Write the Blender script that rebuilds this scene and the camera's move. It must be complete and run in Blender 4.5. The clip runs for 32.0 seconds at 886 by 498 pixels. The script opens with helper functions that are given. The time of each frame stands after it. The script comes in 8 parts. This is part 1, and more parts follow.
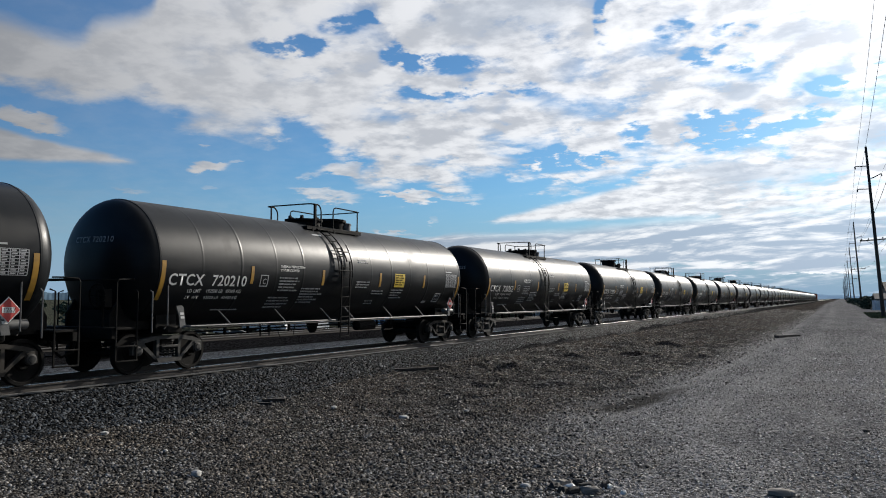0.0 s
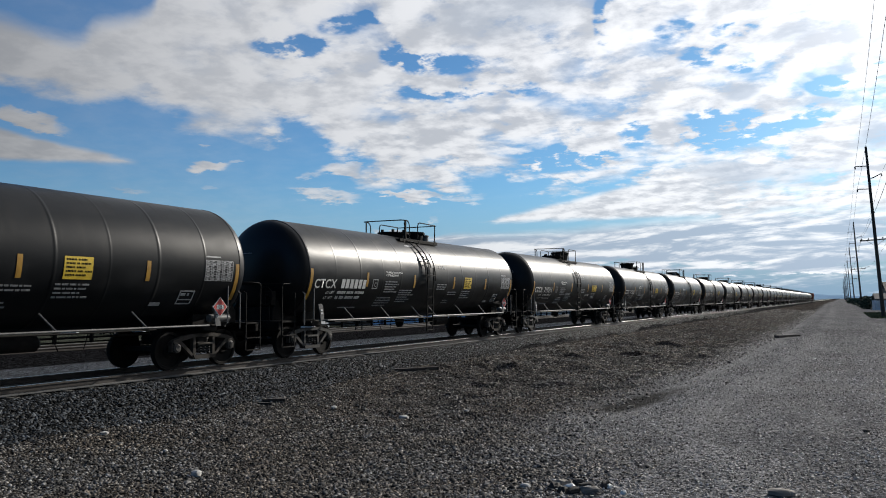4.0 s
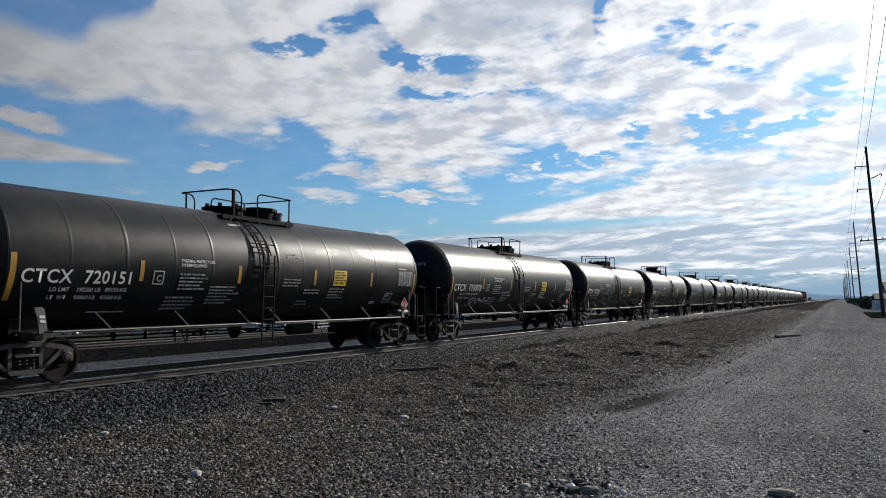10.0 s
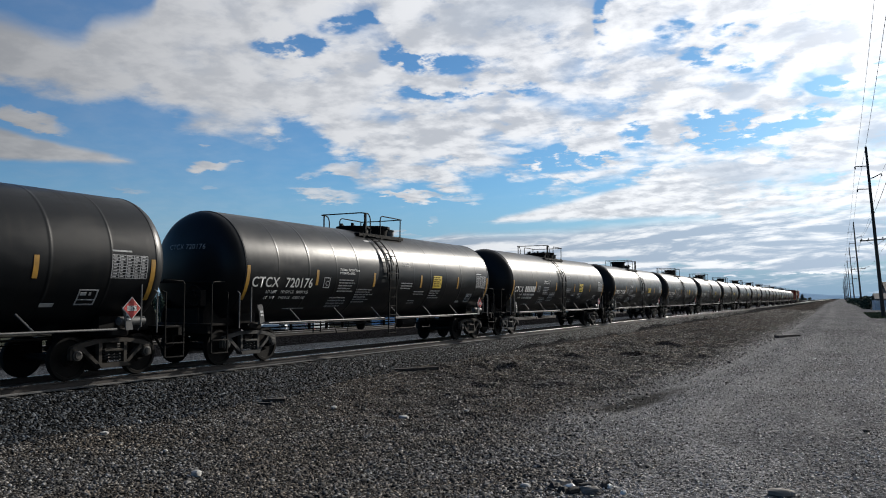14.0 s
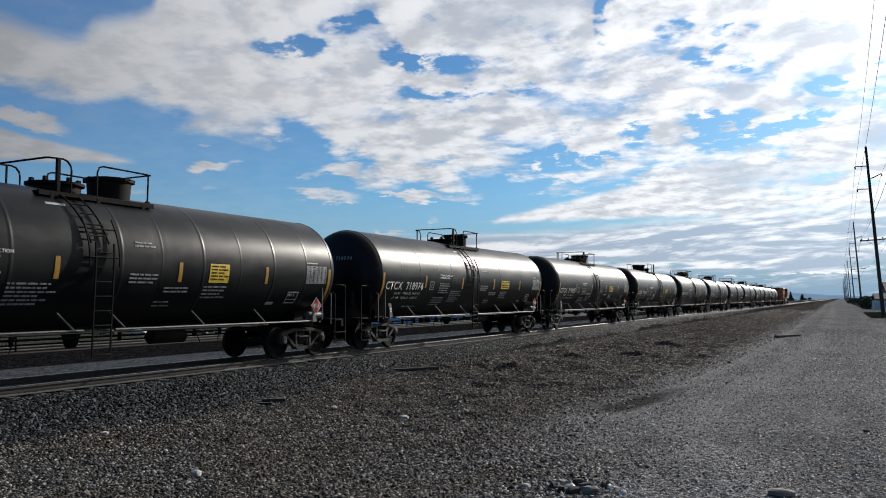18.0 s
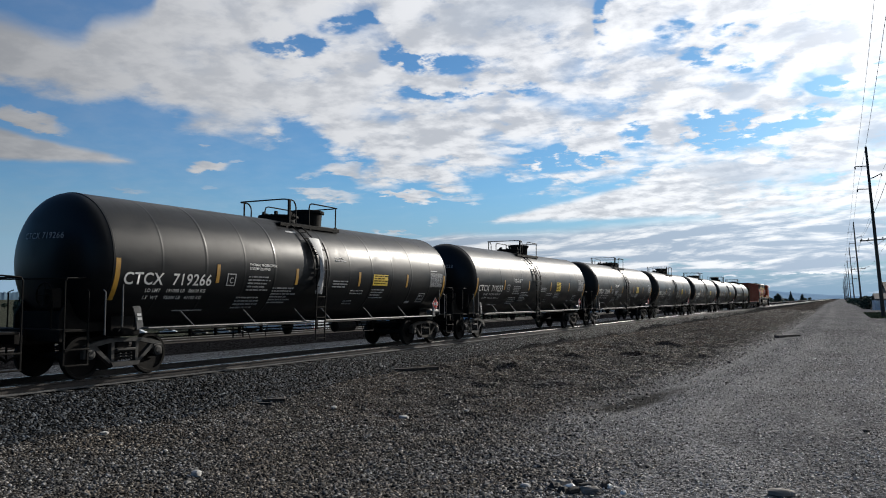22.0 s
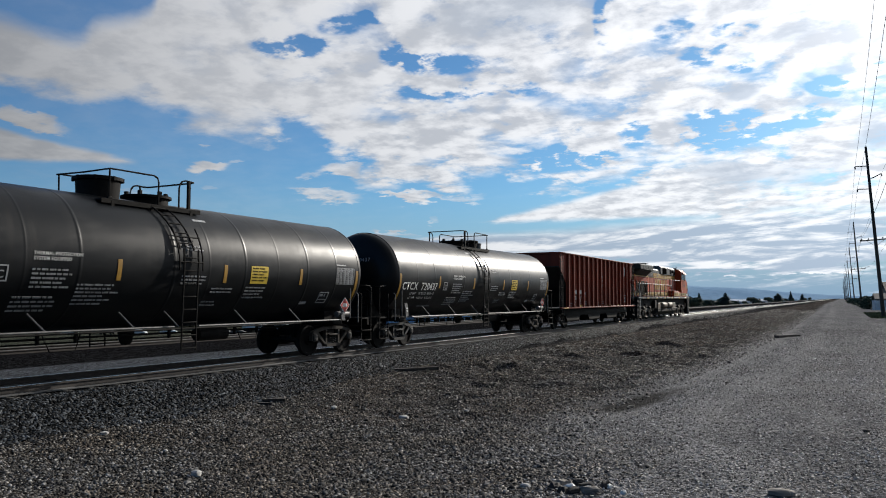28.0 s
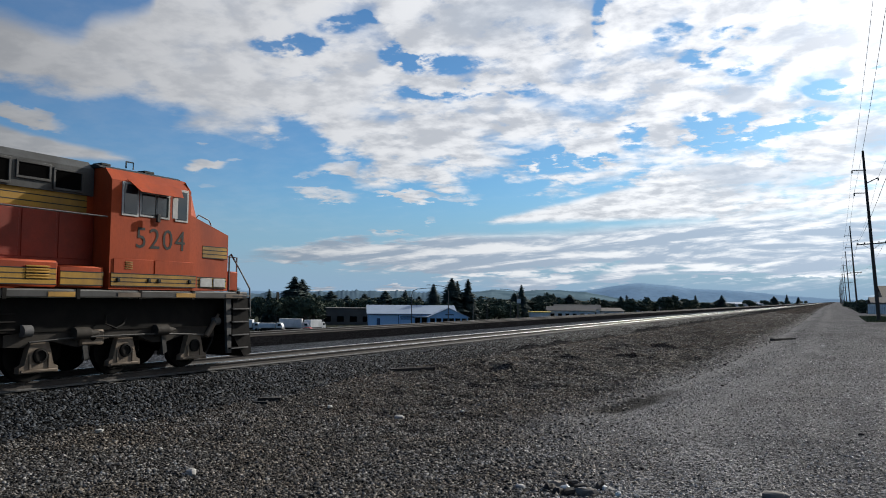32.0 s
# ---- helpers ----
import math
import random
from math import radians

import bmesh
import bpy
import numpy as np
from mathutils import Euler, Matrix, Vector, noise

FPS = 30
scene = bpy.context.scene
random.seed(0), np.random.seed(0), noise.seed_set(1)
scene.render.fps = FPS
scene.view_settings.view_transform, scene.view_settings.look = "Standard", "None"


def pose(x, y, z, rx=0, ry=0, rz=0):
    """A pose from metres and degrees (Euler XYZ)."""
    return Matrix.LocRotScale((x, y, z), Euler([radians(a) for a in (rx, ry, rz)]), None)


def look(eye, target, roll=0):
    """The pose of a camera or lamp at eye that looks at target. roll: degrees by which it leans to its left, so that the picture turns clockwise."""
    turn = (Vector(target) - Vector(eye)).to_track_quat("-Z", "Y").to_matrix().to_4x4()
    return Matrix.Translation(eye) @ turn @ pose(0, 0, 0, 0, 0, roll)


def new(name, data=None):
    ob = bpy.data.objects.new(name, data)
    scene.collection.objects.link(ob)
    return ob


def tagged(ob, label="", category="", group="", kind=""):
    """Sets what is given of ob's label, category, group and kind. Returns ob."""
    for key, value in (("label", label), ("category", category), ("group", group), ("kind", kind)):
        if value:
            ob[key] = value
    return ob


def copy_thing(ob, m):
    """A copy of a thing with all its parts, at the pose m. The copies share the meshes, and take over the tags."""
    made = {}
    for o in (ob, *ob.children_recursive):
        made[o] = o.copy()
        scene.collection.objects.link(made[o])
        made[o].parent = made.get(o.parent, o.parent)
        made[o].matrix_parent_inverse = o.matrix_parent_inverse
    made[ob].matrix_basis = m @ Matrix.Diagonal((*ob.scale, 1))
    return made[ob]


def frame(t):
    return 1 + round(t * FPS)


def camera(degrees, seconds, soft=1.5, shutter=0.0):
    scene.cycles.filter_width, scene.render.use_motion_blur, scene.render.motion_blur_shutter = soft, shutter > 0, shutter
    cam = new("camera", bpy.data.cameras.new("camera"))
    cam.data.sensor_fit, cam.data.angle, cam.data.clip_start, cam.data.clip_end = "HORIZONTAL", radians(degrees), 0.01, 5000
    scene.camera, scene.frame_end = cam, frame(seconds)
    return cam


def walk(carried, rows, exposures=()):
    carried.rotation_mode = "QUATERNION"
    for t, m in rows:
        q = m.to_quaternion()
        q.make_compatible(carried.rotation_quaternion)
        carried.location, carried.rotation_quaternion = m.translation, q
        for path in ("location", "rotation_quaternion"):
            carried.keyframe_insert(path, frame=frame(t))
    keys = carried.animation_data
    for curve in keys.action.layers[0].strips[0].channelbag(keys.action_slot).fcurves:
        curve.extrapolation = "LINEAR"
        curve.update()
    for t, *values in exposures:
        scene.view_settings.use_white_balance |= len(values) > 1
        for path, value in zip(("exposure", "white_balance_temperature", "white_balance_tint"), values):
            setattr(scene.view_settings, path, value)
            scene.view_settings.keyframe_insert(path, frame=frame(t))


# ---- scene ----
cam = camera(60.29, 32.0, soft=1.0, shutter=0.0)

# Plan: the near track runs along y through x = 0, rail tops at z = 0.
EYE = Vector((15.14, 0.0, 1.72))
TURN, TILT = 27.56, 3.69


def gaze(turn, tilt, roll):
    a, b = radians(turn), radians(tilt)
    way = Vector((-math.sin(a) * math.cos(b), math.cos(a) * math.cos(b), math.sin(b)))
    return look(EYE, EYE + way * 10, roll)


walk(cam, [(0.0, gaze(TURN, TILT, 0.0)), (31.0, gaze(TURN, TILT, 0.0)), (31.5, gaze(TURN - 0.065, TILT + 0.01, 0.18)),
           (32.0, gaze(TURN - 0.22, TILT + 0.02, 0.48))], exposures=[(0.0, 0.0), (32.0, 0.0)])

SUN_TURN, SUN_RISE = 14.0, 23.0  # degrees to the right of the track, and above the ground

# ---- node helpers ----


class Tree:
    """Short calls for shader nodes."""

    def __init__(self, tree):
        self.t = tree

    def add(self, kind, ins=None):
        n = self.t.nodes.new(kind)
        for k, v in (ins or {}).items():
            self.put(n.inputs[k], v)
        return n

    def put(self, socket, v):
        if hasattr(v, "links"):
            self.t.links.new(v, socket)
        else:
            socket.default_value = v

    def m(self, op, a, b=0.0, c=0.0, clamp=False):
        n = self.add("ShaderNodeMath", {0: a, 1: b, 2: c})
        n.operation, n.use_clamp = op, clamp
        return n.outputs[0]

    def step(self, v, lo, hi, a=0.0, b=1.0):
        n = self.add("ShaderNodeMapRange", {0: v, 1: lo, 2: hi, 3: a, 4: b})
        n.interpolation_type = "SMOOTHSTEP"
        return n.outputs[0]

    def noise(self, vec, scale, detail=4.0, rough=0.55, warp=0.0):
        n = self.add("ShaderNodeTexNoise", {"Scale": scale, "Detail": detail, "Roughness": rough, "Distortion": warp})
        if vec is not None:
            self.put(n.inputs["Vector"], vec)
        return n.outputs["Fac"]

    def mix(self, f, a, b):
        n = self.add("ShaderNodeMix")
        n.data_type = "RGBA"
        self.put(n.inputs[0], f), self.put(n.inputs[6], a), self.put(n.inputs[7], b)
        return n.outputs[2]

    def vec(self, op, a, b=(0, 0, 0), out=0):
        n = self.add("ShaderNodeVectorMath")
        n.operation = op
        self.put(n.inputs[0], a), self.put(n.inputs[1], b)
        return n.outputs[out]


# ---- sky ----
world = bpy.data.worlds.new("sky")
scene.world = world
world.use_nodes = True
world.node_tree.nodes.clear()


def sky():
    w = Tree(world.node_tree)
    sun_rot = radians(SUN_TURN)
    n = w.add("ShaderNodeTexSky")
    n.sky_type, n.sun_disc, n.sun_elevation, n.sun_rotation = "NISHITA", False, radians(SUN_RISE), sun_rot
    n.altitude, n.air_density, n.dust_density, n.ozone_density = 50, 1.0, 0.6, 1.5
    blue = w.vec("SCALE", w.vec("MULTIPLY", n.outputs[0], (0.53, 0.95, 1.33)))
    blue.node.inputs["Scale"].default_value = 0.072
    d = w.add("ShaderNodeTexCoord").outputs["Generated"]
    a, b = radians(TURN), radians(TILT)
    fwd = (-math.sin(a) * math.cos(b), math.cos(a) * math.cos(b), math.sin(b))
    rgt = (math.cos(a), math.sin(a), 0.0)
    upw = (math.sin(a) * math.sin(b), -math.cos(a) * math.sin(b), math.cos(b))
    depth = w.m("MAXIMUM", w.vec("DOT_PRODUCT", d, fwd, 1), 0.12)
    u = w.m("DIVIDE", w.vec("DOT_PRODUCT", d, rgt, 1), depth)
    v = w.m("DIVIDE", w.vec("DOT_PRODUCT", d, upw, 1), depth)
    sep = w.add("ShaderNodeSeparateXYZ", {0: d})
    # the cloud deck lies flat overhead, so it is squeezed towards the horizon
    lift = w.m("ADD", w.m("MAXIMUM", sep.outputs[2], 0.0), 0.15)
    sr, se = radians(SUN_TURN), radians(SUN_RISE)

    def deck_at(off):
        return w.add("ShaderNodeCombineXYZ", {0: w.m("ADD", w.m("DIVIDE", sep.outputs[0], lift), off * math.sin(sr)), 1: w.m("ADD", w.m("DIVIDE", sep.outputs[1], lift), off * math.cos(sr))}).outputs[0]

    deck, ahead = deck_at(0.0), deck_at(0.07)
    wobble = w.m("SUBTRACT", w.noise(deck, 1.5, 5.0, 0.6, 0.3), 0.5)
    fine = w.m("SUBTRACT", w.noise(deck, 7.0, 6.0, 0.60, 0.15), 0.5)
    fine_b = w.m("SUBTRACT", w.noise(ahead, 7.0, 6.0, 0.60, 0.15), 0.5)
    cells = w.m("SUBTRACT", w.noise(deck, 3.4, 4.0, 0.50, 0.3), 0.5)
    cells_b = w.m("SUBTRACT", w.noise(ahead, 3.4, 4.0, 0.50, 0.3), 0.5)
    lumps = w.add("ShaderNodeTexVoronoi", {"Vector": w.vec("ADD", deck, w.add("ShaderNodeCombineXYZ", {0: w.m("MULTIPLY", fine, 0.5), 1: w.m("MULTIPLY", cells, 0.5)}).outputs[0]), "Scale": 4.6})
    lump = w.m("SUBTRACT", 0.42, lumps.outputs["Distance"])
    shred = w.add("ShaderNodeCombineXYZ", {0: w.m("ADD", u, w.m("ADD", w.m("MULTIPLY", wobble, 0.05), w.m("MULTIPLY", fine, 0.04))), 1: w.m("ADD", v, w.m("ADD", w.m("MULTIPLY", fine, 0.035), w.m("MULTIPLY", cells, 0.03)))}).outputs[0]
    torn = w.add("ShaderNodeSeparateXYZ", {0: shred})

    def blob(x, y, rx, ry, lean=0.0):
        """A soft oval of the sky, about 1 in its middle and 0 past its rim."""
        mp = w.add("ShaderNodeMapping", {"Vector": shred, "Location": (x, y, 0), "Rotation": (0, 0, radians(lean)), "Scale": (rx, ry, 1)})
        mp.vector_type = "TEXTURE"
        return w.step(w.vec("LENGTH", mp.outputs[0], out=1), 1.35, 0.45)

    def edge(points):
        """A line across the sky: heights above the gaze at places to its right, both in tangents."""
        n = w.add("ShaderNodeValToRGB", {0: w.m("MULTIPLY", w.m("ADD", u, 0.7), 1 / 1.4, clamp=True)})
        n.color_ramp.interpolation = "CARDINAL"
        while len(n.color_ramp.elements) < len(points):
            n.color_ramp.elements.new(0.5)
        for el, (x, y) in zip(n.color_ramp.elements, points):
            el.position = (x + 0.7) / 1.4
        for el, (x, y) in zip(n.color_ramp.elements, points):
            el.color = (y + 0.2, y + 0.2, y + 0.2, 1)
        return w.m("SUBTRACT", n.outputs[0], 0.2)

    def wedge(x, y, way, top, foot, soft, reach):
        """A long cloud with a pointed end at (x, y), widening to one side between two slopes."""
        along = w.m("MULTIPLY", w.m("SUBTRACT", torn.outputs[0], x), way)
        rise = w.m("SUBTRACT", w.m("ADD", v, w.m("MULTIPLY", fine, 0.006)), y)
        inside = w.m("MINIMUM", w.m("SUBTRACT", w.m("MULTIPLY", along, top), rise), w.m("SUBTRACT", rise, w.m("MULTIPLY", along, foot)))
        return w.m("MULTIPLY", w.step(inside, -soft, soft), w.m("MULTIPLY", w.step(along, -0.004, 0.03), w.step(along, reach, reach * 0.6)))

    def total(parts):
        out = None
        for weight, s in parts:
            s = w.m("MULTIPLY", s, weight)
            out = s if out is None else w.m("ADD", out, s)
        return out

    # the foot of the main cloud sheet, the blue corner above it, gaps of blue and single clouds
    foot = edge([(-0.5806, 0.2022), (-0.4843, 0.1903), (-0.3954, 0.1814), (-0.351, 0.1607), (-0.2844, 0.1444), (-0.2251, 0.1355), (-0.1955, 0.1533), (-0.1696, 0.1429), (-0.1363, 0.1044), (-0.0696, 0.0733), (-0.003, 0.0696), (0.0859, 0.0726), (0.16, 0.0703), (0.2266, 0.0696), (0.2858, 0.0659), (0.3266, 0.0267), (0.3969, -0.0067), (0.5806, -0.0289)])
    corner = edge([(-0.5806, 0.2836), (-0.5361, 0.2688), (-0.4769, 0.2547), (-0.4584, 0.2718), (-0.3991, 0.2821), (-0.3769, 0.3044), (-0.3658, 0.3562), (-0.3362, 0.4451)])
    sheet = w.m("MAXIMUM", w.m("MINIMUM", w.m("MULTIPLY", w.m("SUBTRACT", torn.outputs[1], foot), 24.0), 0.85), -0.9)
    gap = w.m("MULTIPLY", w.m("MINIMUM", w.m("MAXIMUM", w.m("MULTIPLY", w.m("SUBTRACT", torn.outputs[1], corner), 24.0), 0.0), 2.2), w.step(u, -0.34, -0.385))
    holes = total([(0.62, blob(-0.2029, 0.2629, 0.0555, 0.0141, -6)), (0.45, blob(-0.1363, 0.2895, 0.0296, 0.0133, 0)), (0.4, blob(-0.0992, 0.2969, 0.0178, 0.0074, 0)), (0.62, blob(-0.0104, 0.2436, 0.0592, 0.0178, -4)), (0.45, blob(-0.0511, 0.2525, 0.0296, 0.0148, 0)), (0.42, blob(0.0193, 0.2022, 0.0444, 0.0104, 5)), (0.42, blob(-0.0363, 0.2022, 0.0267, 0.0111, -6)), (0.5, blob(0.2103, 0.2969, 0.0133, 0.0355, 10)), (0.62, blob(0.3791, 0.2895, 0.0296, 0.0126, 12)), (0.62, blob(0.3377, 0.2496, 0.0281, 0.0133, 8)), (0.45, blob(0.3895, 0.2362, 0.0193, 0.0089, 0)), (0.7, blob(0.508, 0.211, 0.0326, 0.0118, 14)), (0.7, blob(0.3821, 0.1548, 0.0741, 0.0237, 8)), (0.65, blob(0.471, 0.1681, 0.0481, 0.0104, 16)), (0.42, blob(0.3451, 0.1748, 0.0267, 0.0118, 0)), (0.72, blob(0.1674, 0.1148, 0.0629, 0.0141, 4)), (0.42, blob(0.2488, 0.1518, 0.0237, 0.0207, 0)), (0.28, blob(0.0859, 0.2118, 0.0592, 0.0133, -4)), (0.45, blob(0.5806, 0.2451, 0.0296, 0.0074, 0)), (0.35, blob(0.3007, 0.2821, 0.0296, 0.0148, 20))])
    puffs = total([(0.95, blob(-0.5509, 0.1696, 0.0629, 0.0089, -12)), (0.9, blob(-0.3095, 0.1089, 0.0252, 0.0059, 5)), (0.55, blob(-0.3125, 0.1326, 0.0104, 0.0037, 0)), (0.45, blob(-0.277, 0.1155, 0.0104, 0.003, 0)), (0.75, blob(-0.1548, 0.0711, 0.0518, 0.0081, -8)), (0.85, blob(-0.1326, 0.1029, 0.0333, 0.0081, -8)), (0.5, blob(-0.177, 0.097, 0.0193, 0.0059, 12)), (0.95, blob(-0.0511, 0.0703, 0.0481, 0.0059, -4)), (0.5, blob(0.0267, 0.0674, 0.037, 0.0052, -2)), (0.35, blob(-0.4028, 0.0785, 0.0296, 0.0044, -8)), (0.35, blob(-0.3066, 0.0807, 0.0163, 0.0037, 0)), (0.95, blob(-0.0622, 0.02, 0.0407, 0.0052, -4)), (0.5, blob(0.1081, 0.0467, 0.0148, 0.003, 3)), (0.45, blob(-0.0104, 0.0378, 0.0104, 0.003, 0))])
    speck = w.m("SUBTRACT", w.noise(deck, 17.0, 4.0, 0.55, 0.2), 0.5)
    rough = w.step(u, -0.42, 0.05, 0.38, 1.15)
    grain = w.m("ADD", w.m("MULTIPLY", fine, 1.55), w.m("ADD", w.m("MULTIPLY", cells, 1.25), w.m("MULTIPLY", lump, 0.75)))
    density = w.m("ADD", w.m("SUBTRACT", w.m("SUBTRACT", sheet, gap), w.m("MULTIPLY", holes, w.m("MAXIMUM", w.m("SUBTRACT", 1.3, w.m("MULTIPLY", w.m("ADD", fine, w.m("MULTIPLY", speck, 1.5)), 5.0)), 0.0))), w.m("MULTIPLY", grain, rough))
    density = w.m("MAXIMUM", density, w.m("ADD", w.m("SUBTRACT", puffs, 0.18), w.m("ADD", w.m("MULTIPLY", fine, 0.9), w.m("MULTIPLY", cells, 0.5))))
    lenses = w.m("MAXIMUM", wedge(-0.3984, 0.1126, -1, 0.235, 0.03, 0.006, 0.6), wedge(0.0504, 0.0348, 1, 0.245, 0.03, 0.006, 0.44))
    density = w.m("MAXIMUM", density, w.m("ADD", w.m("MULTIPLY", lenses, 0.8), w.m("MULTIPLY", fine, 0.25)))
    cover = w.step(density, w.step(u, -0.4, 0.0, -0.22, -0.04), 0.82)
    # long soft banks low over the horizon, bright along their upper rims
    low = w.step(w.m("ADD", v, w.m("MULTIPLY", wobble, 0.012)), w.step(u, 0.05, 0.5, 0.026, 0.062), w.step(u, 0.05, 0.5, 0.012, 0.036))

    def bank_at(dv):
        wave = w.add("ShaderNodeCombineXYZ", {0: w.m("MULTIPLY", u, 5.0), 1: w.m("MULTIPLY", w.m("ADD", w.m("SUBTRACT", v, w.m("MULTIPLY", u, 0.09)), dv), 46.0)}).outputs[0]
        return w.m("SUBTRACT", w.noise(wave, 1.0, 7.0, 0.6, 0.5), 0.5)

    bank, bank_up = bank_at(0.0), bank_at(0.006)
    banks = total([(0.75, blob(-0.16, -0.006, 0.12, 0.016, 4)), (0.85, blob(0.06, 0.002, 0.17, 0.024, 7)), (0.9, blob(0.33, 0.020, 0.24, 0.036, 4)), (0.7, blob(0.46, 0.0, 0.2, 0.03)), (0.7, blob(0.125, -0.043, 0.055, 0.008, 4)), (0.7, blob(0.245, -0.029, 0.05, 0.010, 18)),
                   (1.0, blob(0.365, -0.031, 0.025, 0.0035, 3)), (0.9, blob(0.485, -0.027, 0.05, 0.006)), (0.6, blob(0.10, -0.022, 0.13, 0.012, 4)), (1.1, blob(-0.1674, -0.057, 0.035, 0.006, 8)), (1.1, blob(-0.0533, -0.0518, 0.03, 0.005)), (1.1, blob(0.134, -0.0444, 0.035, 0.008, 15))])
    thick = w.m("ADD", w.m("SUBTRACT", banks, w.step(u, -0.27, -0.08, 0.45, -0.06)), w.m("ADD", w.m("MULTIPLY", bank, w.step(u, 0.05, 0.35, 1.9, 2.4)), w.m("MULTIPLY", fine, w.step(u, 0.0, 0.3, 0.35, 0.6))))
    cover_low = w.step(thick, 0.0, 0.70)
    # the side of each cloud that faces the sun is white, the other greyer
    sun_way = (math.sin(sr) * math.cos(se), math.cos(sr) * math.cos(se), math.sin(se))
    near_side = w.vec("DOT_PRODUCT", d, sun_way, 1)
    near_sun = w.m("MAXIMUM", near_side, 0.0)
    glow = w.m("POWER", near_sun, 9.0)
    halo = w.m("POWER", near_sun, 70.0)
    relief = w.m("ADD", w.m("MULTIPLY", w.m("SUBTRACT", fine_b, fine), 2.2), w.m("MULTIPLY", w.m("SUBTRACT", cells_b, cells), 2.2))
    belly = w.step(w.m("ADD", relief, w.m("ADD", w.m("MULTIPLY", cells, 0.9), w.m("MULTIPLY", wobble, 1.0))), -0.42, 0.50)
    white = w.mix(w.m("MULTIPLY", belly, w.step(u, -0.45, 0.15, 0.34, 0.72)), (0.86, 0.872, 0.898, 1), (0.37, 0.40, 0.455, 1))
    rim = w.step(w.m("ADD", w.m("MULTIPLY", w.m("SUBTRACT", bank, bank_up), 1.6), w.m("SUBTRACT", w.m("ADD", w.m("MULTIPLY", fine, 0.35), w.m("MULTIPLY", cells, 0.35)), w.m("MULTIPLY", bank, 0.5))), -0.10, 0.20)
    dull = w.mix(rim, (0.36, 0.44, 0.55, 1), (0.84, 0.86, 0.89, 1))
    shade = total([(0.75, blob(0.3954, 0.2059, 0.026, 0.010, 8)), (0.9, blob(0.5746, 0.1525, 0.03, 0.022)), (0.55, blob(0.371, 0.1044, 0.05, 0.016, -6)), (0.45, blob(0.08, 0.31, 0.10, 0.03, 6)), (0.35, blob(0.46, 0.285, 0.04, 0.012, 12)), (0.4, blob(0.47, 0.10, 0.1, 0.018, 8))])
    white = w.mix(w.m("MINIMUM", shade, 0.9), white, (0.40, 0.46, 0.55, 1))
    white = w.mix(low, white, dull)
    cover = w.add("ShaderNodeMix", {0: low, 2: cover, 3: cover_low}).outputs[0]
    lit = w.vec("SCALE", white)
    w.put(lit.node.inputs["Scale"], w.m("ADD", w.step(near_side, 0.02, 0.95, 0.15, 1.05), w.m("ADD", w.m("MULTIPLY", glow, 0.50), w.m("MULTIPLY", halo, 2.2))))
    # haze along the horizon
    clear = w.mix(w.step(sep.outputs[2], 0.16, 0.0), blue, (0.27, 0.41, 0.56, 1))
    both = w.mix(w.m("MULTIPLY", cover, w.step(near_side, -0.35, 0.35, 0.40, 0.95)), clear, lit)
    out = w.add("ShaderNodeOutputWorld")
    bg = w.add("ShaderNodeBackground", {"Color": both, "Strength": 1.0})
    w.put(out.inputs[0], bg.outputs[0])


sky()
sun = new("sun", bpy.data.lights.new("sun", "SUN"))
sun.data.energy, sun.data.angle, sun.data.color = 5.0, radians(0.8), (1.0, 0.94, 0.85)
a0, e0 = radians(SUN_TURN), radians(SUN_RISE)
sun.matrix_world = look((0, 0, 60), Vector((0, 0, 60)) - Vector((math.sin(a0) * math.cos(e0), math.cos(a0) * math.cos(e0), math.sin(e0))))

# ---- materials ----


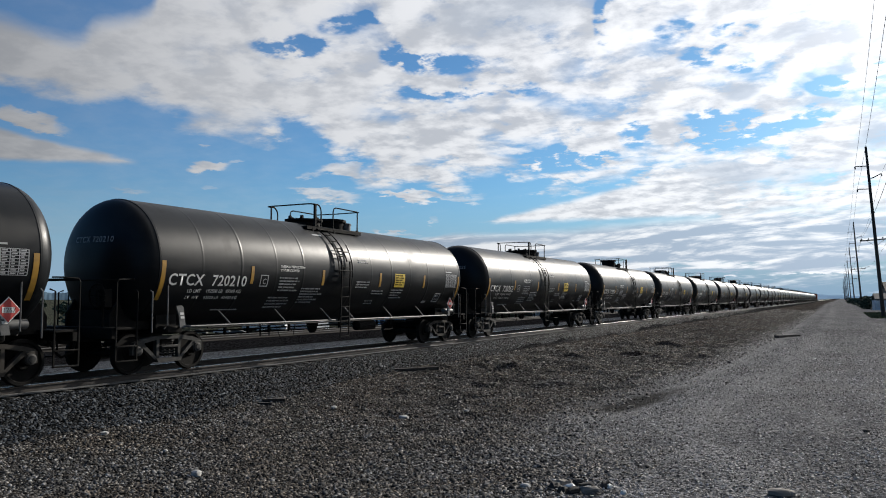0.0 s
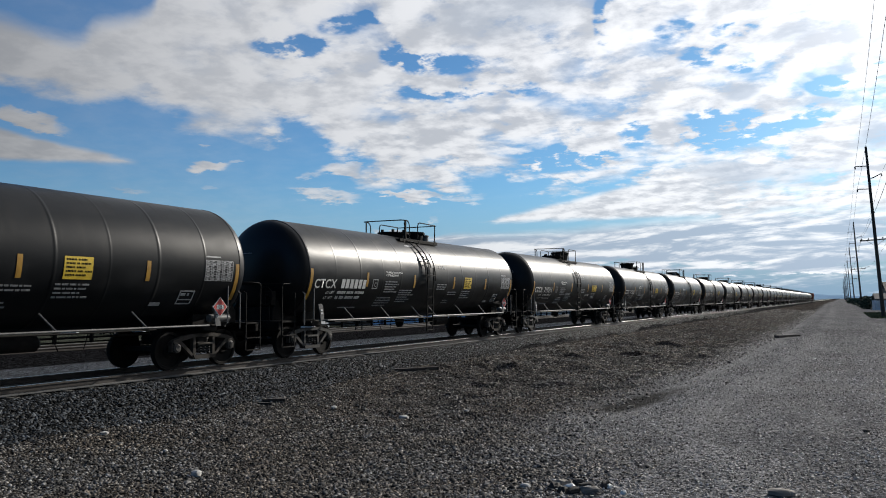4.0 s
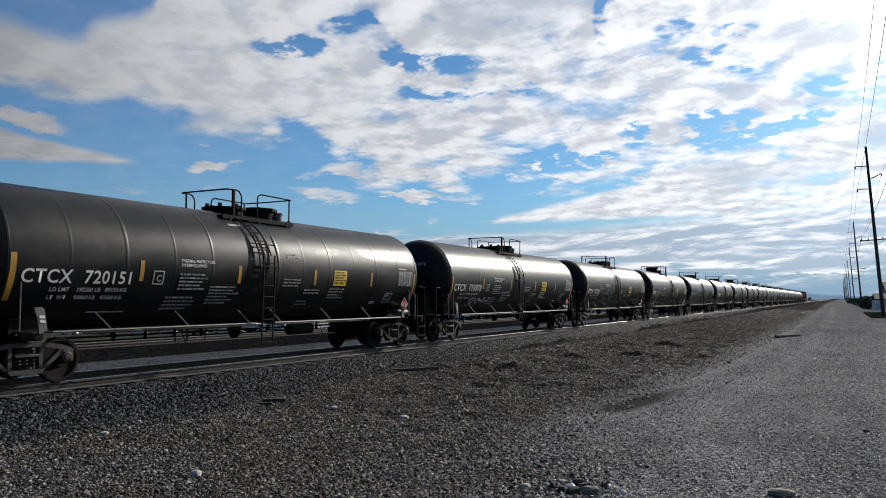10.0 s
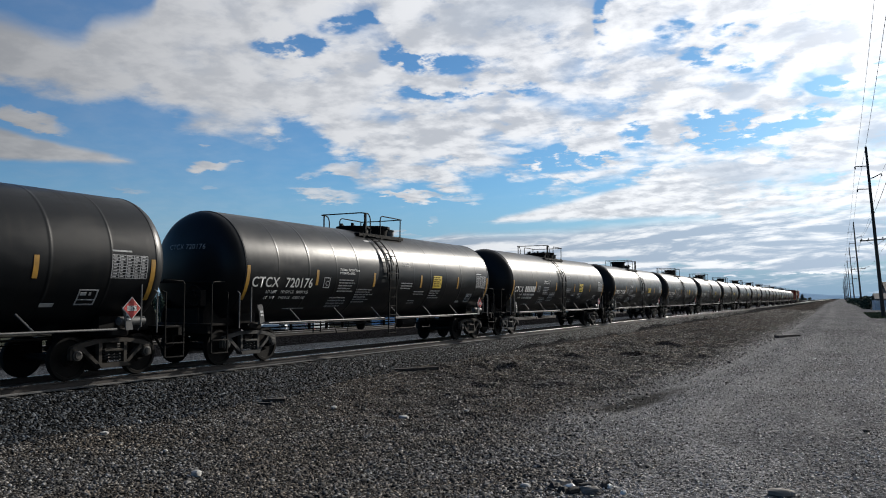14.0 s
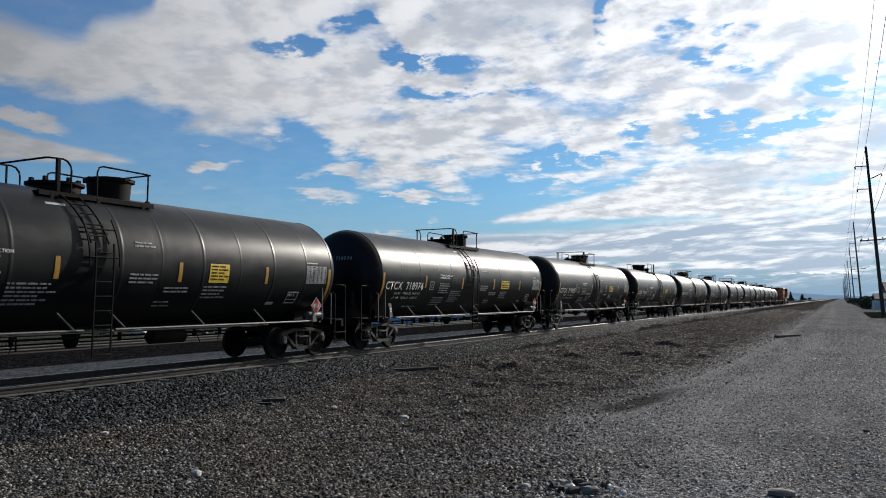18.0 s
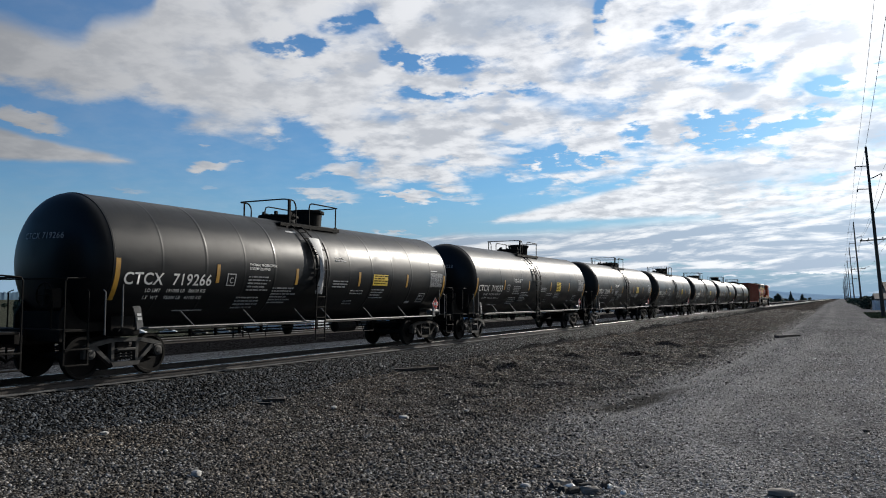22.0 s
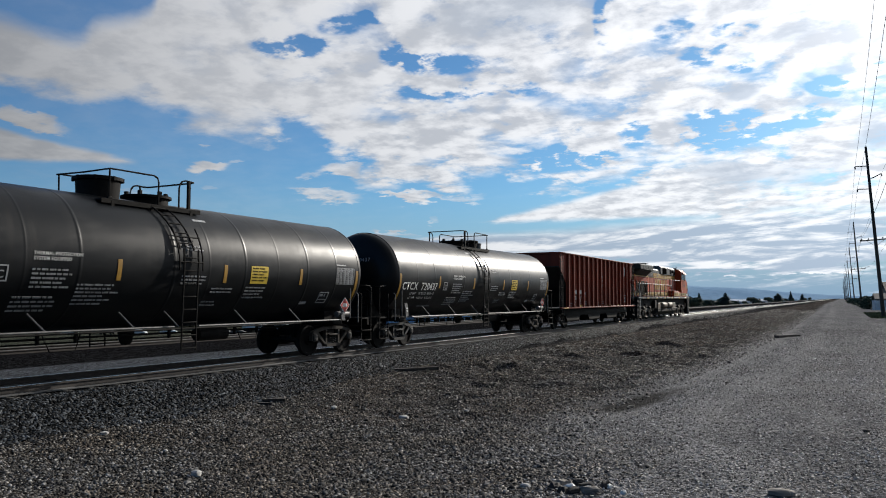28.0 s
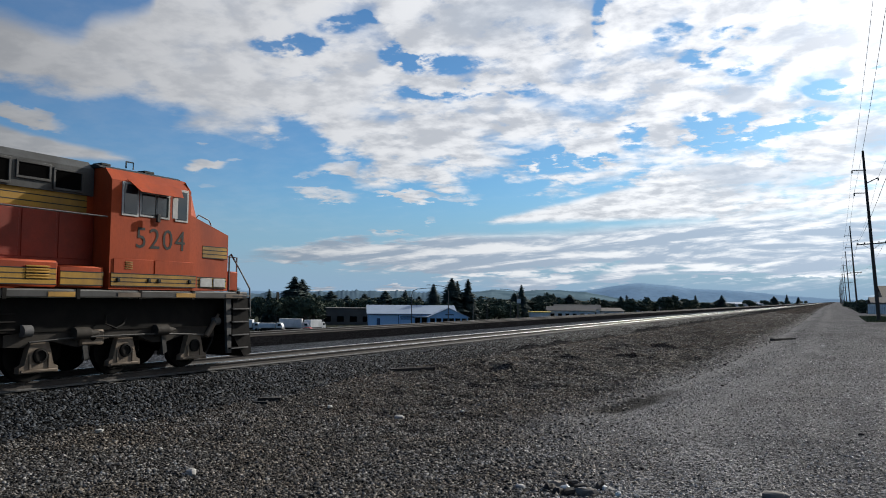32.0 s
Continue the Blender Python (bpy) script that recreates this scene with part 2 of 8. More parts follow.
def material(name, colour, rough=0.6, metal=0.0, dark=None, scale=3.0, amount=0.6, fine=40.0, bump=0.2, dist=0.01, spec=0.5, stretch=(1, 1, 1), wear=None, vary=0.0):
    """Paint or stone with large stains, fine grain and a little relief, at real size (object space)."""
    mat = bpy.data.materials.new(name)
    mat.use_nodes = True
    w = Tree(mat.node_tree)
    bsdf = mat.node_tree.nodes["Principled BSDF"]
    co = w.add("ShaderNodeTexCoord").outputs["Object"]
    co = w.add("ShaderNodeMapping", {"Vector": co, "Scale": stretch}).outputs[0]
    dark = dark or tuple(c * 0.6 for c in colour)
    big = w.step(w.noise(co, scale, 5.0, 0.6), 0.35, 0.68)
    small = w.noise(co, fine, 3.0, 0.6)
    col = w.mix(w.m("MULTIPLY", big, amount), (*colour, 1), (*dark, 1))
    col = w.mix(w.m("MULTIPLY", w.step(small, 0.4, 0.75), 0.35), col, (*[c * 0.55 for c in colour], 1))
    if wear:
        col = w.mix(w.step(w.noise(co, scale * 2.7, 6.0, 0.7), 0.60, 0.72, 0.0, 0.75), col, (*wear, 1))
    if vary:
        rnd = w.add("ShaderNodeObjectInfo").outputs["Random"]
        hs = w.add("ShaderNodeHueSaturation", {"Color": col, "Value": w.m("ADD", 1 - vary, w.m("MULTIPLY", rnd, 2 * vary))})
        col = hs.outputs[0]
    w.put(bsdf.inputs["Base Color"], col)
    w.put(bsdf.inputs["Roughness"], w.m("ADD", rough - 0.08, w.m("MULTIPLY", small, 0.16), clamp=True))
    bsdf.inputs["Metallic"].default_value = metal
    bsdf.inputs["Specular IOR Level"].default_value = spec
    if bump:
        bp = w.add("ShaderNodeBump", {"Strength": bump, "Distance": dist, "Height": w.noise(co, fine, 4.0, 0.65)})
        w.put(bsdf.inputs["Normal"], bp.outputs[0])
    return mat


def tank_paint():
    """Black satin paint with dust smears, runs round the shell and a gloss that differs from car to car."""
    mat = bpy.data.materials.new("black_tank_paint")
    mat.use_nodes = True
    w = Tree(mat.node_tree)
    bsdf = mat.node_tree.nodes["Principled BSDF"]
    co = w.add("ShaderNodeTexCoord").outputs["Object"]
    own = w.add("ShaderNodeObjectInfo").outputs["Random"]
    there = w.vec("ADD", co, w.add("ShaderNodeCombineXYZ", {1: w.m("MULTIPLY", own, 90.0)}).outputs[0])
    smear = w.step(w.noise(w.add("ShaderNodeMapping", {"Vector": there, "Scale": (0.9, 0.4, 1.1)}).outputs[0], 1.0, 6.0, 0.62, 0.4), 0.44, 0.66)
    runs = w.step(w.noise(w.add("ShaderNodeMapping", {"Vector": there, "Scale": (0.5, 5.0, 0.5)}).outputs[0], 1.0, 4.0, 0.6), 0.50, 0.72)
    grain = w.noise(co, 34.0, 4.0, 0.6)
    dust = w.m("MULTIPLY", smear, w.m("ADD", 0.25, w.m("MULTIPLY", own, 0.65)))
    col = w.mix(dust, (0.0032, 0.0047, 0.0064, 1), (0.0088, 0.0104, 0.0122, 1))
    col = w.mix(w.m("MULTIPLY", runs, 0.35), col, (0.0088, 0.0081, 0.0074, 1))
    w.put(bsdf.inputs["Base Color"], col)
    w.put(bsdf.inputs["Roughness"], w.m("ADD", w.m("ADD", 0.29, w.m("MULTIPLY", own, 0.06)), w.m("ADD", w.m("MULTIPLY", smear, 0.13), w.m("ADD", w.m("MULTIPLY", runs, 0.05), w.m("MULTIPLY", grain, 0.08)))))
    bsdf.inputs["Specular IOR Level"].default_value = 0.19
    bump = w.add("ShaderNodeBump", {"Strength": 0.17, "Distance": 0.02, "Height": w.m("ADD", w.m("MULTIPLY", grain, 0.06), w.m("MULTIPLY", w.noise(there, 1.1, 3.0, 0.4), 1.6))})
    w.put(bsdf.inputs["Normal"], bump.outputs[0])
    return mat


BLACK = tank_paint()
GRIME = material("grimy_black_steel", (0.008, 0.008, 0.0078), 0.72, dark=(0.018, 0.0155, 0.0135), scale=4, fine=60, bump=0.3, spec=0.08)
STEEL = material("dusty_frame_steel", (0.058, 0.057, 0.054), 0.6, dark=(0.016, 0.015, 0.014), scale=5, fine=60, bump=0.3, spec=0.2)
PIPE = material("worn_grey_handrail", (0.14, 0.14, 0.137), 0.52, dark=(0.04, 0.04, 0.04), scale=6, fine=80, bump=0.1, spec=0.3)
WHITE = material("white_stencil_paint", (0.72, 0.72, 0.70), 0.6, dark=(0.45, 0.45, 0.43), scale=7, fine=90, bump=0.0)
FADED = material("faded_grey_stencil_paint", (0.40, 0.41, 0.42), 0.6, dark=(0.2, 0.2, 0.2), scale=7, fine=90, bump=0.0)
YELLOW = material("yellow_decal", (0.75, 0.52, 0.03), 0.5, dark=(0.5, 0.33, 0.03), scale=5, fine=90, bump=0.0)
AMBER = material("amber_reflector_tape", (0.46, 0.245, 0.025), 0.45, dark=(0.22, 0.12, 0.03), scale=5, fine=90, bump=0.0)
RED = material("red_hazard_paint", (0.55, 0.05, 0.04), 0.5, scale=5, bump=0.0)
RAIL = material("polished_rail_steel", (0.42, 0.415, 0.41), 0.27, 1.0, dark=(0.28, 0.27, 0.26), scale=3, fine=50, bump=0.05, stretch=(1, 0.1, 1))
RUST = material("rusty_rail_steel", (0.035, 0.027, 0.022), 0.7, dark=(0.02, 0.016, 0.014), scale=4, fine=60, bump=0.3)
# Darker than bare concrete: shade from the passing train is in the colour.
TIE = material("weathered_shaded_tie", (0.07, 0.067, 0.062), 0.85, dark=(0.035, 0.033, 0.03), scale=3, fine=50, bump=0.4, vary=0.15)
OXIDE = material("oxide_red_car_paint", (0.20, 0.037, 0.020), 0.62, spec=0.12, dark=(0.085, 0.022, 0.014), scale=0.8, amount=0.8, fine=30, bump=0.12, stretch=(1, 1, 0.35), wear=(0.11, 0.055, 0.04))
ORANGE = material("faded_orange_loco_paint", (0.45, 0.072, 0.018), 0.62, spec=0.14, dark=(0.22, 0.04, 0.018), scale=0.8, amount=0.85, fine=30, bump=0.08, stretch=(1, 1, 0.4), wear=(0.27, 0.07, 0.035))
# Redder paint than the hood, darkened further for shade beside the cab.
CABINET = material("shaded_dark_red_paint", (0.25, 0.032, 0.015), 0.55, spec=0.25, dark=(0.14, 0.022, 0.012), scale=1.2, amount=0.8, fine=30, bump=0.08)
CREAM = material("soiled_yellow_stripe_paint", (0.46, 0.25, 0.03), 0.55, spec=0.25, dark=(0.18, 0.11, 0.035), scale=1.2, amount=0.8, fine=30, bump=0.08, stretch=(1, 1, 0.4))
GREEN = material("dark_green_loco_paint", (0.017, 0.020, 0.018), 0.6, dark=(0.030, 0.030, 0.027), scale=1.0, fine=30, bump=0.08, spec=0.2)
GREY = material("grey_loco_sill_paint", (0.085, 0.086, 0.085), 0.6, dark=(0.035, 0.033, 0.03), scale=2, fine=40, bump=0.15, spec=0.2)
TAN = material("dusty_tan_steel", (0.19, 0.15, 0.112), 0.6, spec=0.2, dark=(0.09, 0.070, 0.052), scale=2.5, fine=40, bump=0.15)
SOIL = material("soiled_brown_steel", (0.055, 0.049, 0.042), 0.75, dark=(0.02, 0.018, 0.016), scale=3.0, fine=40, bump=0.2, spec=0.12)
# Pale grey; on the rail feet it stands in for the sun's sheen.
FOOT = material("pale_grey_steel", (0.12, 0.12, 0.119), 0.8, dark=(0.07, 0.068, 0.066), scale=2.0, fine=40, bump=0.2)
HOUSE = material("weathered_grey_housing", (0.085, 0.09, 0.09), 0.6, dark=(0.035, 0.034, 0.031), scale=0.9, amount=0.85, fine=30, bump=0.08, spec=0.2, stretch=(1, 1, 0.4))
VOID = material("dark_interior", (0.006, 0.006, 0.006), 0.9, bump=0.0, spec=0.0)
CLEAR = material("pale_alloy", (0.5, 0.5, 0.48), 0.5, dark=(0.3, 0.29, 0.27), scale=5, fine=60, bump=0.15)


def glass_material():
    mat = bpy.data.materials.new("dark_window_glass")
    mat.use_nodes = True
    bsdf = mat.node_tree.nodes["Principled BSDF"]
    bsdf.inputs["Base Color"].default_value = (0.02, 0.03, 0.035, 1)
    bsdf.inputs["Roughness"].default_value = 0.06
    bsdf.inputs["Specular IOR Level"].default_value = 0.8
    return mat


GLASS = glass_material()

# ---- mesh building ----


class Shape:
    """Collects vertices and faces of one mesh."""

    def __init__(self):
        self.v, self.f = [], []

    def add(self, vs, fs):
        n = len(self.v)
        self.v += [tuple(p) for p in vs]
        self.f += [tuple(i + n for i in q) for q in fs]
        return self

    def box(self, cx, cy, cz, sx, sy, sz, ch=None, turn=None):
        """A box with chamfered edges."""
        hx, hy, hz = sx / 2, sy / 2, sz / 2
        c = min(0.012, 0.2 * min(sx, sy, sz)) if ch is None else ch
        vs, index = [], {}
        for i in (-1, 1):
            for j in (-1, 1):
                for k in (-1, 1):
                    for ax, p in enumerate(((i * hx, j * (hy - c), k * (hz - c)), (i * (hx - c), j * hy, k * (hz - c)), (i * (hx - c), j * (hy - c), k * hz))):
                        index[i, j, k, ax] = len(vs)
                        vs.append(p)
        fs = []
        s = (-1, 1)
        for e in s:
            fs.append([index[e, j, k, 0] for j, k in ((-1, -1), (1, -1), (1, 1), (-1, 1))])
            fs.append([index[i, e, k, 1] for i, k in ((-1, -1), (-1, 1), (1, 1), (1, -1))])
            fs.append([index[i, j, e, 2] for i, j in ((-1, -1), (1, -1), (1, 1), (-1, 1))])
        for p in s:
            for q in s:
                fs.append([index[p, q, -1, 0], index[p, q, 1, 0], index[p, q, 1, 1], index[p, q, -1, 1]])
                fs.append([index[p, -1, q, 0], index[p, 1, q, 0], index[p, 1, q, 2], index[p, -1, q, 2]])
                fs.append([index[-1, p, q, 1], index[1, p, q, 1], index[1, p, q, 2], index[-1, p, q, 2]])
                for k in s:
                    fs.append([index[p, q, k, 0], index[p, q, k, 1], index[p, q, k, 2]])
        m = Matrix.Translation((cx, cy, cz)) @ (turn.to_4x4() if turn else Matrix())
        return self.add([m @ Vector(p) for p in vs], fs)

    def tube(self, pts, r, n=6, caps=True):
        pts = [Vector(p) for p in pts]
        vs, fs = [], []
        for i, p in enumerate(pts):
            d = (pts[min(i + 1, len(pts) - 1)] - pts[max(i - 1, 0)]).normalized()
            side = d.cross(Vector((0, 0, 1)) if abs(d.z) < 0.9 else Vector((1, 0, 0))).normalized()
            up = side.cross(d)
            rr = r[i] if isinstance(r, (list, tuple)) else r
            vs += [p + (side * math.cos(math.tau * k / n) + up * math.sin(math.tau * k / n)) * rr for k in range(n)]
        for i in range(len(pts) - 1):
            for k in range(n):
                fs.append((i * n + k, i * n + (k + 1) % n, (i + 1) * n + (k + 1) % n, (i + 1) * n + k))
        if caps:
            fs += [tuple(range(n))[::-1], tuple(range((len(pts) - 1) * n, len(pts) * n))]
        return self.add(vs, fs)

    def lathe(self, prof, n=24, axis="y", at=(0, 0, 0)):
        """Turn (along, radius) pairs round an axis."""
        vs, fs = [], []
        for s, r in prof:
            for k in range(n):
                a = math.tau * k / n
                c, d = r * math.cos(a), r * math.sin(a)
                p = {"y": (c, s, d), "x": (s, c, d), "z": (c, d, s)}[axis]
                vs.append((p[0] + at[0], p[1] + at[1], p[2] + at[2]))
        for i in range(len(prof) - 1):
            for k in range(n):
                fs.append((i * n + k, i * n + (k + 1) % n, (i + 1) * n + (k + 1) % n, (i + 1) * n + k))
        fs += [tuple(range(n))[::-1], tuple(range((len(prof) - 1) * n, len(prof) * n))]
        return self.add(vs, fs)

    def prism(self, outline, x0, x1):
        """A plate cut to an outline of (y, z), from x0 to x1."""
        n = len(outline)
        vs = [(x0, y, z) for y, z in outline] + [(x1, y, z) for y, z in outline]
        fs = [tuple(range(n))[::-1], tuple(range(n, 2 * n))] + [(i, (i + 1) % n, n + (i + 1) % n, n + i) for i in range(n)]
        return self.add(vs, fs)

    def loft(self, rings):
        """Skin a row of rings with as many points each."""
        n = len(rings[0])
        vs = [p for ring in rings for p in ring]
        fs = [tuple(range(n))[::-1], tuple(range((len(rings) - 1) * n, len(rings) * n))]
        for i in range(len(rings) - 1):
            fs += [(i * n + k, i * n + (k + 1) % n, (i + 1) * n + (k + 1) % n, (i + 1) * n + k) for k in range(n)]
        return self.add(vs, fs)

    def mesh(self, name, mat, smooth=True):
        me = bpy.data.meshes.new(name)
        me.from_pydata(self.v, [], self.f)
        bm = bmesh.new()
        bm.from_mesh(me)
        bmesh.ops.recalc_face_normals(bm, faces=bm.faces)
        bm.to_mesh(me)
        bm.free()
        me.materials.append(mat)
        if smooth:
            me.shade_smooth()
            me.set_sharp_from_angle(angle=radians(38))
        return me


def part(name, shape, mat, parent, label="", at=None):
    """Links one mesh under a thing or a part."""
    me = shape.mesh(name, mat) if isinstance(shape, Shape) else shape
    ob = new(name, me)
    ob.parent = parent
    if at is not None:
        ob.matrix_basis = at
    if label:
        tagged(ob, label)
    return ob


def thing(name, label, category, group="", kind="", at=None):
    ob = new(name)
    ob.empty_display_size = 0.3
    if at is not None:
        ob.matrix_basis = at
    return tagged(ob, label, category, group, kind)


def lettering(text, size, spread=1.0, heavy=0.0):
    """The mesh of a line of writing, flat in x and y, starting at the origin."""
    cu = bpy.data.curves.new("writing", "FONT")
    cu.body, cu.size, cu.space_character, cu.offset = text, size, spread, heavy
    cu.resolution_u = 3
    ob = bpy.data.objects.new("writing", cu)
    scene.collection.objects.link(ob)
    bpy.context.view_layer.update()
    me = bpy.data.meshes.new_from_object(ob.evaluated_get(bpy.context.evaluated_depsgraph_get()))
    bpy.data.objects.remove(ob)
    bpy.data.curves.remove(cu)
    return me

# ---- ground ----


def ground_height(x, y):
    """Height of the land: two ballasted tracks, a service strip, a rutted bank and a gravel road."""
    knots = [(-4000, 4.0), (-900, -2.0), (-260, -8.4), (-110, -8.2), (-22, -1.4), (-12.9, -0.60), (-11.9, -0.13), (-8.1, -0.13), (-7.3, -0.36), (-5.6, -0.37),
             (-2.5, -0.36), (-1.75, -0.205), (1.75, -0.205), (2.7, -0.60), (4.5, -0.72), (7.0, -0.85), (9.4, -0.82), (11.6, -0.56), (14.0, -0.48), (24.0, -0.45),
             (40.0, -0.6), (400, -1.0), (4000, 4.0)]
    return np.interp(x, [k[0] for k in knots], [k[1] for k in knots])


MOUNDS = ((4.4, 24.2, -0.16, 0.9, 0.35), (4.9, 25.4, 0.13, 0.8, 0.4), (6.5, 26.2, -0.15, 0.7, 0.35), (6.9, 27.4, 0.12, 0.8, 0.5), (6.3, 36.4, -0.16, 1.4, 0.5), (5.4, 31.0, 0.14, 1.2, 0.6), (10.9, 17.4, -0.12, 1.6, 0.9), (3.6, 18.5, 0.08, 0.8, 0.5),
          (7.6, 44.0, -0.16, 1.8, 0.6), (5.2, 50.0, -0.18, 2.0, 0.6), (8.4, 33.0, 0.10, 1.6, 0.7), (5.6, 20.3, -0.10, 0.8, 0.5), (8.0, 22.0, 0.09, 1.0, 0.6), (4.6, 42.0, 0.16, 1.6, 0.6), (7.2, 58.0, 0.2, 3.0, 0.8), (5.0, 70.0, -0.2, 4.0, 0.9), (9.2, 13.0, 0.07, 1.2, 0.7))
LATTICE = np.random.default_rng(42).random((256, 256)) * 2 - 1


def wander(x, y):
    """Smooth random heights between -1 and 1, one knot a metre."""
    x, y = np.asarray(x, float), np.asarray(y, float)
    i, j = np.floor(x).astype(int), np.floor(y).astype(int)
    f, g = x - i, y - j
    f, g = f * f * (3 - 2 * f), g * g * (3 - 2 * g)
    p = lambda a, b: LATTICE[(i + a) % 256, (j + b) % 256]
    return (p(0, 0) * (1 - f) + p(1, 0) * f) * (1 - g) + (p(0, 1) * (1 - f) + p(1, 1) * f) * g


def bank_edge(y):
    """Where the bank's foot meets the road."""
    return np.interp(y, [0, 9, 12.3, 15, 18, 28, 50, 100, 200, 400], [12.2, 11.8, 10.5, 9.9, 9.8, 10.6, 10.9, 10.6, 9.6, 8.5])


def ballast_toe(y):
    """How far the ballast has spilled down beside the track."""
    return np.interp(y, [0, 9, 14, 20, 32, 60], [3.3, 3.4, 3.3, 2.8, 2.5, 2.4]) + 0.35 * wander(0.2 + 0 * y, 0.45 * y)


def ledges():
    """Washed-out ledges of the bank: place, height and half length; they run across the slope."""
    rng = random.Random(17)
    rows = [(3.2, 22.8, 0.20, 0.5), (4.0, 24.2, 0.22, 0.6), (4.6, 24.8, 0.22, 0.5), (2.9, 21.9, 0.16, 0.4), (5.7, 28.3, 0.22, 0.5), (6.9, 34.0, 0.24, 0.8), (6.4, 43.7, 0.28, 1.2), (6.6, 24.9, 0.12, 0.4), (5.0, 38.0, 0.2, 0.8),
            (8.2, 40.0, 0.18, 1.0), (7.4, 50.0, 0.26, 1.5), (6.0, 58.0, 0.26, 1.5), (5.2, 30.5, 0.16, 0.5), (7.8, 29.5, 0.12, 0.5), (8.8, 36.0, 0.15, 0.8)]
    for k in range(60):
        y = 14 * (90 / 14) ** rng.random()
        rows.append((rng.uniform(3.4, 9.4), y, rng.uniform(0.03, 0.07) * (1 + y / 90), rng.uniform(0.2, 0.5) * (1 + y / 40)))
    return rows


LEDGES = ledges()


def bumps(x, y):
    """Clods, runnels and ledges of the bank and ruts of the road, none under the rails."""
    edge = bank_edge(y)
    bank = np.clip((x - 2.6) / 0.8, 0, 1) * np.clip((edge + 0.8 - x) / 1.5, 0, 1)
    road = np.clip((x - edge) / 2.0, 0, 1)
    runnel = np.abs(wander(0.45 * x + 0.30 * y + 7, 0.95 * y - 0.5 * x + 0.7 * wander(0.6 * x, 0.6 * y)))
    clod = wander(3.1 * x, 2.4 * y + 9)
    bank = bank * np.clip((y - 6.0) / 14.0, 0.12, 1)
    h = bank * (0.12 * wander(0.5 * x + 3, 0.33 * y) + 0.10 * (np.minimum(runnel, 0.35) - 0.25) + 0.07 * wander(1.5 * x, 1.1 * y) + 0.05 * clod + 0.03 * wander(6.3 * x, 5.7 * y))
    h = h + road * (0.02 * np.sin(1.6 * x + 0.15 * np.sin(0.2 * y)) + 0.018 * wander(1.3 * x, 0.5 * y)) + 0.008 * wander(4.1 * x, 3.7 * y) * (x > 2.6)
    for mx, my, mh, ly, lx in MOUNDS:
        h = h + mh * np.exp(-((x - mx) / lx) ** 2 - ((y - my) / ly) ** 2)
    for mx, my, mh, ln in LEDGES:
        a, b = (x - mx) * 0.886 + (y - my) * 0.463, (y - my) * 0.886 - (x - mx) * 0.463
        b = b + 0.12 * np.sin(4.0 * a + my)
        h = h + 0.7 * mh * np.exp(-(a / ln) ** 2) * np.where(b > 0, np.exp(-np.clip(b, 0, 9) / 0.7), np.exp(-(np.clip(b, -1, 0) / 0.08) ** 2)) * (x > 2.7)
    return h


def grid_mesh(name, xs, ys, mat, rough=True):
    gx, gy = np.meshgrid(xs, ys)
    z = ground_height(gx, gy) + (bumps(gx, gy) if rough else 0)
    co = np.stack([gx, gy, z], -1).reshape(-1, 3)
    nx, ny = len(xs), len(ys)
    i = (np.arange(ny - 1)[:, None] * nx + np.arange(nx - 1)[None]).reshape(-1)
    faces = np.stack([i, i + 1, i + 1 + nx, i + nx], -1)
    me = bpy.data.meshes.new(name)
    me.from_pydata(co.tolist(), [], faces.tolist())
    me.materials.append(mat)
    me.shade_smooth()
    return new(name, me)


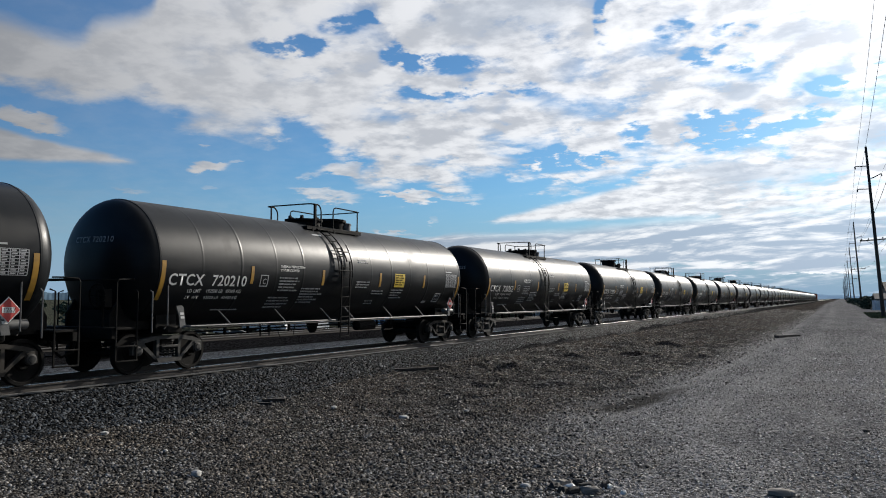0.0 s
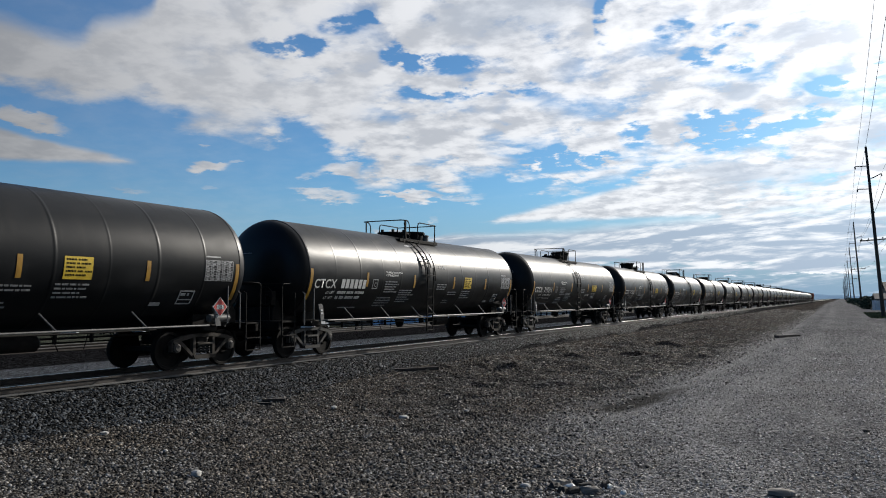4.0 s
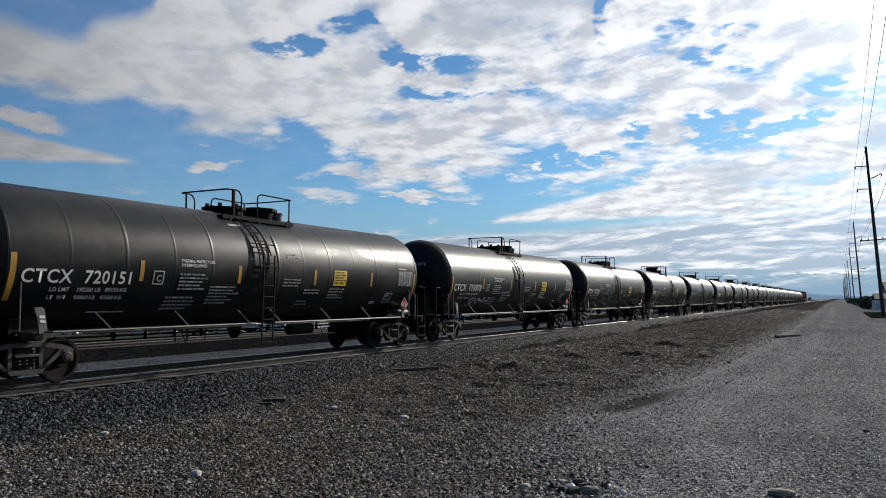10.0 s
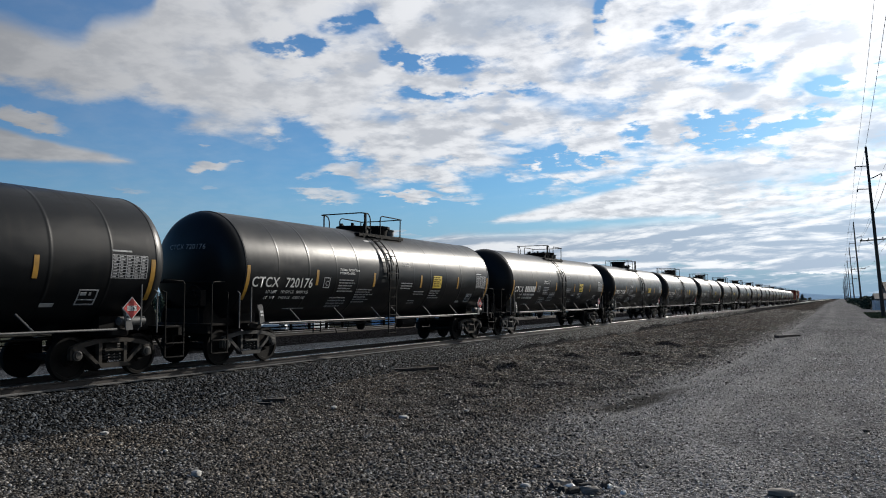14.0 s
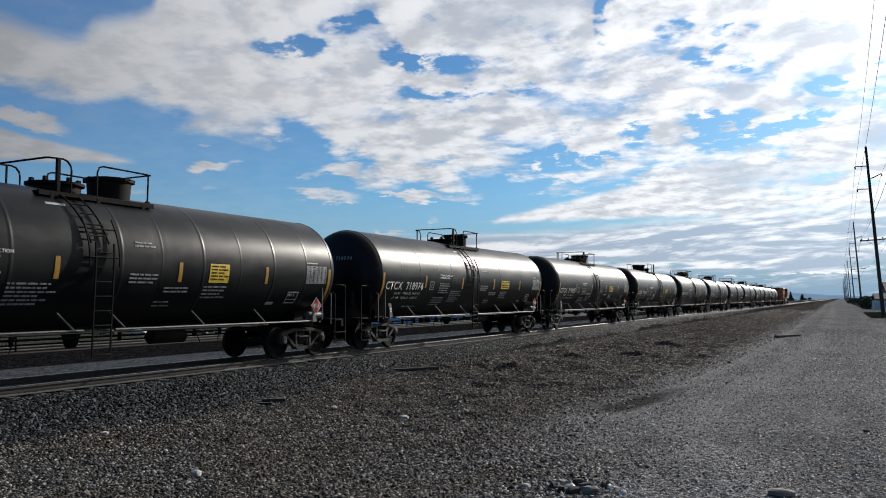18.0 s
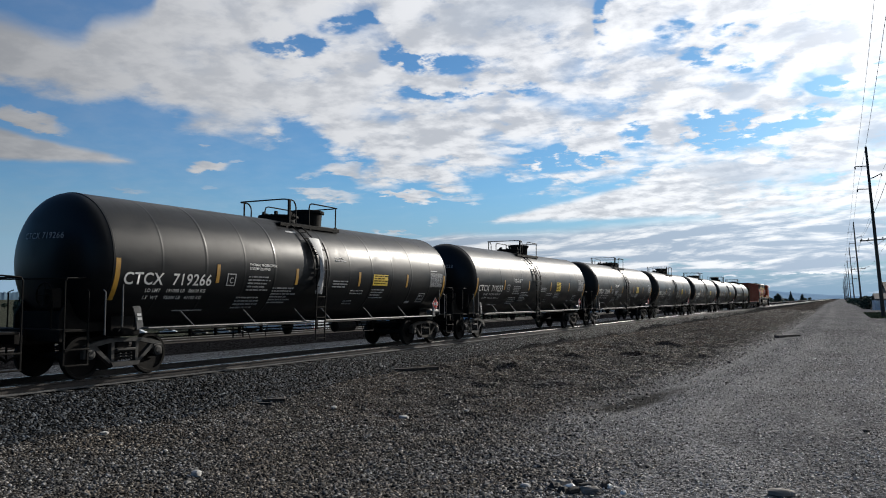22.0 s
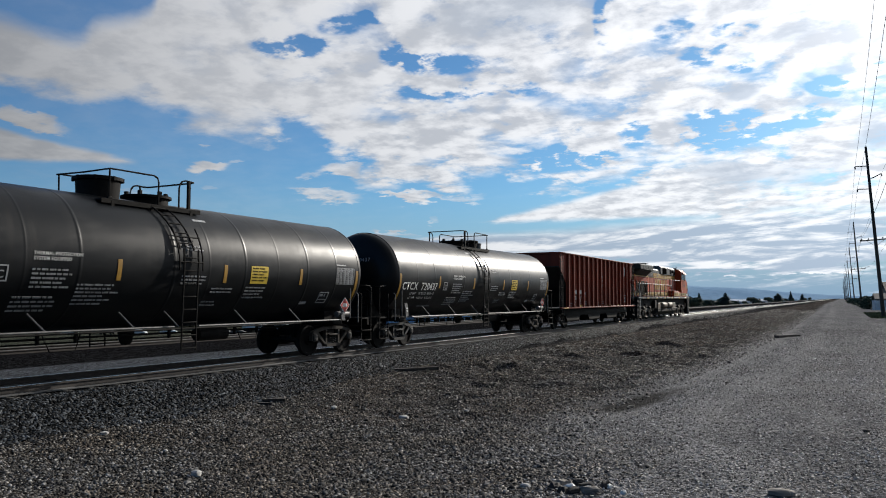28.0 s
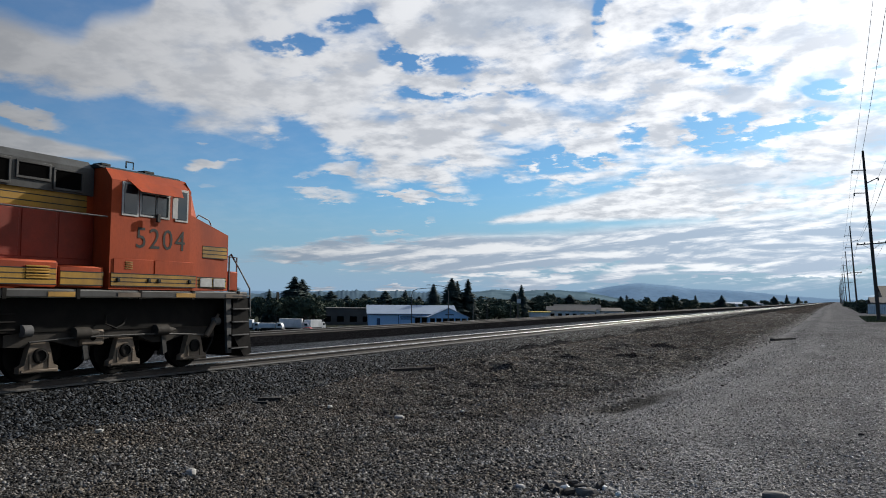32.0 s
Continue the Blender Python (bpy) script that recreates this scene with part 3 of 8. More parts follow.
def ground_material():
    """Gravel road, brown bank, dark ballast and dry land, told apart by where they lie."""
    mat = bpy.data.materials.new("gravel_ground")
    mat.use_nodes = True
    w = Tree(mat.node_tree)
    bsdf = mat.node_tree.nodes["Principled BSDF"]
    co = w.add("ShaderNodeTexCoord").outputs["Object"]
    sep = w.add("ShaderNodeSeparateXYZ", {0: co})
    x = w.m("ADD", sep.outputs[0], w.m("MULTIPLY", w.m("SUBTRACT", w.noise(co, 0.35, 4.0), 0.5), 3.0))
    xr = w.m("ADD", sep.outputs[0], w.m("MULTIPLY", w.m("SUBTRACT", w.noise(co, 0.4, 5.0, 0.6), 0.5), 2.2))
    xn = w.m("ADD", sep.outputs[0], w.m("MULTIPLY", w.m("SUBTRACT", w.noise(co, 1.2, 4.0), 0.5), 0.9))
    pebble = w.add("ShaderNodeTexVoronoi", {"Vector": co, "Scale": 26.0})
    coarse = w.add("ShaderNodeTexVoronoi", {"Vector": co, "Scale": 11.0})
    stain = w.step(w.noise(co, 0.5, 5.0, 0.65), 0.35, 0.7)
    tone = w.add("ShaderNodeSeparateColor", {0: pebble.outputs["Color"]}).outputs[0]
    tone2 = w.add("ShaderNodeSeparateColor", {0: coarse.outputs["Color"]}).outputs[1]
    road = w.mix(stain, (0.235, 0.231, 0.228, 1), (0.150, 0.149, 0.150, 1))
    bank = w.mix(stain, (0.062, 0.056, 0.051, 1), (0.038, 0.036, 0.034, 1))
    rusty = w.m("MULTIPLY", w.step(w.noise(co, 0.30, 5.0, 0.65), 0.45, 0.68), 0.7)
    bank = w.mix(rusty, bank, (0.072, 0.058, 0.047, 1))
    stone = w.mix(tone2, (0.010, 0.010, 0.0105, 1), (0.035, 0.035, 0.037, 1))
    strip = w.mix(stain, (0.075, 0.080, 0.088, 1), (0.058, 0.062, 0.068, 1))
    dry = w.mix(stain, (0.060, 0.062, 0.048, 1), (0.036, 0.041, 0.031, 1))
    heap = w.mix(tone2, (0.006, 0.006, 0.0065, 1), (0.016, 0.016, 0.017, 1))
    col = w.mix(w.step(x, -15.0, -13.0), dry, heap)
    col = w.mix(w.step(sep.outputs[0], -6.8, -6.4), col, strip)
    col = w.mix(w.step(sep.outputs[0], -2.9, -2.6), col, stone)
    col = w.mix(w.step(xn, 2.35, 2.8), col, bank)
    rim = w.m("SUBTRACT", w.m("ADD", w.step(sep.outputs[1], 10.0, 34.0, 9.3, 10.8), w.step(sep.outputs[1], 15.0, 7.0, 0.0, 2.8)), w.step(sep.outputs[1], 90.0, 400.0, 0.0, 2.2))
    on_road = w.step(w.m("SUBTRACT", xr, rim), -1.3, 1.3)
    beyond = w.m("SUBTRACT", xr, rim)
    lane = w.m("MAXIMUM", w.step(w.m("ABSOLUTE", w.m("SUBTRACT", beyond, 1.0)), 0.9, 0.2), w.step(w.m("ABSOLUTE", w.m("SUBTRACT", beyond, 3.0)), 0.8, 0.2))
    road = w.mix(w.m("MULTIPLY", lane, 0.5), w.mix(0.35, road, (0.105, 0.104, 0.103, 1)), (0.250, 0.246, 0.242, 1))
    col = w.mix(on_road, col, road)
    worn = w.m("MULTIPLY", w.step(w.noise(w.add("ShaderNodeMapping", {"Vector": co, "Scale": (0.55, 0.10, 1)}).outputs[0], 1.0, 4.0, 0.6), 0.48, 0.66), 0.45)
    col = w.mix(w.m("MULTIPLY", worn, on_road), col, (0.085, 0.083, 0.082, 1))
    col = w.mix(w.step(x, 24.0, 27.0), col, dry)
    close = w.m("MULTIPLY", w.m("MULTIPLY", w.step(sep.outputs[1], 15.0, 8.0), w.step(xn, 3.4, 5.2)), w.step(x, 14.0, 10.5))
    col = w.mix(w.m("MULTIPLY", close, 0.70), col, w.mix(w.noise(co, 0.8, 5.0, 0.6), (0.050, 0.049, 0.047, 1), (0.092, 0.082, 0.072, 1)))
    # A slanting oval of darker colour on the road, with a ragged rim.
    darkish = w.add("ShaderNodeMapping", {"Vector": co, "Location": (10.75, 18.3, 0), "Rotation": (0, 0, radians(-15)), "Scale": (0.62, 2.5, 60)})
    darkish.vector_type = "TEXTURE"
    oval_fade = w.step(w.m("ADD", w.vec("LENGTH", darkish.outputs[0], out=1), w.m("MULTIPLY", w.m("SUBTRACT", w.noise(co, 1.5, 4.0), 0.5), 1.0)), 1.35, 0.3)
    col = w.mix(w.m("MULTIPLY", oval_fade, 0.85), col, (0.032, 0.030, 0.026, 1))
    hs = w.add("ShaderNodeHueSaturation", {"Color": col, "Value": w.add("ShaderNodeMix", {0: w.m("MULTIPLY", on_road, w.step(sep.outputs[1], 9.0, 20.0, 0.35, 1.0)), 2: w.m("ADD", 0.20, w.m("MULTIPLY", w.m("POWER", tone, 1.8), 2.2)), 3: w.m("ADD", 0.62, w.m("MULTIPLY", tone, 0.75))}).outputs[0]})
    w.put(bsdf.inputs["Base Color"], hs.outputs[0])
    bsdf.inputs["Roughness"].default_value = 0.9
    bsdf.inputs["Specular IOR Level"].default_value = 0.0
    height = w.m("ADD", w.m("MULTIPLY", pebble.outputs["Distance"], -0.6), w.m("MULTIPLY", w.noise(co, 9.0, 5.0, 0.7), 1.0))
    bp = w.add("ShaderNodeBump", {"Strength": 1.0, "Distance": 0.05, "Height": height})
    w.put(bsdf.inputs["Normal"], bp.outputs[0])
    return mat


GROUND = ground_material()


def build_ground():
    xs = np.concatenate([np.linspace(-4000, -300, 14), np.linspace(-260, -30, 16), np.arange(-26, -2.8, 0.8), np.arange(-2.7, 2.7, 0.45), np.arange(2.7, 13.0, 0.11), np.arange(13.0, 16.5, 0.25), np.arange(16.5, 30, 0.6),
                         np.linspace(32, 400, 14), np.linspace(500, 4000, 8)])
    ys = np.concatenate([np.linspace(-4000, -60, 12), np.arange(-50, 2, 2.0), np.arange(2, 44, 0.12), np.arange(44, 110, 0.4), np.arange(111, 400, 6), np.linspace(420, 4600, 24)])
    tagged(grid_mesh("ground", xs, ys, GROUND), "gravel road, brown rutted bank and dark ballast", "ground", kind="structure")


build_ground()


def rails_and_ties():
    """Two straight tracks of steel rail on concrete ties."""
    sect = [(-0.07, -0.17), (0.07, -0.17), (0.07, -0.155), (0.012, -0.14), (0.010, -0.045), (0.036, -0.035), (0.036, -0.006), (0.028, 0.0), (-0.028, 0.0), (-0.036, -0.006),
            (-0.036, -0.035), (-0.010, -0.045), (-0.012, -0.14), (-0.07, -0.155)]
    for centre, words in ((0.0, "track_near"), (-10.0, "track_far")):
        road = thing(words, "steel rails on concrete ties in ballast", "railway track", kind="structure")
        for side in (-1, 1):
            x = centre + side * 0.7525
            web = Shape().loft([[(x + px, y, z) for px, z in sect] for y in (-300, 1500)])
            rail = part("rail", web, RUST, road, "rusty rail with a polished head")
            foot = Shape().loft([[(x + px, y, z) for px, z in ((-0.075, -0.172), (0.075, -0.172), (0.075, -0.150), (0.02, -0.136), (-0.02, -0.136), (-0.075, -0.150))] for y in (-300, 1500)])
            part("rail_foot", foot, FOOT, rail, "rail foot, its sunlit sheen put in as pale colour")
            head = Shape().loft([[(x + px, y, z) for px, z in ((-0.034, -0.012), (0.034, -0.012), (0.037, -0.006), (0.028, 0.0025), (-0.028, 0.0025), (-0.037, -0.006))] for y in (-300, 1500)])
            part("rail_head", head, RAIL if centre == 0.0 else FOOT, rail)
        tie = Shape().box(0, 0, -0.10, 2.6, 0.26, 0.2, 0.03).mesh("tie", TIE)
        if centre == 0.0:
            for k in range(150):
                part("tie", tie, None, road, at=pose(centre, -12 + 0.61 * k, -0.192))
        far = Shape()
        for k in range(150, 700) if centre == 0 else ():
            far.box(centre, -12 + 0.61 * k, -0.292, 2.6, 0.26, 0.2, 0.03)
        if far.v:
            tagged(part("ties_in_the_distance", far, TIE, road), kind="stuff")


rails_and_ties()

# ---- tank cars ----
PITCH = 18.1
RAD, MID = 1.53, 2.53          # tank radius and height of its axis
HALF = 7.63                    # half length of the straight shell
TRUCK = 6.88                   # truck centres from the car's middle


def wrap(me, y0, z0, mat, lift=0.007, side=1):
    """Lay flat writing on the tank's flank: it starts at y0 on the side that faces the road, with its foot at height z0."""
    base = math.asin((z0 - MID) / RAD)
    for v in me.vertices:
        a = base + v.co.y / RAD
        v.co = ((RAD + lift) * math.cos(a) * side, y0 + side * v.co.x, MID + (RAD + lift) * math.sin(a))
    me.materials.append(mat)
    return me


def decal(y0, y1, z0, z1, lift=0.006, cut=6, side=1):
    """A patch that follows the tank's flank."""
    s = Shape()
    a0, a1 = math.asin((z0 - MID) / RAD), math.asin((z1 - MID) / RAD)
    vs, fs = [], []
    for r in (RAD - 0.004, RAD + lift):
        for k in range(cut + 1):
            a = a0 + (a1 - a0) * k / cut
            for y in (y0, y1):
                vs.append((r * math.cos(a) * side, y, MID + r * math.sin(a)))
    n = 2 * (cut + 1)
    for k in range(cut):
        fs.append((n + 2 * k, n + 2 * k + 1, n + 2 * k + 3, n + 2 * k + 2))
        fs += [(2 * k, 2 * k + 2, n + 2 * k + 2, n + 2 * k), (2 * k + 1, 2 * k + 3, n + 2 * k + 3, n + 2 * k + 1)]
    fs += [(0, 1, n + 1, n), (2 * cut, 2 * cut + 1, n + 2 * cut + 1, n + 2 * cut)]
    return s.add(vs, fs)


def bars(rows):
    """Plain bars for writing too small to read: rows of (y, z, length, height)."""
    s = Shape()
    for y, z, ln, h in rows:
        d = decal(y, y + ln, z, z + h, 0.009, 1)
        s.add(d.v, d.f)
    return s


def words_block(y, z, lines, step, h, seed, width):
    """Lines of tiny upright bars, spaced like letters and words."""
    rng = random.Random(seed)
    rows = []
    for i in range(lines):
        p, end = y, y + width * rng.uniform(0.72, 1.0)
        while p < end:
            for _ in range(rng.randint(2, 7)):
                rows.append((p, z - i * step, h * rng.uniform(0.35, 0.6), h * 0.8))
                p += h * 0.75
            p += h * 0.7
    return bars(rows)


CAP = Shape().lathe([(0, 0.11), (0.09, 0.11), (0.10, 0.075), (0.115, 0.07), (0.115, 0.001)], 16, "x").mesh("bearing_cap", STEEL)
SPRING = Shape()
for sy in (-0.14, 0.0, 0.14):
    SPRING.tube([(0.075 * math.cos(k * 1.05), sy + 0.06 * math.sin(k * 1.05), 0.011 * k) for k in range(24)], 0.016, 5)
SPRING = SPRING.mesh("spring", STEEL)


def side_frame():
    """A cast side frame: arched top chord, spring seat, columns and sloping tension arms that leave the wheels in sight."""
    s = Shape()
    s.prism([(-1.02, 0.66), (-0.98, 0.72), (-0.74, 0.79), (-0.36, 0.85), (0.36, 0.85), (0.74, 0.79), (0.98, 0.72), (1.02, 0.66), (0.74, 0.69), (0.34, 0.765), (-0.34, 0.765), (-0.74, 0.69)], -0.065, 0.065)
    s.prism([(-0.33, 0.24), (0.33, 0.24), (0.39, 0.33), (-0.39, 0.33)], -0.10, 0.10)
    s.box(0, 0, 0.60, 0.22, 0.50, 0.05, 0.01)
    for e in (-1, 1):
        s.prism([(e * 0.33, 0.24), (e * 0.42, 0.32), (e * 0.86, 0.68), (e * 0.74, 0.70), (e * 0.36, 0.36)], -0.06, 0.06)
        s.prism([(e * 0.28, 0.33), (e * 0.36, 0.33), (e * 0.36, 0.78), (e * 0.28, 0.78)], -0.06, 0.06)
        s.prism([(e * 0.95, 0.66), (e * 0.99, 0.44), (e * 1.04, 0.44), (e * 1.04, 0.68)], -0.055, 0.055)
        s.prism([(e * 0.76, 0.68), (e * 0.77, 0.46), (e * 0.82, 0.46), (e * 0.84, 0.68)], -0.055, 0.055)
        s.box(0, e * 0.889, 0.65, 0.16, 0.22, 0.06, 0.01)
    return s.mesh("side_frame", STEEL)


FRAME = side_frame()
# A darker-coloured copy of the frame, for trucks that stand in shade.
DARK_FRAME = FRAME.copy()
DARK_FRAME.materials[0] = SOIL
BOLSTER = Shape().box(0, 0, 0.66, 2.0, 0.36, 0.24, 0.04).box(0, 0, 0.80, 0.5, 0.5, 0.12).mesh("bolster", GRIME)


def wheelset_mesh(profile, reach):
    """Two wheels pressed on their axle, turning together."""
    s = Shape().lathe([(-reach, 0.07), (-0.8, 0.085), (0.8, 0.085), (reach, 0.07)], 12, "x")
    for side in (-1, 1):
        s.lathe([(side * (0.76 + a), r) for a, r in profile], 28, "x")
    return s.mesh("wheelset", GRIME)


WHEELSET = wheelset_mesh([(-0.068, 0.30), (-0.068, 0.455), (-0.045, 0.465), (0.04, 0.457), (0.068, 0.45), (0.068, 0.39), (0.03, 0.37), (0.02, 0.17), (0.075, 0.13), (0.075, 0.001)], 1.0)


def truck(parent, y, soiled=False):
    """A two-axle freight truck with sprung side frames; soiled: frames coloured darker, as if shaded."""
    t = part("truck", BOLSTER, None, parent, "grimy sprung freight truck", pose(0, y, 0))
    for side in (-1, 1):
        part("side_frame", DARK_FRAME if soiled else FRAME, None, t, at=pose(side * 1.0, 0, 0))
        part("spring", SPRING, None, t, at=pose(side * 1.0, 0, 0.37))
    for e in (-1, 1):
        part("wheelset", WHEELSET, None, t, at=pose(0, e * 0.889, 0.457))
        for side in (-1, 1):
            part("bearing_cap", CAP, None, t, at=pose(side * 1.0, e * 0.889, 0.53, 0, 0, 0 if side > 0 else 180))
    return t


def shell_mesh():
    dep = 0.66
    prof = [(-HALF - dep * math.sin(p), max(0.001, (RAD - 0.012) * math.cos(p))) for p in np.linspace(math.pi / 2, 0.0, 12)]
    flank = []
    for s, w, h in ((-6.3, 0.02, 0.0012), (-4.95, 0.03, 0.0022), (-3.6, 0.02, 0.0012), (-2.42, 0.03, 0.0022), (0.05, 0.03, 0.0022), (1.15, 0.02, 0.0012), (2.42, 0.03, 0.0022), (3.7, 0.02, 0.0012), (5.0, 0.03, 0.0022), (6.4, 0.02, 0.002)):
        flank += [(s - w - 0.04, RAD), (s - w, RAD), (s - w + 0.008, RAD + h), (s + w - 0.008, RAD + h), (s + w, RAD), (s + w + 0.04, RAD)]
    full = prof + [(-HALF + 0.006, RAD + 0.004), (-HALF + 0.05, RAD + 0.008), (-HALF + 0.06, RAD), (-HALF + 0.10, RAD)] + flank + [(HALF - 0.10, RAD), (HALF - 0.06, RAD), (HALF - 0.05, RAD + 0.008), (HALF - 0.006, RAD + 0.004)]
    full += [(-s, r) for s, r in reversed(prof)]
    return Shape().lathe(full, 80, "y", (0, 0, MID)).mesh("tank", BLACK)


TANK = shell_mesh()


def stub_sill(e):
    s = Shape()
    s.box(0, e * 7.5, 0.92, 0.42, 2.4, 0.34)
    s.box(0, e * 8.58, 0.96, 2.5, 0.12, 0.24)
    s.box(0, e * TRUCK, 0.98, 2.5, 0.5, 0.18, 0.04)
    for side in (-1, 1):
        s.prism([(e * (TRUCK - 0.3), 1.0), (e * (TRUCK + 0.3), 1.0), (e * (TRUCK + 0.3), 1.75), (e * (TRUCK - 0.3), 1.75)], side * 0.55, side * 0.95)
    return s


def head_brace(e):
    """The dark plate and web that carry the tank's end on the stub sill."""
    s = Shape()
    s.prism([(e * 7.2, 1.0), (e * 8.3, 1.0), (e * 8.3, 1.35), (e * 8.05, 1.75), (e * 7.2, 1.75)], -0.75, -0.70)
    s.prism([(e * 7.2, 1.0), (e * 8.3, 1.0), (e * 8.3, 1.35), (e * 8.05, 1.75), (e * 7.2, 1.75)], 0.70, 0.75)
    s.box(0, e * 8.2, 1.2, 1.5, 0.05, 0.5)
    return s


def step_set(side, e):
    """A sill step hung on flat bars below the platform."""
    x = side * 1.34
    s = Shape()
    for z in (0.36, 0.68):
        s.box(x, e * 8.32, z, 0.09, 0.56, 0.03)
    for y in (8.05, 8.6):
        s.box(x, e * y, 0.68, 0.03, 0.045, 0.68)
    return s


def side_post(side, e):
    """The tall grab rail beside the truck."""
    x = side * 1.43
    return Shape().tube([(x - side * 0.1, e * 7.28, 1.02), (x, e * 7.28, 1.10), (x, e * 7.28, 2.08), (x - side * 0.12, e * 7.28, 2.14)], 0.018, 6).tube([(x, e * 7.72, 0.95), (x, e * 7.72, 1.85), (x - side * 0.1, e * 7.72, 1.92)], 0.018, 6)


def end_hoop(side, e):
    """The bent handrail at the platform's corner."""
    x = side * 1.34
    return Shape().tube([(x, e * 8.6, 0.5), (x, e * 8.6, 2.06), (x, e * 8.56, 2.12), (x, e * 8.2, 2.14), (x - side * 0.12, e * 8.05, 2.14)], 0.019, 6).tube([(x, e * 8.05, 0.6), (x, e * 8.05, 1.86), (x - side * 0.1, e * 8.0, 1.9)], 0.019, 6)


def cross_rail(e):
    return Shape().tube([(-1.34, e * 8.56, 2.10), (-1.1, e * 8.66, 2.12), (1.1, e * 8.66, 2.12), (1.34, e * 8.56, 2.10)], 0.018, 6)


def coupler(e):
    s = Shape()
    s.box(0, e * 8.78, 0.86, 0.16, 0.46, 0.16, 0.03)
    s.prism([(e * 8.78, 0.70), (e * 9.02, 0.72), (e * 9.08, 0.78), (e * 9.08, 0.96), (e * 9.02, 1.02), (e * 8.78, 1.02)], -0.14, 0.12)
    s.tube([(-1.2, e * 8.70, 0.95), (-0.3, e * 8.74, 0.75), (0.0, e * 8.78, 0.72), (0.3, e * 8.74, 0.8)], 0.014, 6)
    s.tube([(0.2, e * 8.72, 0.85), (0.3, e * 8.86, 0.55), (0.2, e * 9.05, 0.45)], 0.03, 6)
    return s


RAIL_Z = 1.06


def side_rail(side, turned):
    """The long handrail along the tank's foot, broken at the ladder."""
    x, gap = side * 1.46, LADDER_Y[turned]
    return Shape().tube([(x - side * 0.25, -6.72, RAIL_Z), (x, -6.62, RAIL_Z), (x, gap - 0.34, RAIL_Z)], 0.025, 8).tube([(x, gap + 0.42, RAIL_Z), (x, 6.62, RAIL_Z), (x - side * 0.25, 6.72, RAIL_Z)], 0.025, 8)


def rail_bracket(side):
    return Shape().tube([(side * 1.46, 0.0, RAIL_Z), (side * 1.26, -0.26, RAIL_Z + 0.36)], 0.022, 6)


LADDER_Y = {False: -0.45, True: 0.46}  # its place from the car's middle, for both kinds of roof


def ladder(side, turned):
    """The middle ladder from the foot of the car up round the tank, with hand bars."""
    s, mid = Shape(), LADDER_Y[turned]
    for y in (mid - 0.22, mid + 0.22):
        pts = [(side * 1.57, y, 0.50), (side * 1.58, y, 1.2), (side * 1.62, y, 2.5), (side * 1.60, y, 2.86)]
        s.tube(pts, 0.023, 6)
    for z in np.arange(0.56, 2.8, 0.30):
        x = 1.57 + 0.03 * (z - 0.5) / 2
        s.box(side * x, mid, z, 0.05, 0.44, 0.025)
    r = RAD + 0.07
    for y in (mid - 0.30, mid + 0.12):
        s.tube([(side * r * math.cos(a), y - 0.35 * (a - 0.2), MID + r * math.sin(a)) for a in np.linspace(0.2, 1.02, 8)], 0.021, 6)
    for a in np.linspace(0.3, 0.95, 5):
        s.tube([(side * r * math.cos(a), mid - 0.30 - 0.35 * (a - 0.2), MID + r * math.sin(a)), (side * r * math.cos(a), mid + 0.12 - 0.35 * (a - 0.2), MID + r * math.sin(a))], 0.017, 6)
    s.tube([(side * (RAD + 0.09) * math.cos(a), mid + 0.36 - 0.1 * a, MID + (RAD + 0.09) * math.sin(a)) for a in np.linspace(-0.1, 0.55, 7)], 0.019, 6)
    s.tube([(side * (RAD + 0.09) * math.cos(a), mid - 0.36 - 0.1 * a, MID + (RAD + 0.09) * math.sin(a)) for a in np.linspace(-0.1, 0.55, 7)], 0.019, 6)
    for a in (0.02, 0.42):
        # Stones that fall inside the road's dark oval.
        s.tube([(side * (RAD + 0.09) * math.cos(a), mid - 0.36, MID + RAD * math.sin(a)), (side * (RAD + 0.09) * math.cos(a), mid + 0.36, MID + RAD * math.sin(a))], 0.019, 6)
    return s


TOP = MID + RAD
DECK = 3.88


def walkway(side):
    """A narrow roof platform on one side of the fittings."""
    s = Shape()
    s.box(side * 0.72, -0.05, DECK, 0.36, 2.9, 0.045)
    s.box(side * 0.90, -0.05, DECK - 0.02, 0.03, 2.9, 0.11)
    for y in (-1.2, -0.1, 1.1):
        s.prism([(y - 0.04, DECK - 0.2), (y + 0.04, DECK - 0.2), (y + 0.04, DECK), (y - 0.04, DECK)], side * 0.72, side * 0.92)
    return s


RAIL_TOP = 4.60


def gate_hoop(side, f):
    """The short hoop beside the valves, whose top bends across the roof to meet the other side's."""
    x, z = side * 0.86, RAIL_TOP
    s = Shape().tube([(x, f * -0.74, DECK), (x, f * -0.74, z - 0.20), (x, f * -0.77, z - 0.10), (x, f * -0.84, z - 0.02), (x, f * -0.95, z + 0.01), (x, f * -1.16, z), (x - side * 0.04, f * -1.24, z), (x - side * 0.12, f * -1.27, z), (0, f * -1.27, z)], 0.022, 6)
    if side > 0:
        return s.box(x, f * -1.05, (DECK + z) / 2 - 0.05, 0.07, 0.09, z - DECK + 0.14)
    return s.tube([(x, f * -1.05, DECK), (x, f * -1.05, z)], 0.026, 6)


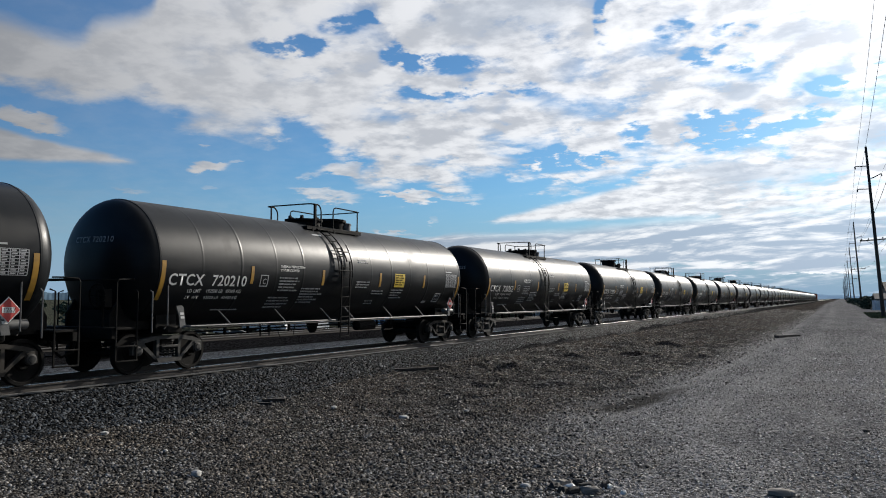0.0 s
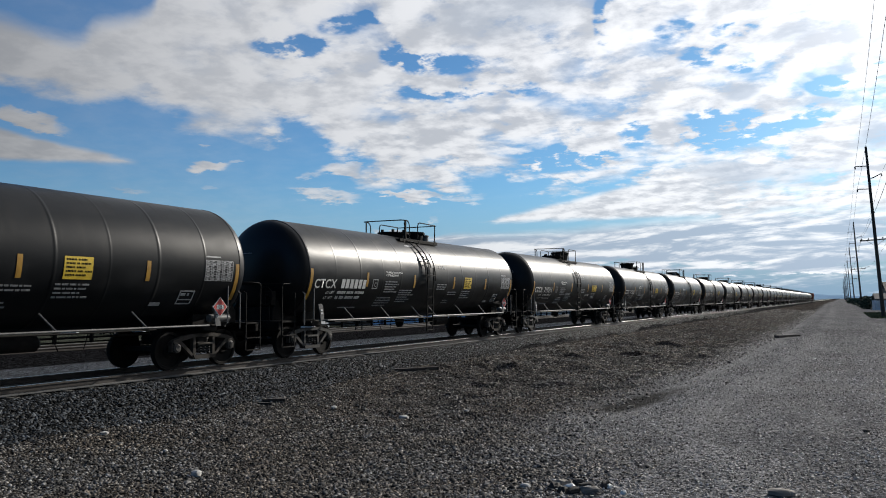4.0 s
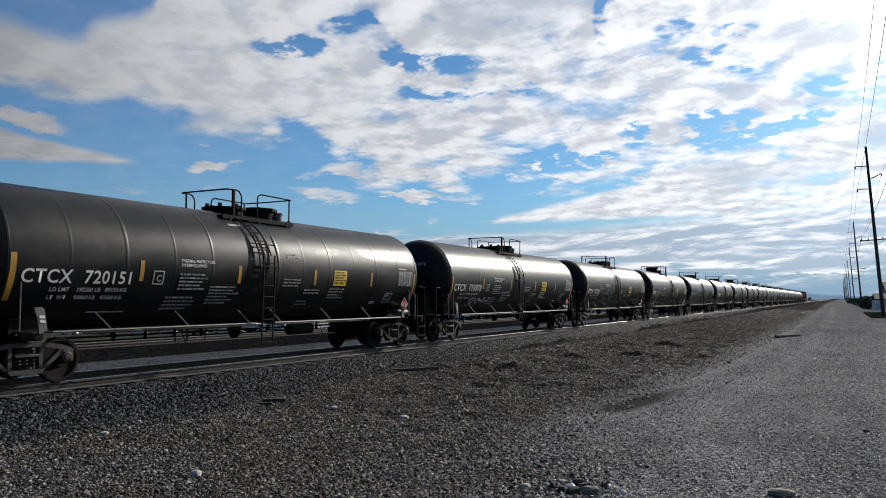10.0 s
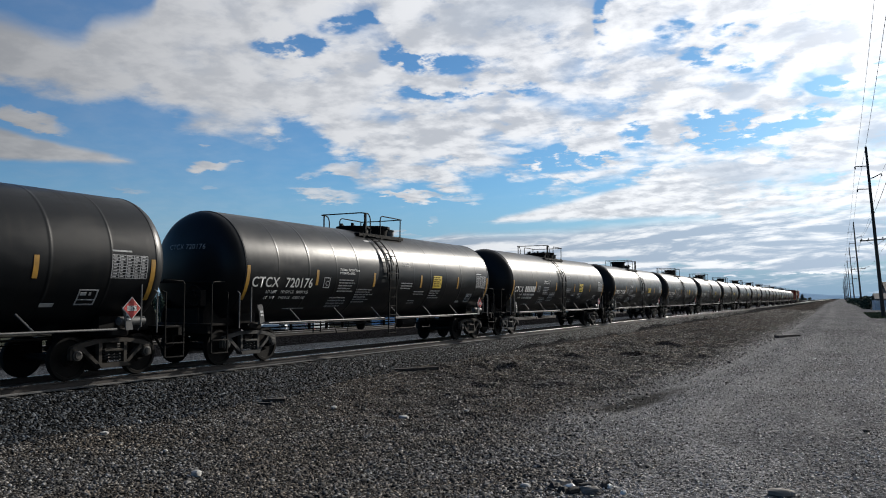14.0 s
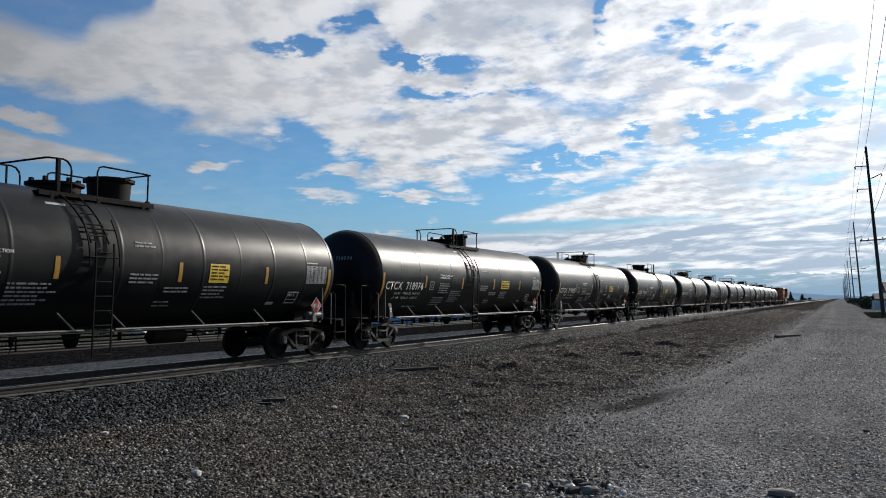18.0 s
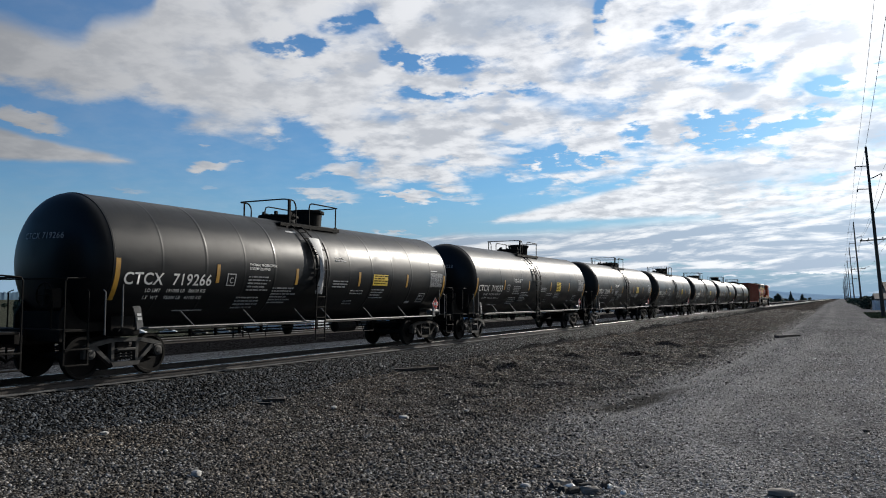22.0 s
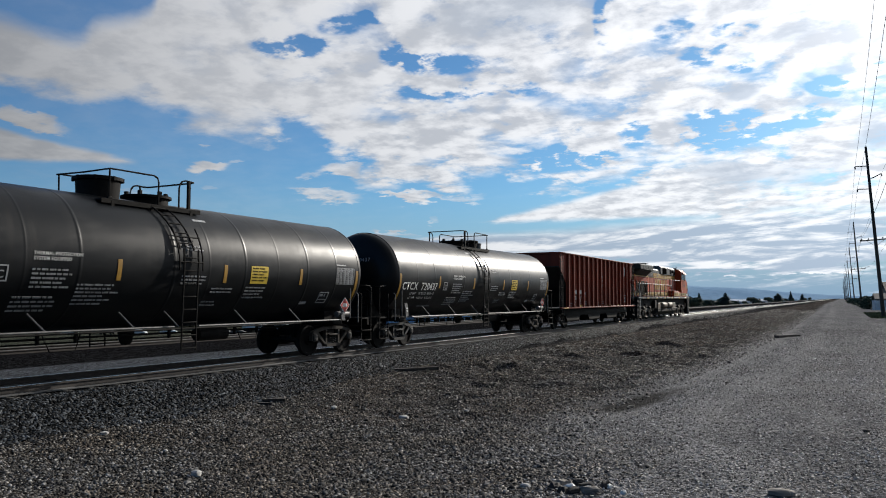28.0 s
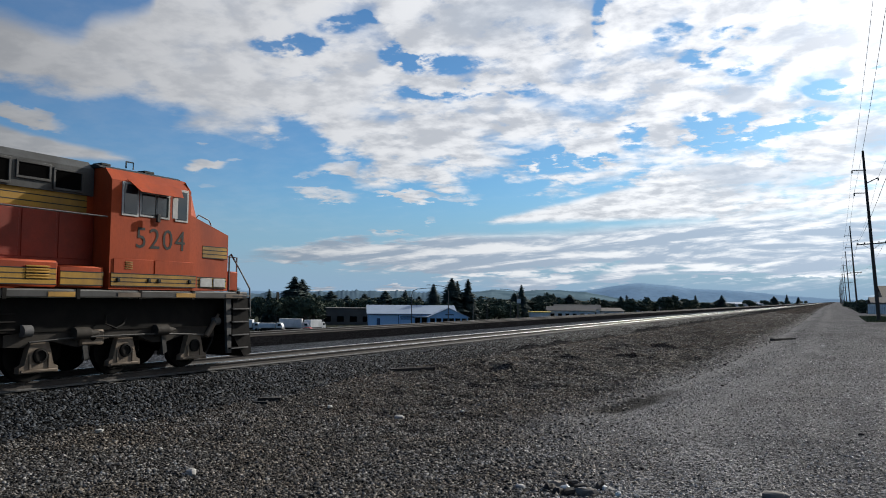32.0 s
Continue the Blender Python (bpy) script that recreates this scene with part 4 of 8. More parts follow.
def manway_hoop(side, f):
    """The long hoop beside the manway, with a corner post and a bar across the roof."""
    x, z = side * 0.86, RAIL_TOP
    s = Shape().tube([(x, f * -0.11, DECK), (x, f * -0.11, z - 0.14), (x, f * -0.07, z - 0.04), (x, f * 0.03, z), (x, f * 1.25, z - 0.01), (x, f * 1.26, z - 0.03), (x, f * 1.25, DECK - 0.02)], 0.021, 6)
    s.tube([(x + side * 0.04, f * 1.29, z - 0.02), (0, f * 1.27, z - 0.03)], 0.02, 6)
    return s.box(x, f * 1.25, DECK - 0.01, 0.06, 0.11, 0.2)


def vent_can(y):
    return Shape().lathe([(TOP - 0.08, 0.17), (TOP + 0.11, 0.17), (TOP + 0.12, 0.19), (TOP + 0.16, 0.19), (TOP + 0.18, 0.12), (TOP + 0.19, 0.001)], 14, "z", (0.35, y, 0))


def valve_box(y):
    s = Shape().lathe([(TOP - 0.08, 0.52), (TOP + 0.08, 0.52), (TOP + 0.09, 0.60), (TOP + 0.15, 0.60), (TOP + 0.16, 0.38), (TOP + 0.19, 0.001)], 20, "z", (0, y, 0))
    for k in range(6):
        a = k * 1.05
        s.box(0.46 * math.cos(a), y + 0.46 * math.sin(a), TOP + 0.19, 0.09, 0.09, 0.13)
    return s


def manway(tall, y):
    h = 0.44 if tall else 0.27
    s = Shape().lathe([(TOP - 0.08, 0.46), (TOP + h - 0.10, 0.49), (TOP + h - 0.09, 0.545), (TOP + h - 0.015, 0.545), (TOP + h, 0.48), (TOP + h + 0.025, 0.001)], 24, "z", (0, y, 0))
    for k in range(8):
        a = k * math.tau / 8
        s.box(0.53 * math.cos(a), y + 0.53 * math.sin(a), TOP + h - 0.06, 0.06, 0.06, 0.11)
    return s


def brake_wheel():
    s = Shape().tube([(0.78 + 0.25 * math.cos(a), -8.66, 1.78 + 0.25 * math.sin(a)) for a in np.linspace(0, math.tau, 17)], 0.02, 6)
    for a in np.linspace(0, math.tau, 5)[:4]:
        s.tube([(0.78, -8.62, 1.78), (0.78 + 0.25 * math.cos(a), -8.66, 1.78 + 0.25 * math.sin(a))], 0.012, 5)
    s.tube([(0.78, -8.4, 1.78), (0.78, -8.66, 1.78)], 0.04, 8)
    return s


def brake_stand():
    return Shape().box(0.78, -8.48, 1.72, 0.3, 0.2, 0.4).tube([(0.78, -8.5, 1.05), (0.78, -8.5, 1.6)], 0.03, 6)


def bottom_valve():
    return Shape().lathe([(0.62, 0.10), (0.72, 0.15), (0.86, 0.18), (1.06, 0.24)], 14, "z")


def brake_reservoir():
    return Shape().lathe([(-0.6, 0.001), (-0.58, 0.1), (-0.5, 0.17), (0.5, 0.17), (0.58, 0.1), (0.6, 0.001)], 14, "y", (0.55, 2.2, 0.80))


def underbody_pipes():
    """Brake rods, train line and hangers below the tank."""
    s = Shape()
    s.tube([(-0.4, -5.8, 0.72), (-0.4, 5.8, 0.72)], 0.02, 6)
    s.tube([(0.3, -5.9, 0.86), (0.3, 5.9, 0.86)], 0.028, 6)
    s.tube([(0.9, -5.5, 0.98), (0.9, 5.5, 0.98)], 0.022, 6)
    for y in (-4.3, -3.4, -2.5, -1.6, 1.0, 3.3, 4.2):
        s.box(0.35, y, 0.92, 0.08, 0.07, 0.36)
    for y in (-2.2, 3.4):
        s.tube([(0.7, y - 0.45, 0.98), (0.75, y - 0.3, 0.62), (0.75, y + 0.3, 0.62), (0.7, y + 0.45, 0.98)], 0.016, 6)
    return s


def placard(y, z, r, x0):
    """A diamond sign."""
    return Shape().prism([(y - r, z), (y, z - r), (y + r, z), (y, z + r)], x0, x0 + 0.008)


def outline_box(y, z, w, h):
    box = Shape()
    for d in (decal(y, y + w, z, z + 0.025), decal(y, y + w, z + h - 0.025, z + h), decal(y, y + 0.03, z, z + h), decal(y + w - 0.03, y + w, z, z + h)):
        box.add(d.v, d.f)
    return box


def data_panel():
    """A grey ruled table of small figures."""
    s = Shape()
    y0, y1, z0, z1 = 6.42, 7.34, 2.15, 2.64
    for k in range(9):
        z = z0 + (z1 - z0) * k / 8
        d = decal(y0, y1, z - 0.006, z + 0.006, 0.005, 1)
        s.add(d.v, d.f)
    for k in range(6):
        y = y0 + (y1 - y0) * k / 5
        d = decal(y - 0.008, y + 0.008, z0, z1, 0.005, 6)
        s.add(d.v, d.f)
    rng = random.Random(5)
    for k in range(8):
        z = z0 + (z1 - z0) * k / 8 + 0.014
        for i in range(5):
            y = y0 + (y1 - y0) * i / 5 + 0.03
            d = decal(y, y + rng.uniform(0.05, 0.11), z + 0.006, z + 0.032, 0.005, 1)
            s.add(d.v, d.f)
    d = decal(y0, y0 + 0.5, z1 + 0.07, z1 + 0.105, 0.005, 1)
    return s.add(d.v, d.f)


def head_words(number):
    """The car's mark on the near tank end, laid on the dome."""
    me = lettering("CTCX " + number, 0.19, 1.1) if number else lettering("--------", 0.19, 1.0)
    for v in me.vertices:
        x, z = v.co.x - 0.55, 0.46 + v.co.y
        v.co = (x, -HALF - 0.66 * math.sqrt(max(0.0, 1 - (x * x + z * z) / (RAD * RAD))) - 0.012, MID + z)
    me.materials.append(FADED)
    return me




def tank_car(tall, wide, turned):
    """One black tank car; tall: the higher manway; wide: the broad orange sticker; turned: roof fittings the other way round."""
    car = thing("tank_car", "black railway tank car with white stencils and dusty trucks", "tank car", "tank cars of the train")
    f = -1 if turned else 1
    part("tank", TANK, None, car, "black satin painted cylindrical tank with seams")
    bracket = {side: rail_bracket(side).mesh("bracket", PIPE) for side in (-1, 1)}
    for e in (-1, 1):
        part("stub_sill", stub_sill(e), GRIME, car)
        part("head_brace", head_brace(e), GRIME, car)
        deck = part("end_platform", Shape().box(0, e * 8.33, 1.06, 2.66, 0.5, 0.05), GRIME, car)
        part("cross_rail", cross_rail(e), GRIME, car)
        for side in (-1, 1):
            part("step", step_set(side, e), GRIME, deck)
            part("grab_rail", side_post(side, e), PIPE, car)
            part("corner_rail", end_hoop(side, e), GRIME, car)
        part("coupler", coupler(e), GRIME, car)
        # The far truck carries its neighbour's shade as a darker frame colour.
        truck(car, e * TRUCK, e > 0)
    part("brake_wheel", brake_wheel(), GRIME, car)
    part("brake_stand", brake_stand(), GRIME, car)
    for side in (-1, 1):
        r = part("side_handrail", side_rail(side, turned), PIPE, car, "long grey pipe handrail")
        for y in (-5.25, -3.1, -1.0, 0.25, 2.55, 4.75):
            part("bracket", bracket[side], None, r, at=pose(0, y, 0))
        part("ladder", ladder(side, turned), GRIME, car)
        deck = part("roof_platform", walkway(side), GRIME, car)
        part("railing_hoop", gate_hoop(side, f), GRIME, deck)
        part("railing_hoop", manway_hoop(side, f), GRIME, deck)
    part("valve_box", valve_box(f * -0.5), GRIME, car)
    if not tall:
        part("vent_can", vent_can(f * 1.32), PIPE, car)
    part("roof_label", decal(*((0.98, 1.40) if turned else (-1.46, -1.02)), 3.60, 3.65, cut=2), FADED, car)
    part("manway", manway(tall, f * 0.88), GRIME, car, "tall round manway" if tall else "low round manway with bolted lid")
    part("bottom_valve", bottom_valve(), GRIME, car)
    part("brake_reservoir", brake_reservoir(), GRIME, car)
    part("underbody_pipe", underbody_pipes(), GRIME, car)
    for y in (-4.60, -1.52, 1.64, 4.65):
        part("reflector", decal(y, y + 0.11, 2.10, 2.55), AMBER, car, "amber reflective strip")
    for e in (-1, 1):
        part("edge_reflector", decal(e * 7.50 - 0.06, e * 7.50 + 0.06, 1.68, 2.58, cut=10), AMBER, car, "long amber reflective strip at the tank's end")
    sticker = part("sticker", decal(2.62, 3.28, 2.10, 2.56) if not wide else decal(2.50, 3.40, 2.14, 2.50), YELLOW, car, "yellow information sticker")
    part("sticker_writing", words_block(2.67 if not wide else 2.55, 2.48 if not wide else 2.43, 5 if not wide else 4, 0.078, 0.045, 12, 0.56 if not wide else 0.8), GRIME, sticker)["kind"] = "stuff"
    for word, z in (("THERMAL PROTECTION", 2.56), ("SYSTEM EQUIPPED", 2.46)):
        tagged(part("notice_line", wrap(lettering(word, 0.095, 1.05, 0.001), -3.44, z, WHITE), None, car, "small white stencilled notice"), kind="stuff")
    tagged(part("stencil_block", words_block(-3.44, 2.26, 5, 0.085, 0.045, 4, 0.85), FADED, car), kind="stuff")
    tagged(part("stencil_block", words_block(-3.70, 1.72, 4, 0.085, 0.04, 7, 0.95), FADED, car), kind="stuff")
    tagged(part("stencil_block", words_block(-2.42, 1.98, 6, 0.078, 0.04, 6, 0.9), FADED, car), kind="stuff")
    tagged(part("stencil_block", words_block(0.28, 2.22, 3, 0.085, 0.045, 5, 0.8), FADED, car), kind="stuff")
    tagged(part("stencil_block", words_block(1.3, 1.94, 2, 0.085, 0.04, 8, 0.9), FADED, car), kind="stuff")
    tagged(part("stencil_block", words_block(2.5, 1.98, 4, 0.085, 0.04, 9, 0.72), FADED, car), kind="stuff")
    tagged(part("stencil_block", words_block(1.15, 1.62, 2, 0.085, 0.035, 10, 0.5), FADED, car), kind="stuff")
    tagged(part("stencil_block", words_block(0.4, 2.92, 2, 0.075, 0.04, 13, 0.45), FADED, car), kind="stuff")
    for word, z in (("LD LMT", 1.86), ("LT  WT", 1.705)):
        tagged(part("load_limit_words", wrap(lettering(word, 0.125, 1.05, 0.002), -6.68, z, WHITE), None, car), kind="stuff")
    tagged(part("stencil_block", bars([(-5.6, 1.42, 0.95, 0.02), (5.0, 1.55, 0.3, 0.07)]), FADED, car), kind="stuff")
    tagged(part("data_panel", data_panel(), FADED, car, "ruled panel of white stencilled data"), kind="stuff")
    box = part("stencil_box", outline_box(-4.22, 2.03, 0.31, 0.31), FADED, car)
    tagged(part("box_letter", wrap(lettering("C", 0.21, 1.0, 0.002), -4.13, 2.10, FADED), None, box), kind="stuff")
    box = part("stencil_box", outline_box(5.75, 1.58, 0.46, 0.32), FADED, car)
    part("box_lines", bars([(5.75, 1.68, 0.46, 0.018), (5.80, 1.78, 0.14, 0.06), (6.0, 1.78, 0.05, 0.06)]), FADED, box)
    for y in (-6.78, 7.0):
        holder = part("placard_holder", Shape().prism([(y - 0.15, 1.54), (y + 0.02, 1.55), (y + 0.07, 1.50), (y + 0.16, 1.03), (y - 0.02, 1.03), (y - 0.06, 1.3)], 1.30, 1.33), PIPE, car, "leaning grey plate with a white label")
        for z in (1.24, 1.33):
            part("label_line", Shape().prism([(y - 0.02 - 0.2 * (z - 1.28), z), (y + 0.09 - 0.2 * (z - 1.28), z), (y + 0.08 - 0.2 * (z - 1.28), z + 0.055), (y - 0.03 - 0.2 * (z - 1.28), z + 0.055)], 1.331, 1.338), WHITE, holder)
    if turned:
        gear = part("brake_valve", Shape().lathe([(-0.16, 0.001), (-0.15, 0.09), (0.12, 0.09), (0.16, 0.05), (0.16, 0.001)], 12, "y", (1.2, -7.25, 1.25)).box(1.22, -7.05, 1.36, 0.14, 0.16, 0.2, 0.02).box(1.2, -7.42, 1.18, 0.12, 0.10, 0.22, 0.02), STEEL, car, "grey brake valve cluster")
        part("valve_pipe", Shape().tube([(1.24, -7.05, 1.45), (1.26, -7.15, 1.62), (1.22, -7.3, 1.66), (1.18, -7.4, 1.4)], 0.018, 6).tube([(1.24, -7.0, 1.3), (1.26, -6.9, 1.2), (1.2, -6.75, 1.16)], 0.016, 6), PIPE, gear)
    sign = part("placard", placard(7.08, 1.50, 0.25, 1.36), WHITE, car, "white and red diamond hazard placard")
    part("placard_face", placard(7.08, 1.50, 0.225, 1.366), RED, sign)
    part("placard_band", Shape().box(1.3755, 7.08, 1.50, 0.004, 0.25, 0.11, 0.001), WHITE, sign)
    me = lettering("1267", 0.13, 1.0)
    for v in me.vertices:
        v.co = (1.3785, 6.96 + v.co.x, 1.455 + v.co.y)
    me.materials.append(GRIME)
    part("placard_figures", me, None, sign)
    part("valve_cylinder", Shape().lathe([(-0.35, 0.001), (-0.33, 0.1), (0.33, 0.1), (0.35, 0.001)], 12, "y", (1.15, 7.25, 1.22)), PIPE, car)
    return car


NUMBERS = ["", "720210", "720352", "719390", "720391", "", "719211", "719326", "720166", "720169", "720151", "718978", "720261", "718971", "720176", "",
           "719338", "719064", "718974", "719265", "719236", "719266", "719233", "720245", "719350", "", "719045", "720437"]
HIGH = {3, 6, 7, 13, 16, 17, 18, 19, 20, 21, 22, 24, 26}
WIDE = {6, 7, 16, 18, 19, 20, 21}
TURNED = {3, 4, 7, 8, 13, 16, 20, 26}
SLACK = {27: -0.36}  # the last tank car stands a little nearer to the one before
FIRST = 19.91  # where the middle of the second car stands at the start
train = []


# load limit in pounds and kilograms, and light weight in kilograms; both sum to 286000 lb
LOADS = {1: (192500, 87300, 42400), 2: (192500, 87300, 42400), 3: (191500, 86850, 42850), 4: (192700, 87400, 42300), 6: (191700, 86950, 42750), 7: (191000, 86600, 43100), 8: (192100, 87100, 42600), 9: (192000, 87050, 42650), 10: (192200, 87150, 42550), 11: (191000, 86600, 43100), 12: (192300, 87200, 42500), 13: (190400, 86350, 43350), 14: (191600, 86900, 42800), 16: (191300, 86750, 42950), 17: (191500, 86850, 42850), 18: (190600, 86450, 43250), 19: (191100, 86650, 43050), 20: (191800, 86950, 42750), 21: (191000, 86600, 43100), 22: (191700, 86950, 42750), 23: (192100, 87100, 42600), 24: (190900, 86550, 43150), 26: (190600, 86450, 43250), 27: (191700, 86950, 42750)}
LOAD_BARS = words_block(-6.08, 1.86, 2, 0.155, 0.10, 11, 1.35).mesh("load_figures", WHITE)


def build_tank_cars():
    models, made = {}, []
    for k in range(len(NUMBERS)):
        home, sort = pose(0, FIRST + PITCH * (k - 1) + SLACK.get(k, 0.0), 0), (k in HIGH, k in WIDE, k in TURNED)
        if sort in models:
            car = copy_thing(models[sort], home)
        else:
            car = models[sort] = tank_car(*sort)
            car.matrix_basis = home
        made.append(car)
    for k, (car, number) in enumerate(zip(made, NUMBERS)):
        tagged(part("reporting_mark", wrap(lettering("CTCX", 0.385, 1.07, 0.006), -7.33, 2.03, WHITE), None, car, "white stencilled reporting mark"), kind="stuff")
        if number:
            tagged(part("car_number", wrap(lettering(number, 0.385, 1.07, 0.006), -5.96, 2.03, WHITE), None, car, "white stencilled car number"), kind="stuff")
            tagged(car, "black railway tank car numbered %s with white stencils" % number)
        else:
            part("car_number", bars([(-5.96 + 0.235 * q, 2.03, 0.17, 0.28) for q in range(6)]), WHITE, car)
        if k in LOADS:
            lb, kg, empty = LOADS[k]
            for words, z in (("%d LB   %d KG" % (lb, kg), 1.86), ("%d LB   %d KG" % (286000 - lb, empty), 1.705)):
                tagged(part("load_figures", wrap(lettering(words, 0.125, 1.05, 0.002), -6.08, z, WHITE), None, car, "white load limit figures"), kind="stuff")
        else:
            tagged(part("load_figures", LOAD_BARS, None, car, "white load limit lines"), kind="stuff")
        if k == 21:
            y, r = LADDER_Y[False] - 0.02, RAD + 0.13
            rings = []
            for q, wide in ((0.62, 0.26), (0.45, 0.20), (0.22, 0.13), (-0.02, 0.10), (-0.16, 0.07), (-0.30, 0.17), (-0.42, 0.2)):
                x, z = r * math.cos(q), MID + r * math.sin(q)
                rings.append([(x, y - wide + 0.05 * math.sin(9 * q), z), (x + 0.05, y + 0.03 * math.cos(13 * q), z - 0.01), (x, y + wide * 0.8, z - 0.02), (x - 0.015, y + 0.02, z)])
            part("torn_sheet", Shape().loft(rings), FADED, car, "pale torn sheet caught on the ladder")
        if k == 11:
            a = [(-5.5 + 2.0 * q / 60, 1.60 + 0.03 * q / 60 + 0.13 * math.sin(q * 0.62) * math.sin(q * 0.17 + 0.6), q) for q in range(61)]
            scrawl = Shape().tube([(RAD * math.cos(math.asin((z - MID) / RAD)) + 0.004, y + 0.05 * math.sin(q * 0.9), z) for y, z, q in a], 0.018, 4)
            part("paint_scrawl", scrawl, WHITE, car, "pale scrawled paint line that cannot be read")
        part("end_number", head_words(number), None, car, "faded mark on the tank end")
        train.append((car, FIRST + PITCH * (k - 1) + SLACK.get(k, 0.0)))


build_tank_cars()

# ---- hopper car ----
HOPPER_LEN = 17.32
HOPPER_Y = FIRST + PITCH * 26 + PITCH / 2 + HOPPER_LEN / 2
LOCO_Y = HOPPER_Y + 20.9


def flat_words(me, x, y0, z0, mat):
    """Stand flat writing upright on a wall that faces the road."""
    for v in me.vertices:
        v.co = (x, y0 + v.co.x, z0 + v.co.y)
    me.materials.append(mat)
    return me


def hopper_car():
    car = thing("hopper_car", "oxide red ribbed hopper car, faded and grimy, coupled to the locomotive", "hopper car", at=pose(0, HOPPER_Y, 0))
    hl, top, low = 8.25, 4.28, 1.15
    for side in (-1, 1):
        wall = Shape().prism([(-hl, top), (-hl, 3.45), (-7.15, 2.55), (-7.15, low), (7.15, low), (7.15, 2.55), (hl, 3.45), (hl, top)], side * 1.36, side * 1.39)
        w = part("side_wall", wall, OXIDE, car, "oxide red steel side sheet")
        for z0, z1 in ((low + 0.1, 2.62), (2.63, top - 0.12)):
            sheet = Shape()
            nu, nv = 8, 10
            sheet.add([(side * (1.392 + 0.016 * math.sin(math.pi * a / nu) * min(1.0, 2.2 * math.sin(math.pi * b / nv)) * (0.88 + 0.12 * math.sin(0.9 * b + 0.5 * a))), -0.467 + 0.933 * a / nu, z0 + (z1 - z0) * b / nv) for b in range(nv + 1) for a in range(nu + 1)],
                      [(b * (nu + 1) + a, b * (nu + 1) + a + 1, (b + 1) * (nu + 1) + a + 1, (b + 1) * (nu + 1) + a) for b in range(nv) for a in range(nu)])
            sheet = sheet.mesh("bulged_panel", OXIDE)
            for k in range(15):
                part("bulged_panel", sheet, None, w, at=pose(0, -6.533 + 14.0 * k / 15, 0))
        part("panel_seam", Shape().box(side * 1.40, 0, 2.625, 0.022, 14.0, 0.03, 0.004), OXIDE, w)
        part("top_chord", Shape().box(side * 1.44, 0, top - 0.035, 0.12, 2 * hl, 0.055, 0.015), OXIDE, car)
        part("side_sill", Shape().box(side * 1.45, 0, low + 0.02, 0.15, 2 * hl, 0.09, 0.02), OXIDE, car)
        rib = Shape().prism([(-0.05, low + 0.06), (0.05, low + 0.06), (0.038, top - 0.06), (-0.038, top - 0.06)], 1.39 * side, 1.53 * side).mesh("rib", OXIDE)
        for k in range(16):
            y = -7.0 + 14.0 * k / 15
            part("rib", rib, None, car, at=pose(0, y, 0))
    part("roof", Shape().box(0, 0, top - 0.12, 2.76, 2 * hl, 0.06), GRIME, car)
    for e in (-1, 1):
        part("slope_sheet", Shape().prism([(e * hl, 3.50), (e * hl, 3.45), (e * 5.2, 1.2), (e * 5.2, 1.3)], -1.37, 1.37), SOIL, car, "grimy sloping end sheet")
        part("end_wall", Shape().prism([(e * hl, top), (e * (hl - 0.05), top), (e * (hl - 0.05), 3.5), (e * hl, 3.5)], -1.38, 1.38), OXIDE, car)
        part("end_platform", Shape().box(0, e * 7.85, 1.12, 2.8, 1.1, 0.06).box(0, e * 7.85, 0.95, 0.5, 1.3, 0.34), GRIME, car)
        posts = Shape()
        for side in (-1, 1):
            posts.tube([(side * 1.38, e * 8.35, 1.12), (side * 1.38, e * 8.35, 2.7)], 0.025, 6)
            posts.box(side * 1.30, e * 7.75, 2.1, 0.10, 0.10, 2.5)
            posts.box(side * 0.5, e * 8.15, 2.1, 0.12, 0.12, 2.4)
            for z in np.arange(0.5, 4.1, 0.36):
                posts.tube([(side * 1.46, e * 7.9, z), (side * 1.46, e * 8.32, z)], 0.014, 5)
            posts.tube([(side * 1.46, e * 8.32, 0.45), (side * 1.46, e * 8.32, 4.1)], 0.018, 6)
            posts.tube([(side * 1.46, e * 7.9, 0.45), (side * 1.46, e * 7.9, 4.1)], 0.018, 6)
        part("end_cage", posts, GRIME, car, "grimy open end posts and grab irons")
        c = coupler(e)
        c.v = [(x, y + e * -0.40, z) for x, y, z in c.v]
        part("coupler", c, GRIME, car)
        truck(car, e * 6.6, True)
    part("center_sill", Shape().box(0, 0, 0.90, 2.4, 14.2, 0.38, 0.02), GRIME, car)
    for y in (-5.35, -1.06, 3.12):
        corners = ((-1, -1), (1, -1), (1, 1), (-1, 1))
        bay = part("hopper_bay", Shape().loft([[(sx * 1.1, y + sy * 1.0, 0.36) for sx, sy in corners], [(sx * 1.2, y + sy * 1.06, 0.44) for sx, sy in corners], [(sx * 1.2, y + sy * 1.48, 0.75) for sx, sy in corners]]), GRIME, car)
        part("gate_shaft", Shape().tube([(-1.26, y + 1.0, 0.42), (1.26, y + 1.0, 0.42)], 0.05, 8), GRIME, bay)
    part("reflector", Shape().box(1.54, -7.55, 1.17, 0.012, 0.8, 0.06, 0.002), AMBER, car)
    for y in (-4.55, -2.15, 1.6, 4.1):
        part("reflector", Shape().box(1.42, y, 1.25, 0.03, 0.5, 0.12, 0.002), AMBER, car, "soiled amber reflective strip")
    for y in (-5.77, -5.44, -4.79, -4.52):
        part("initial_block", Shape().box(1.412, y, 2.07, 0.012, 0.25, 0.23, 0.002), WHITE, car, "white initial as a plain block")
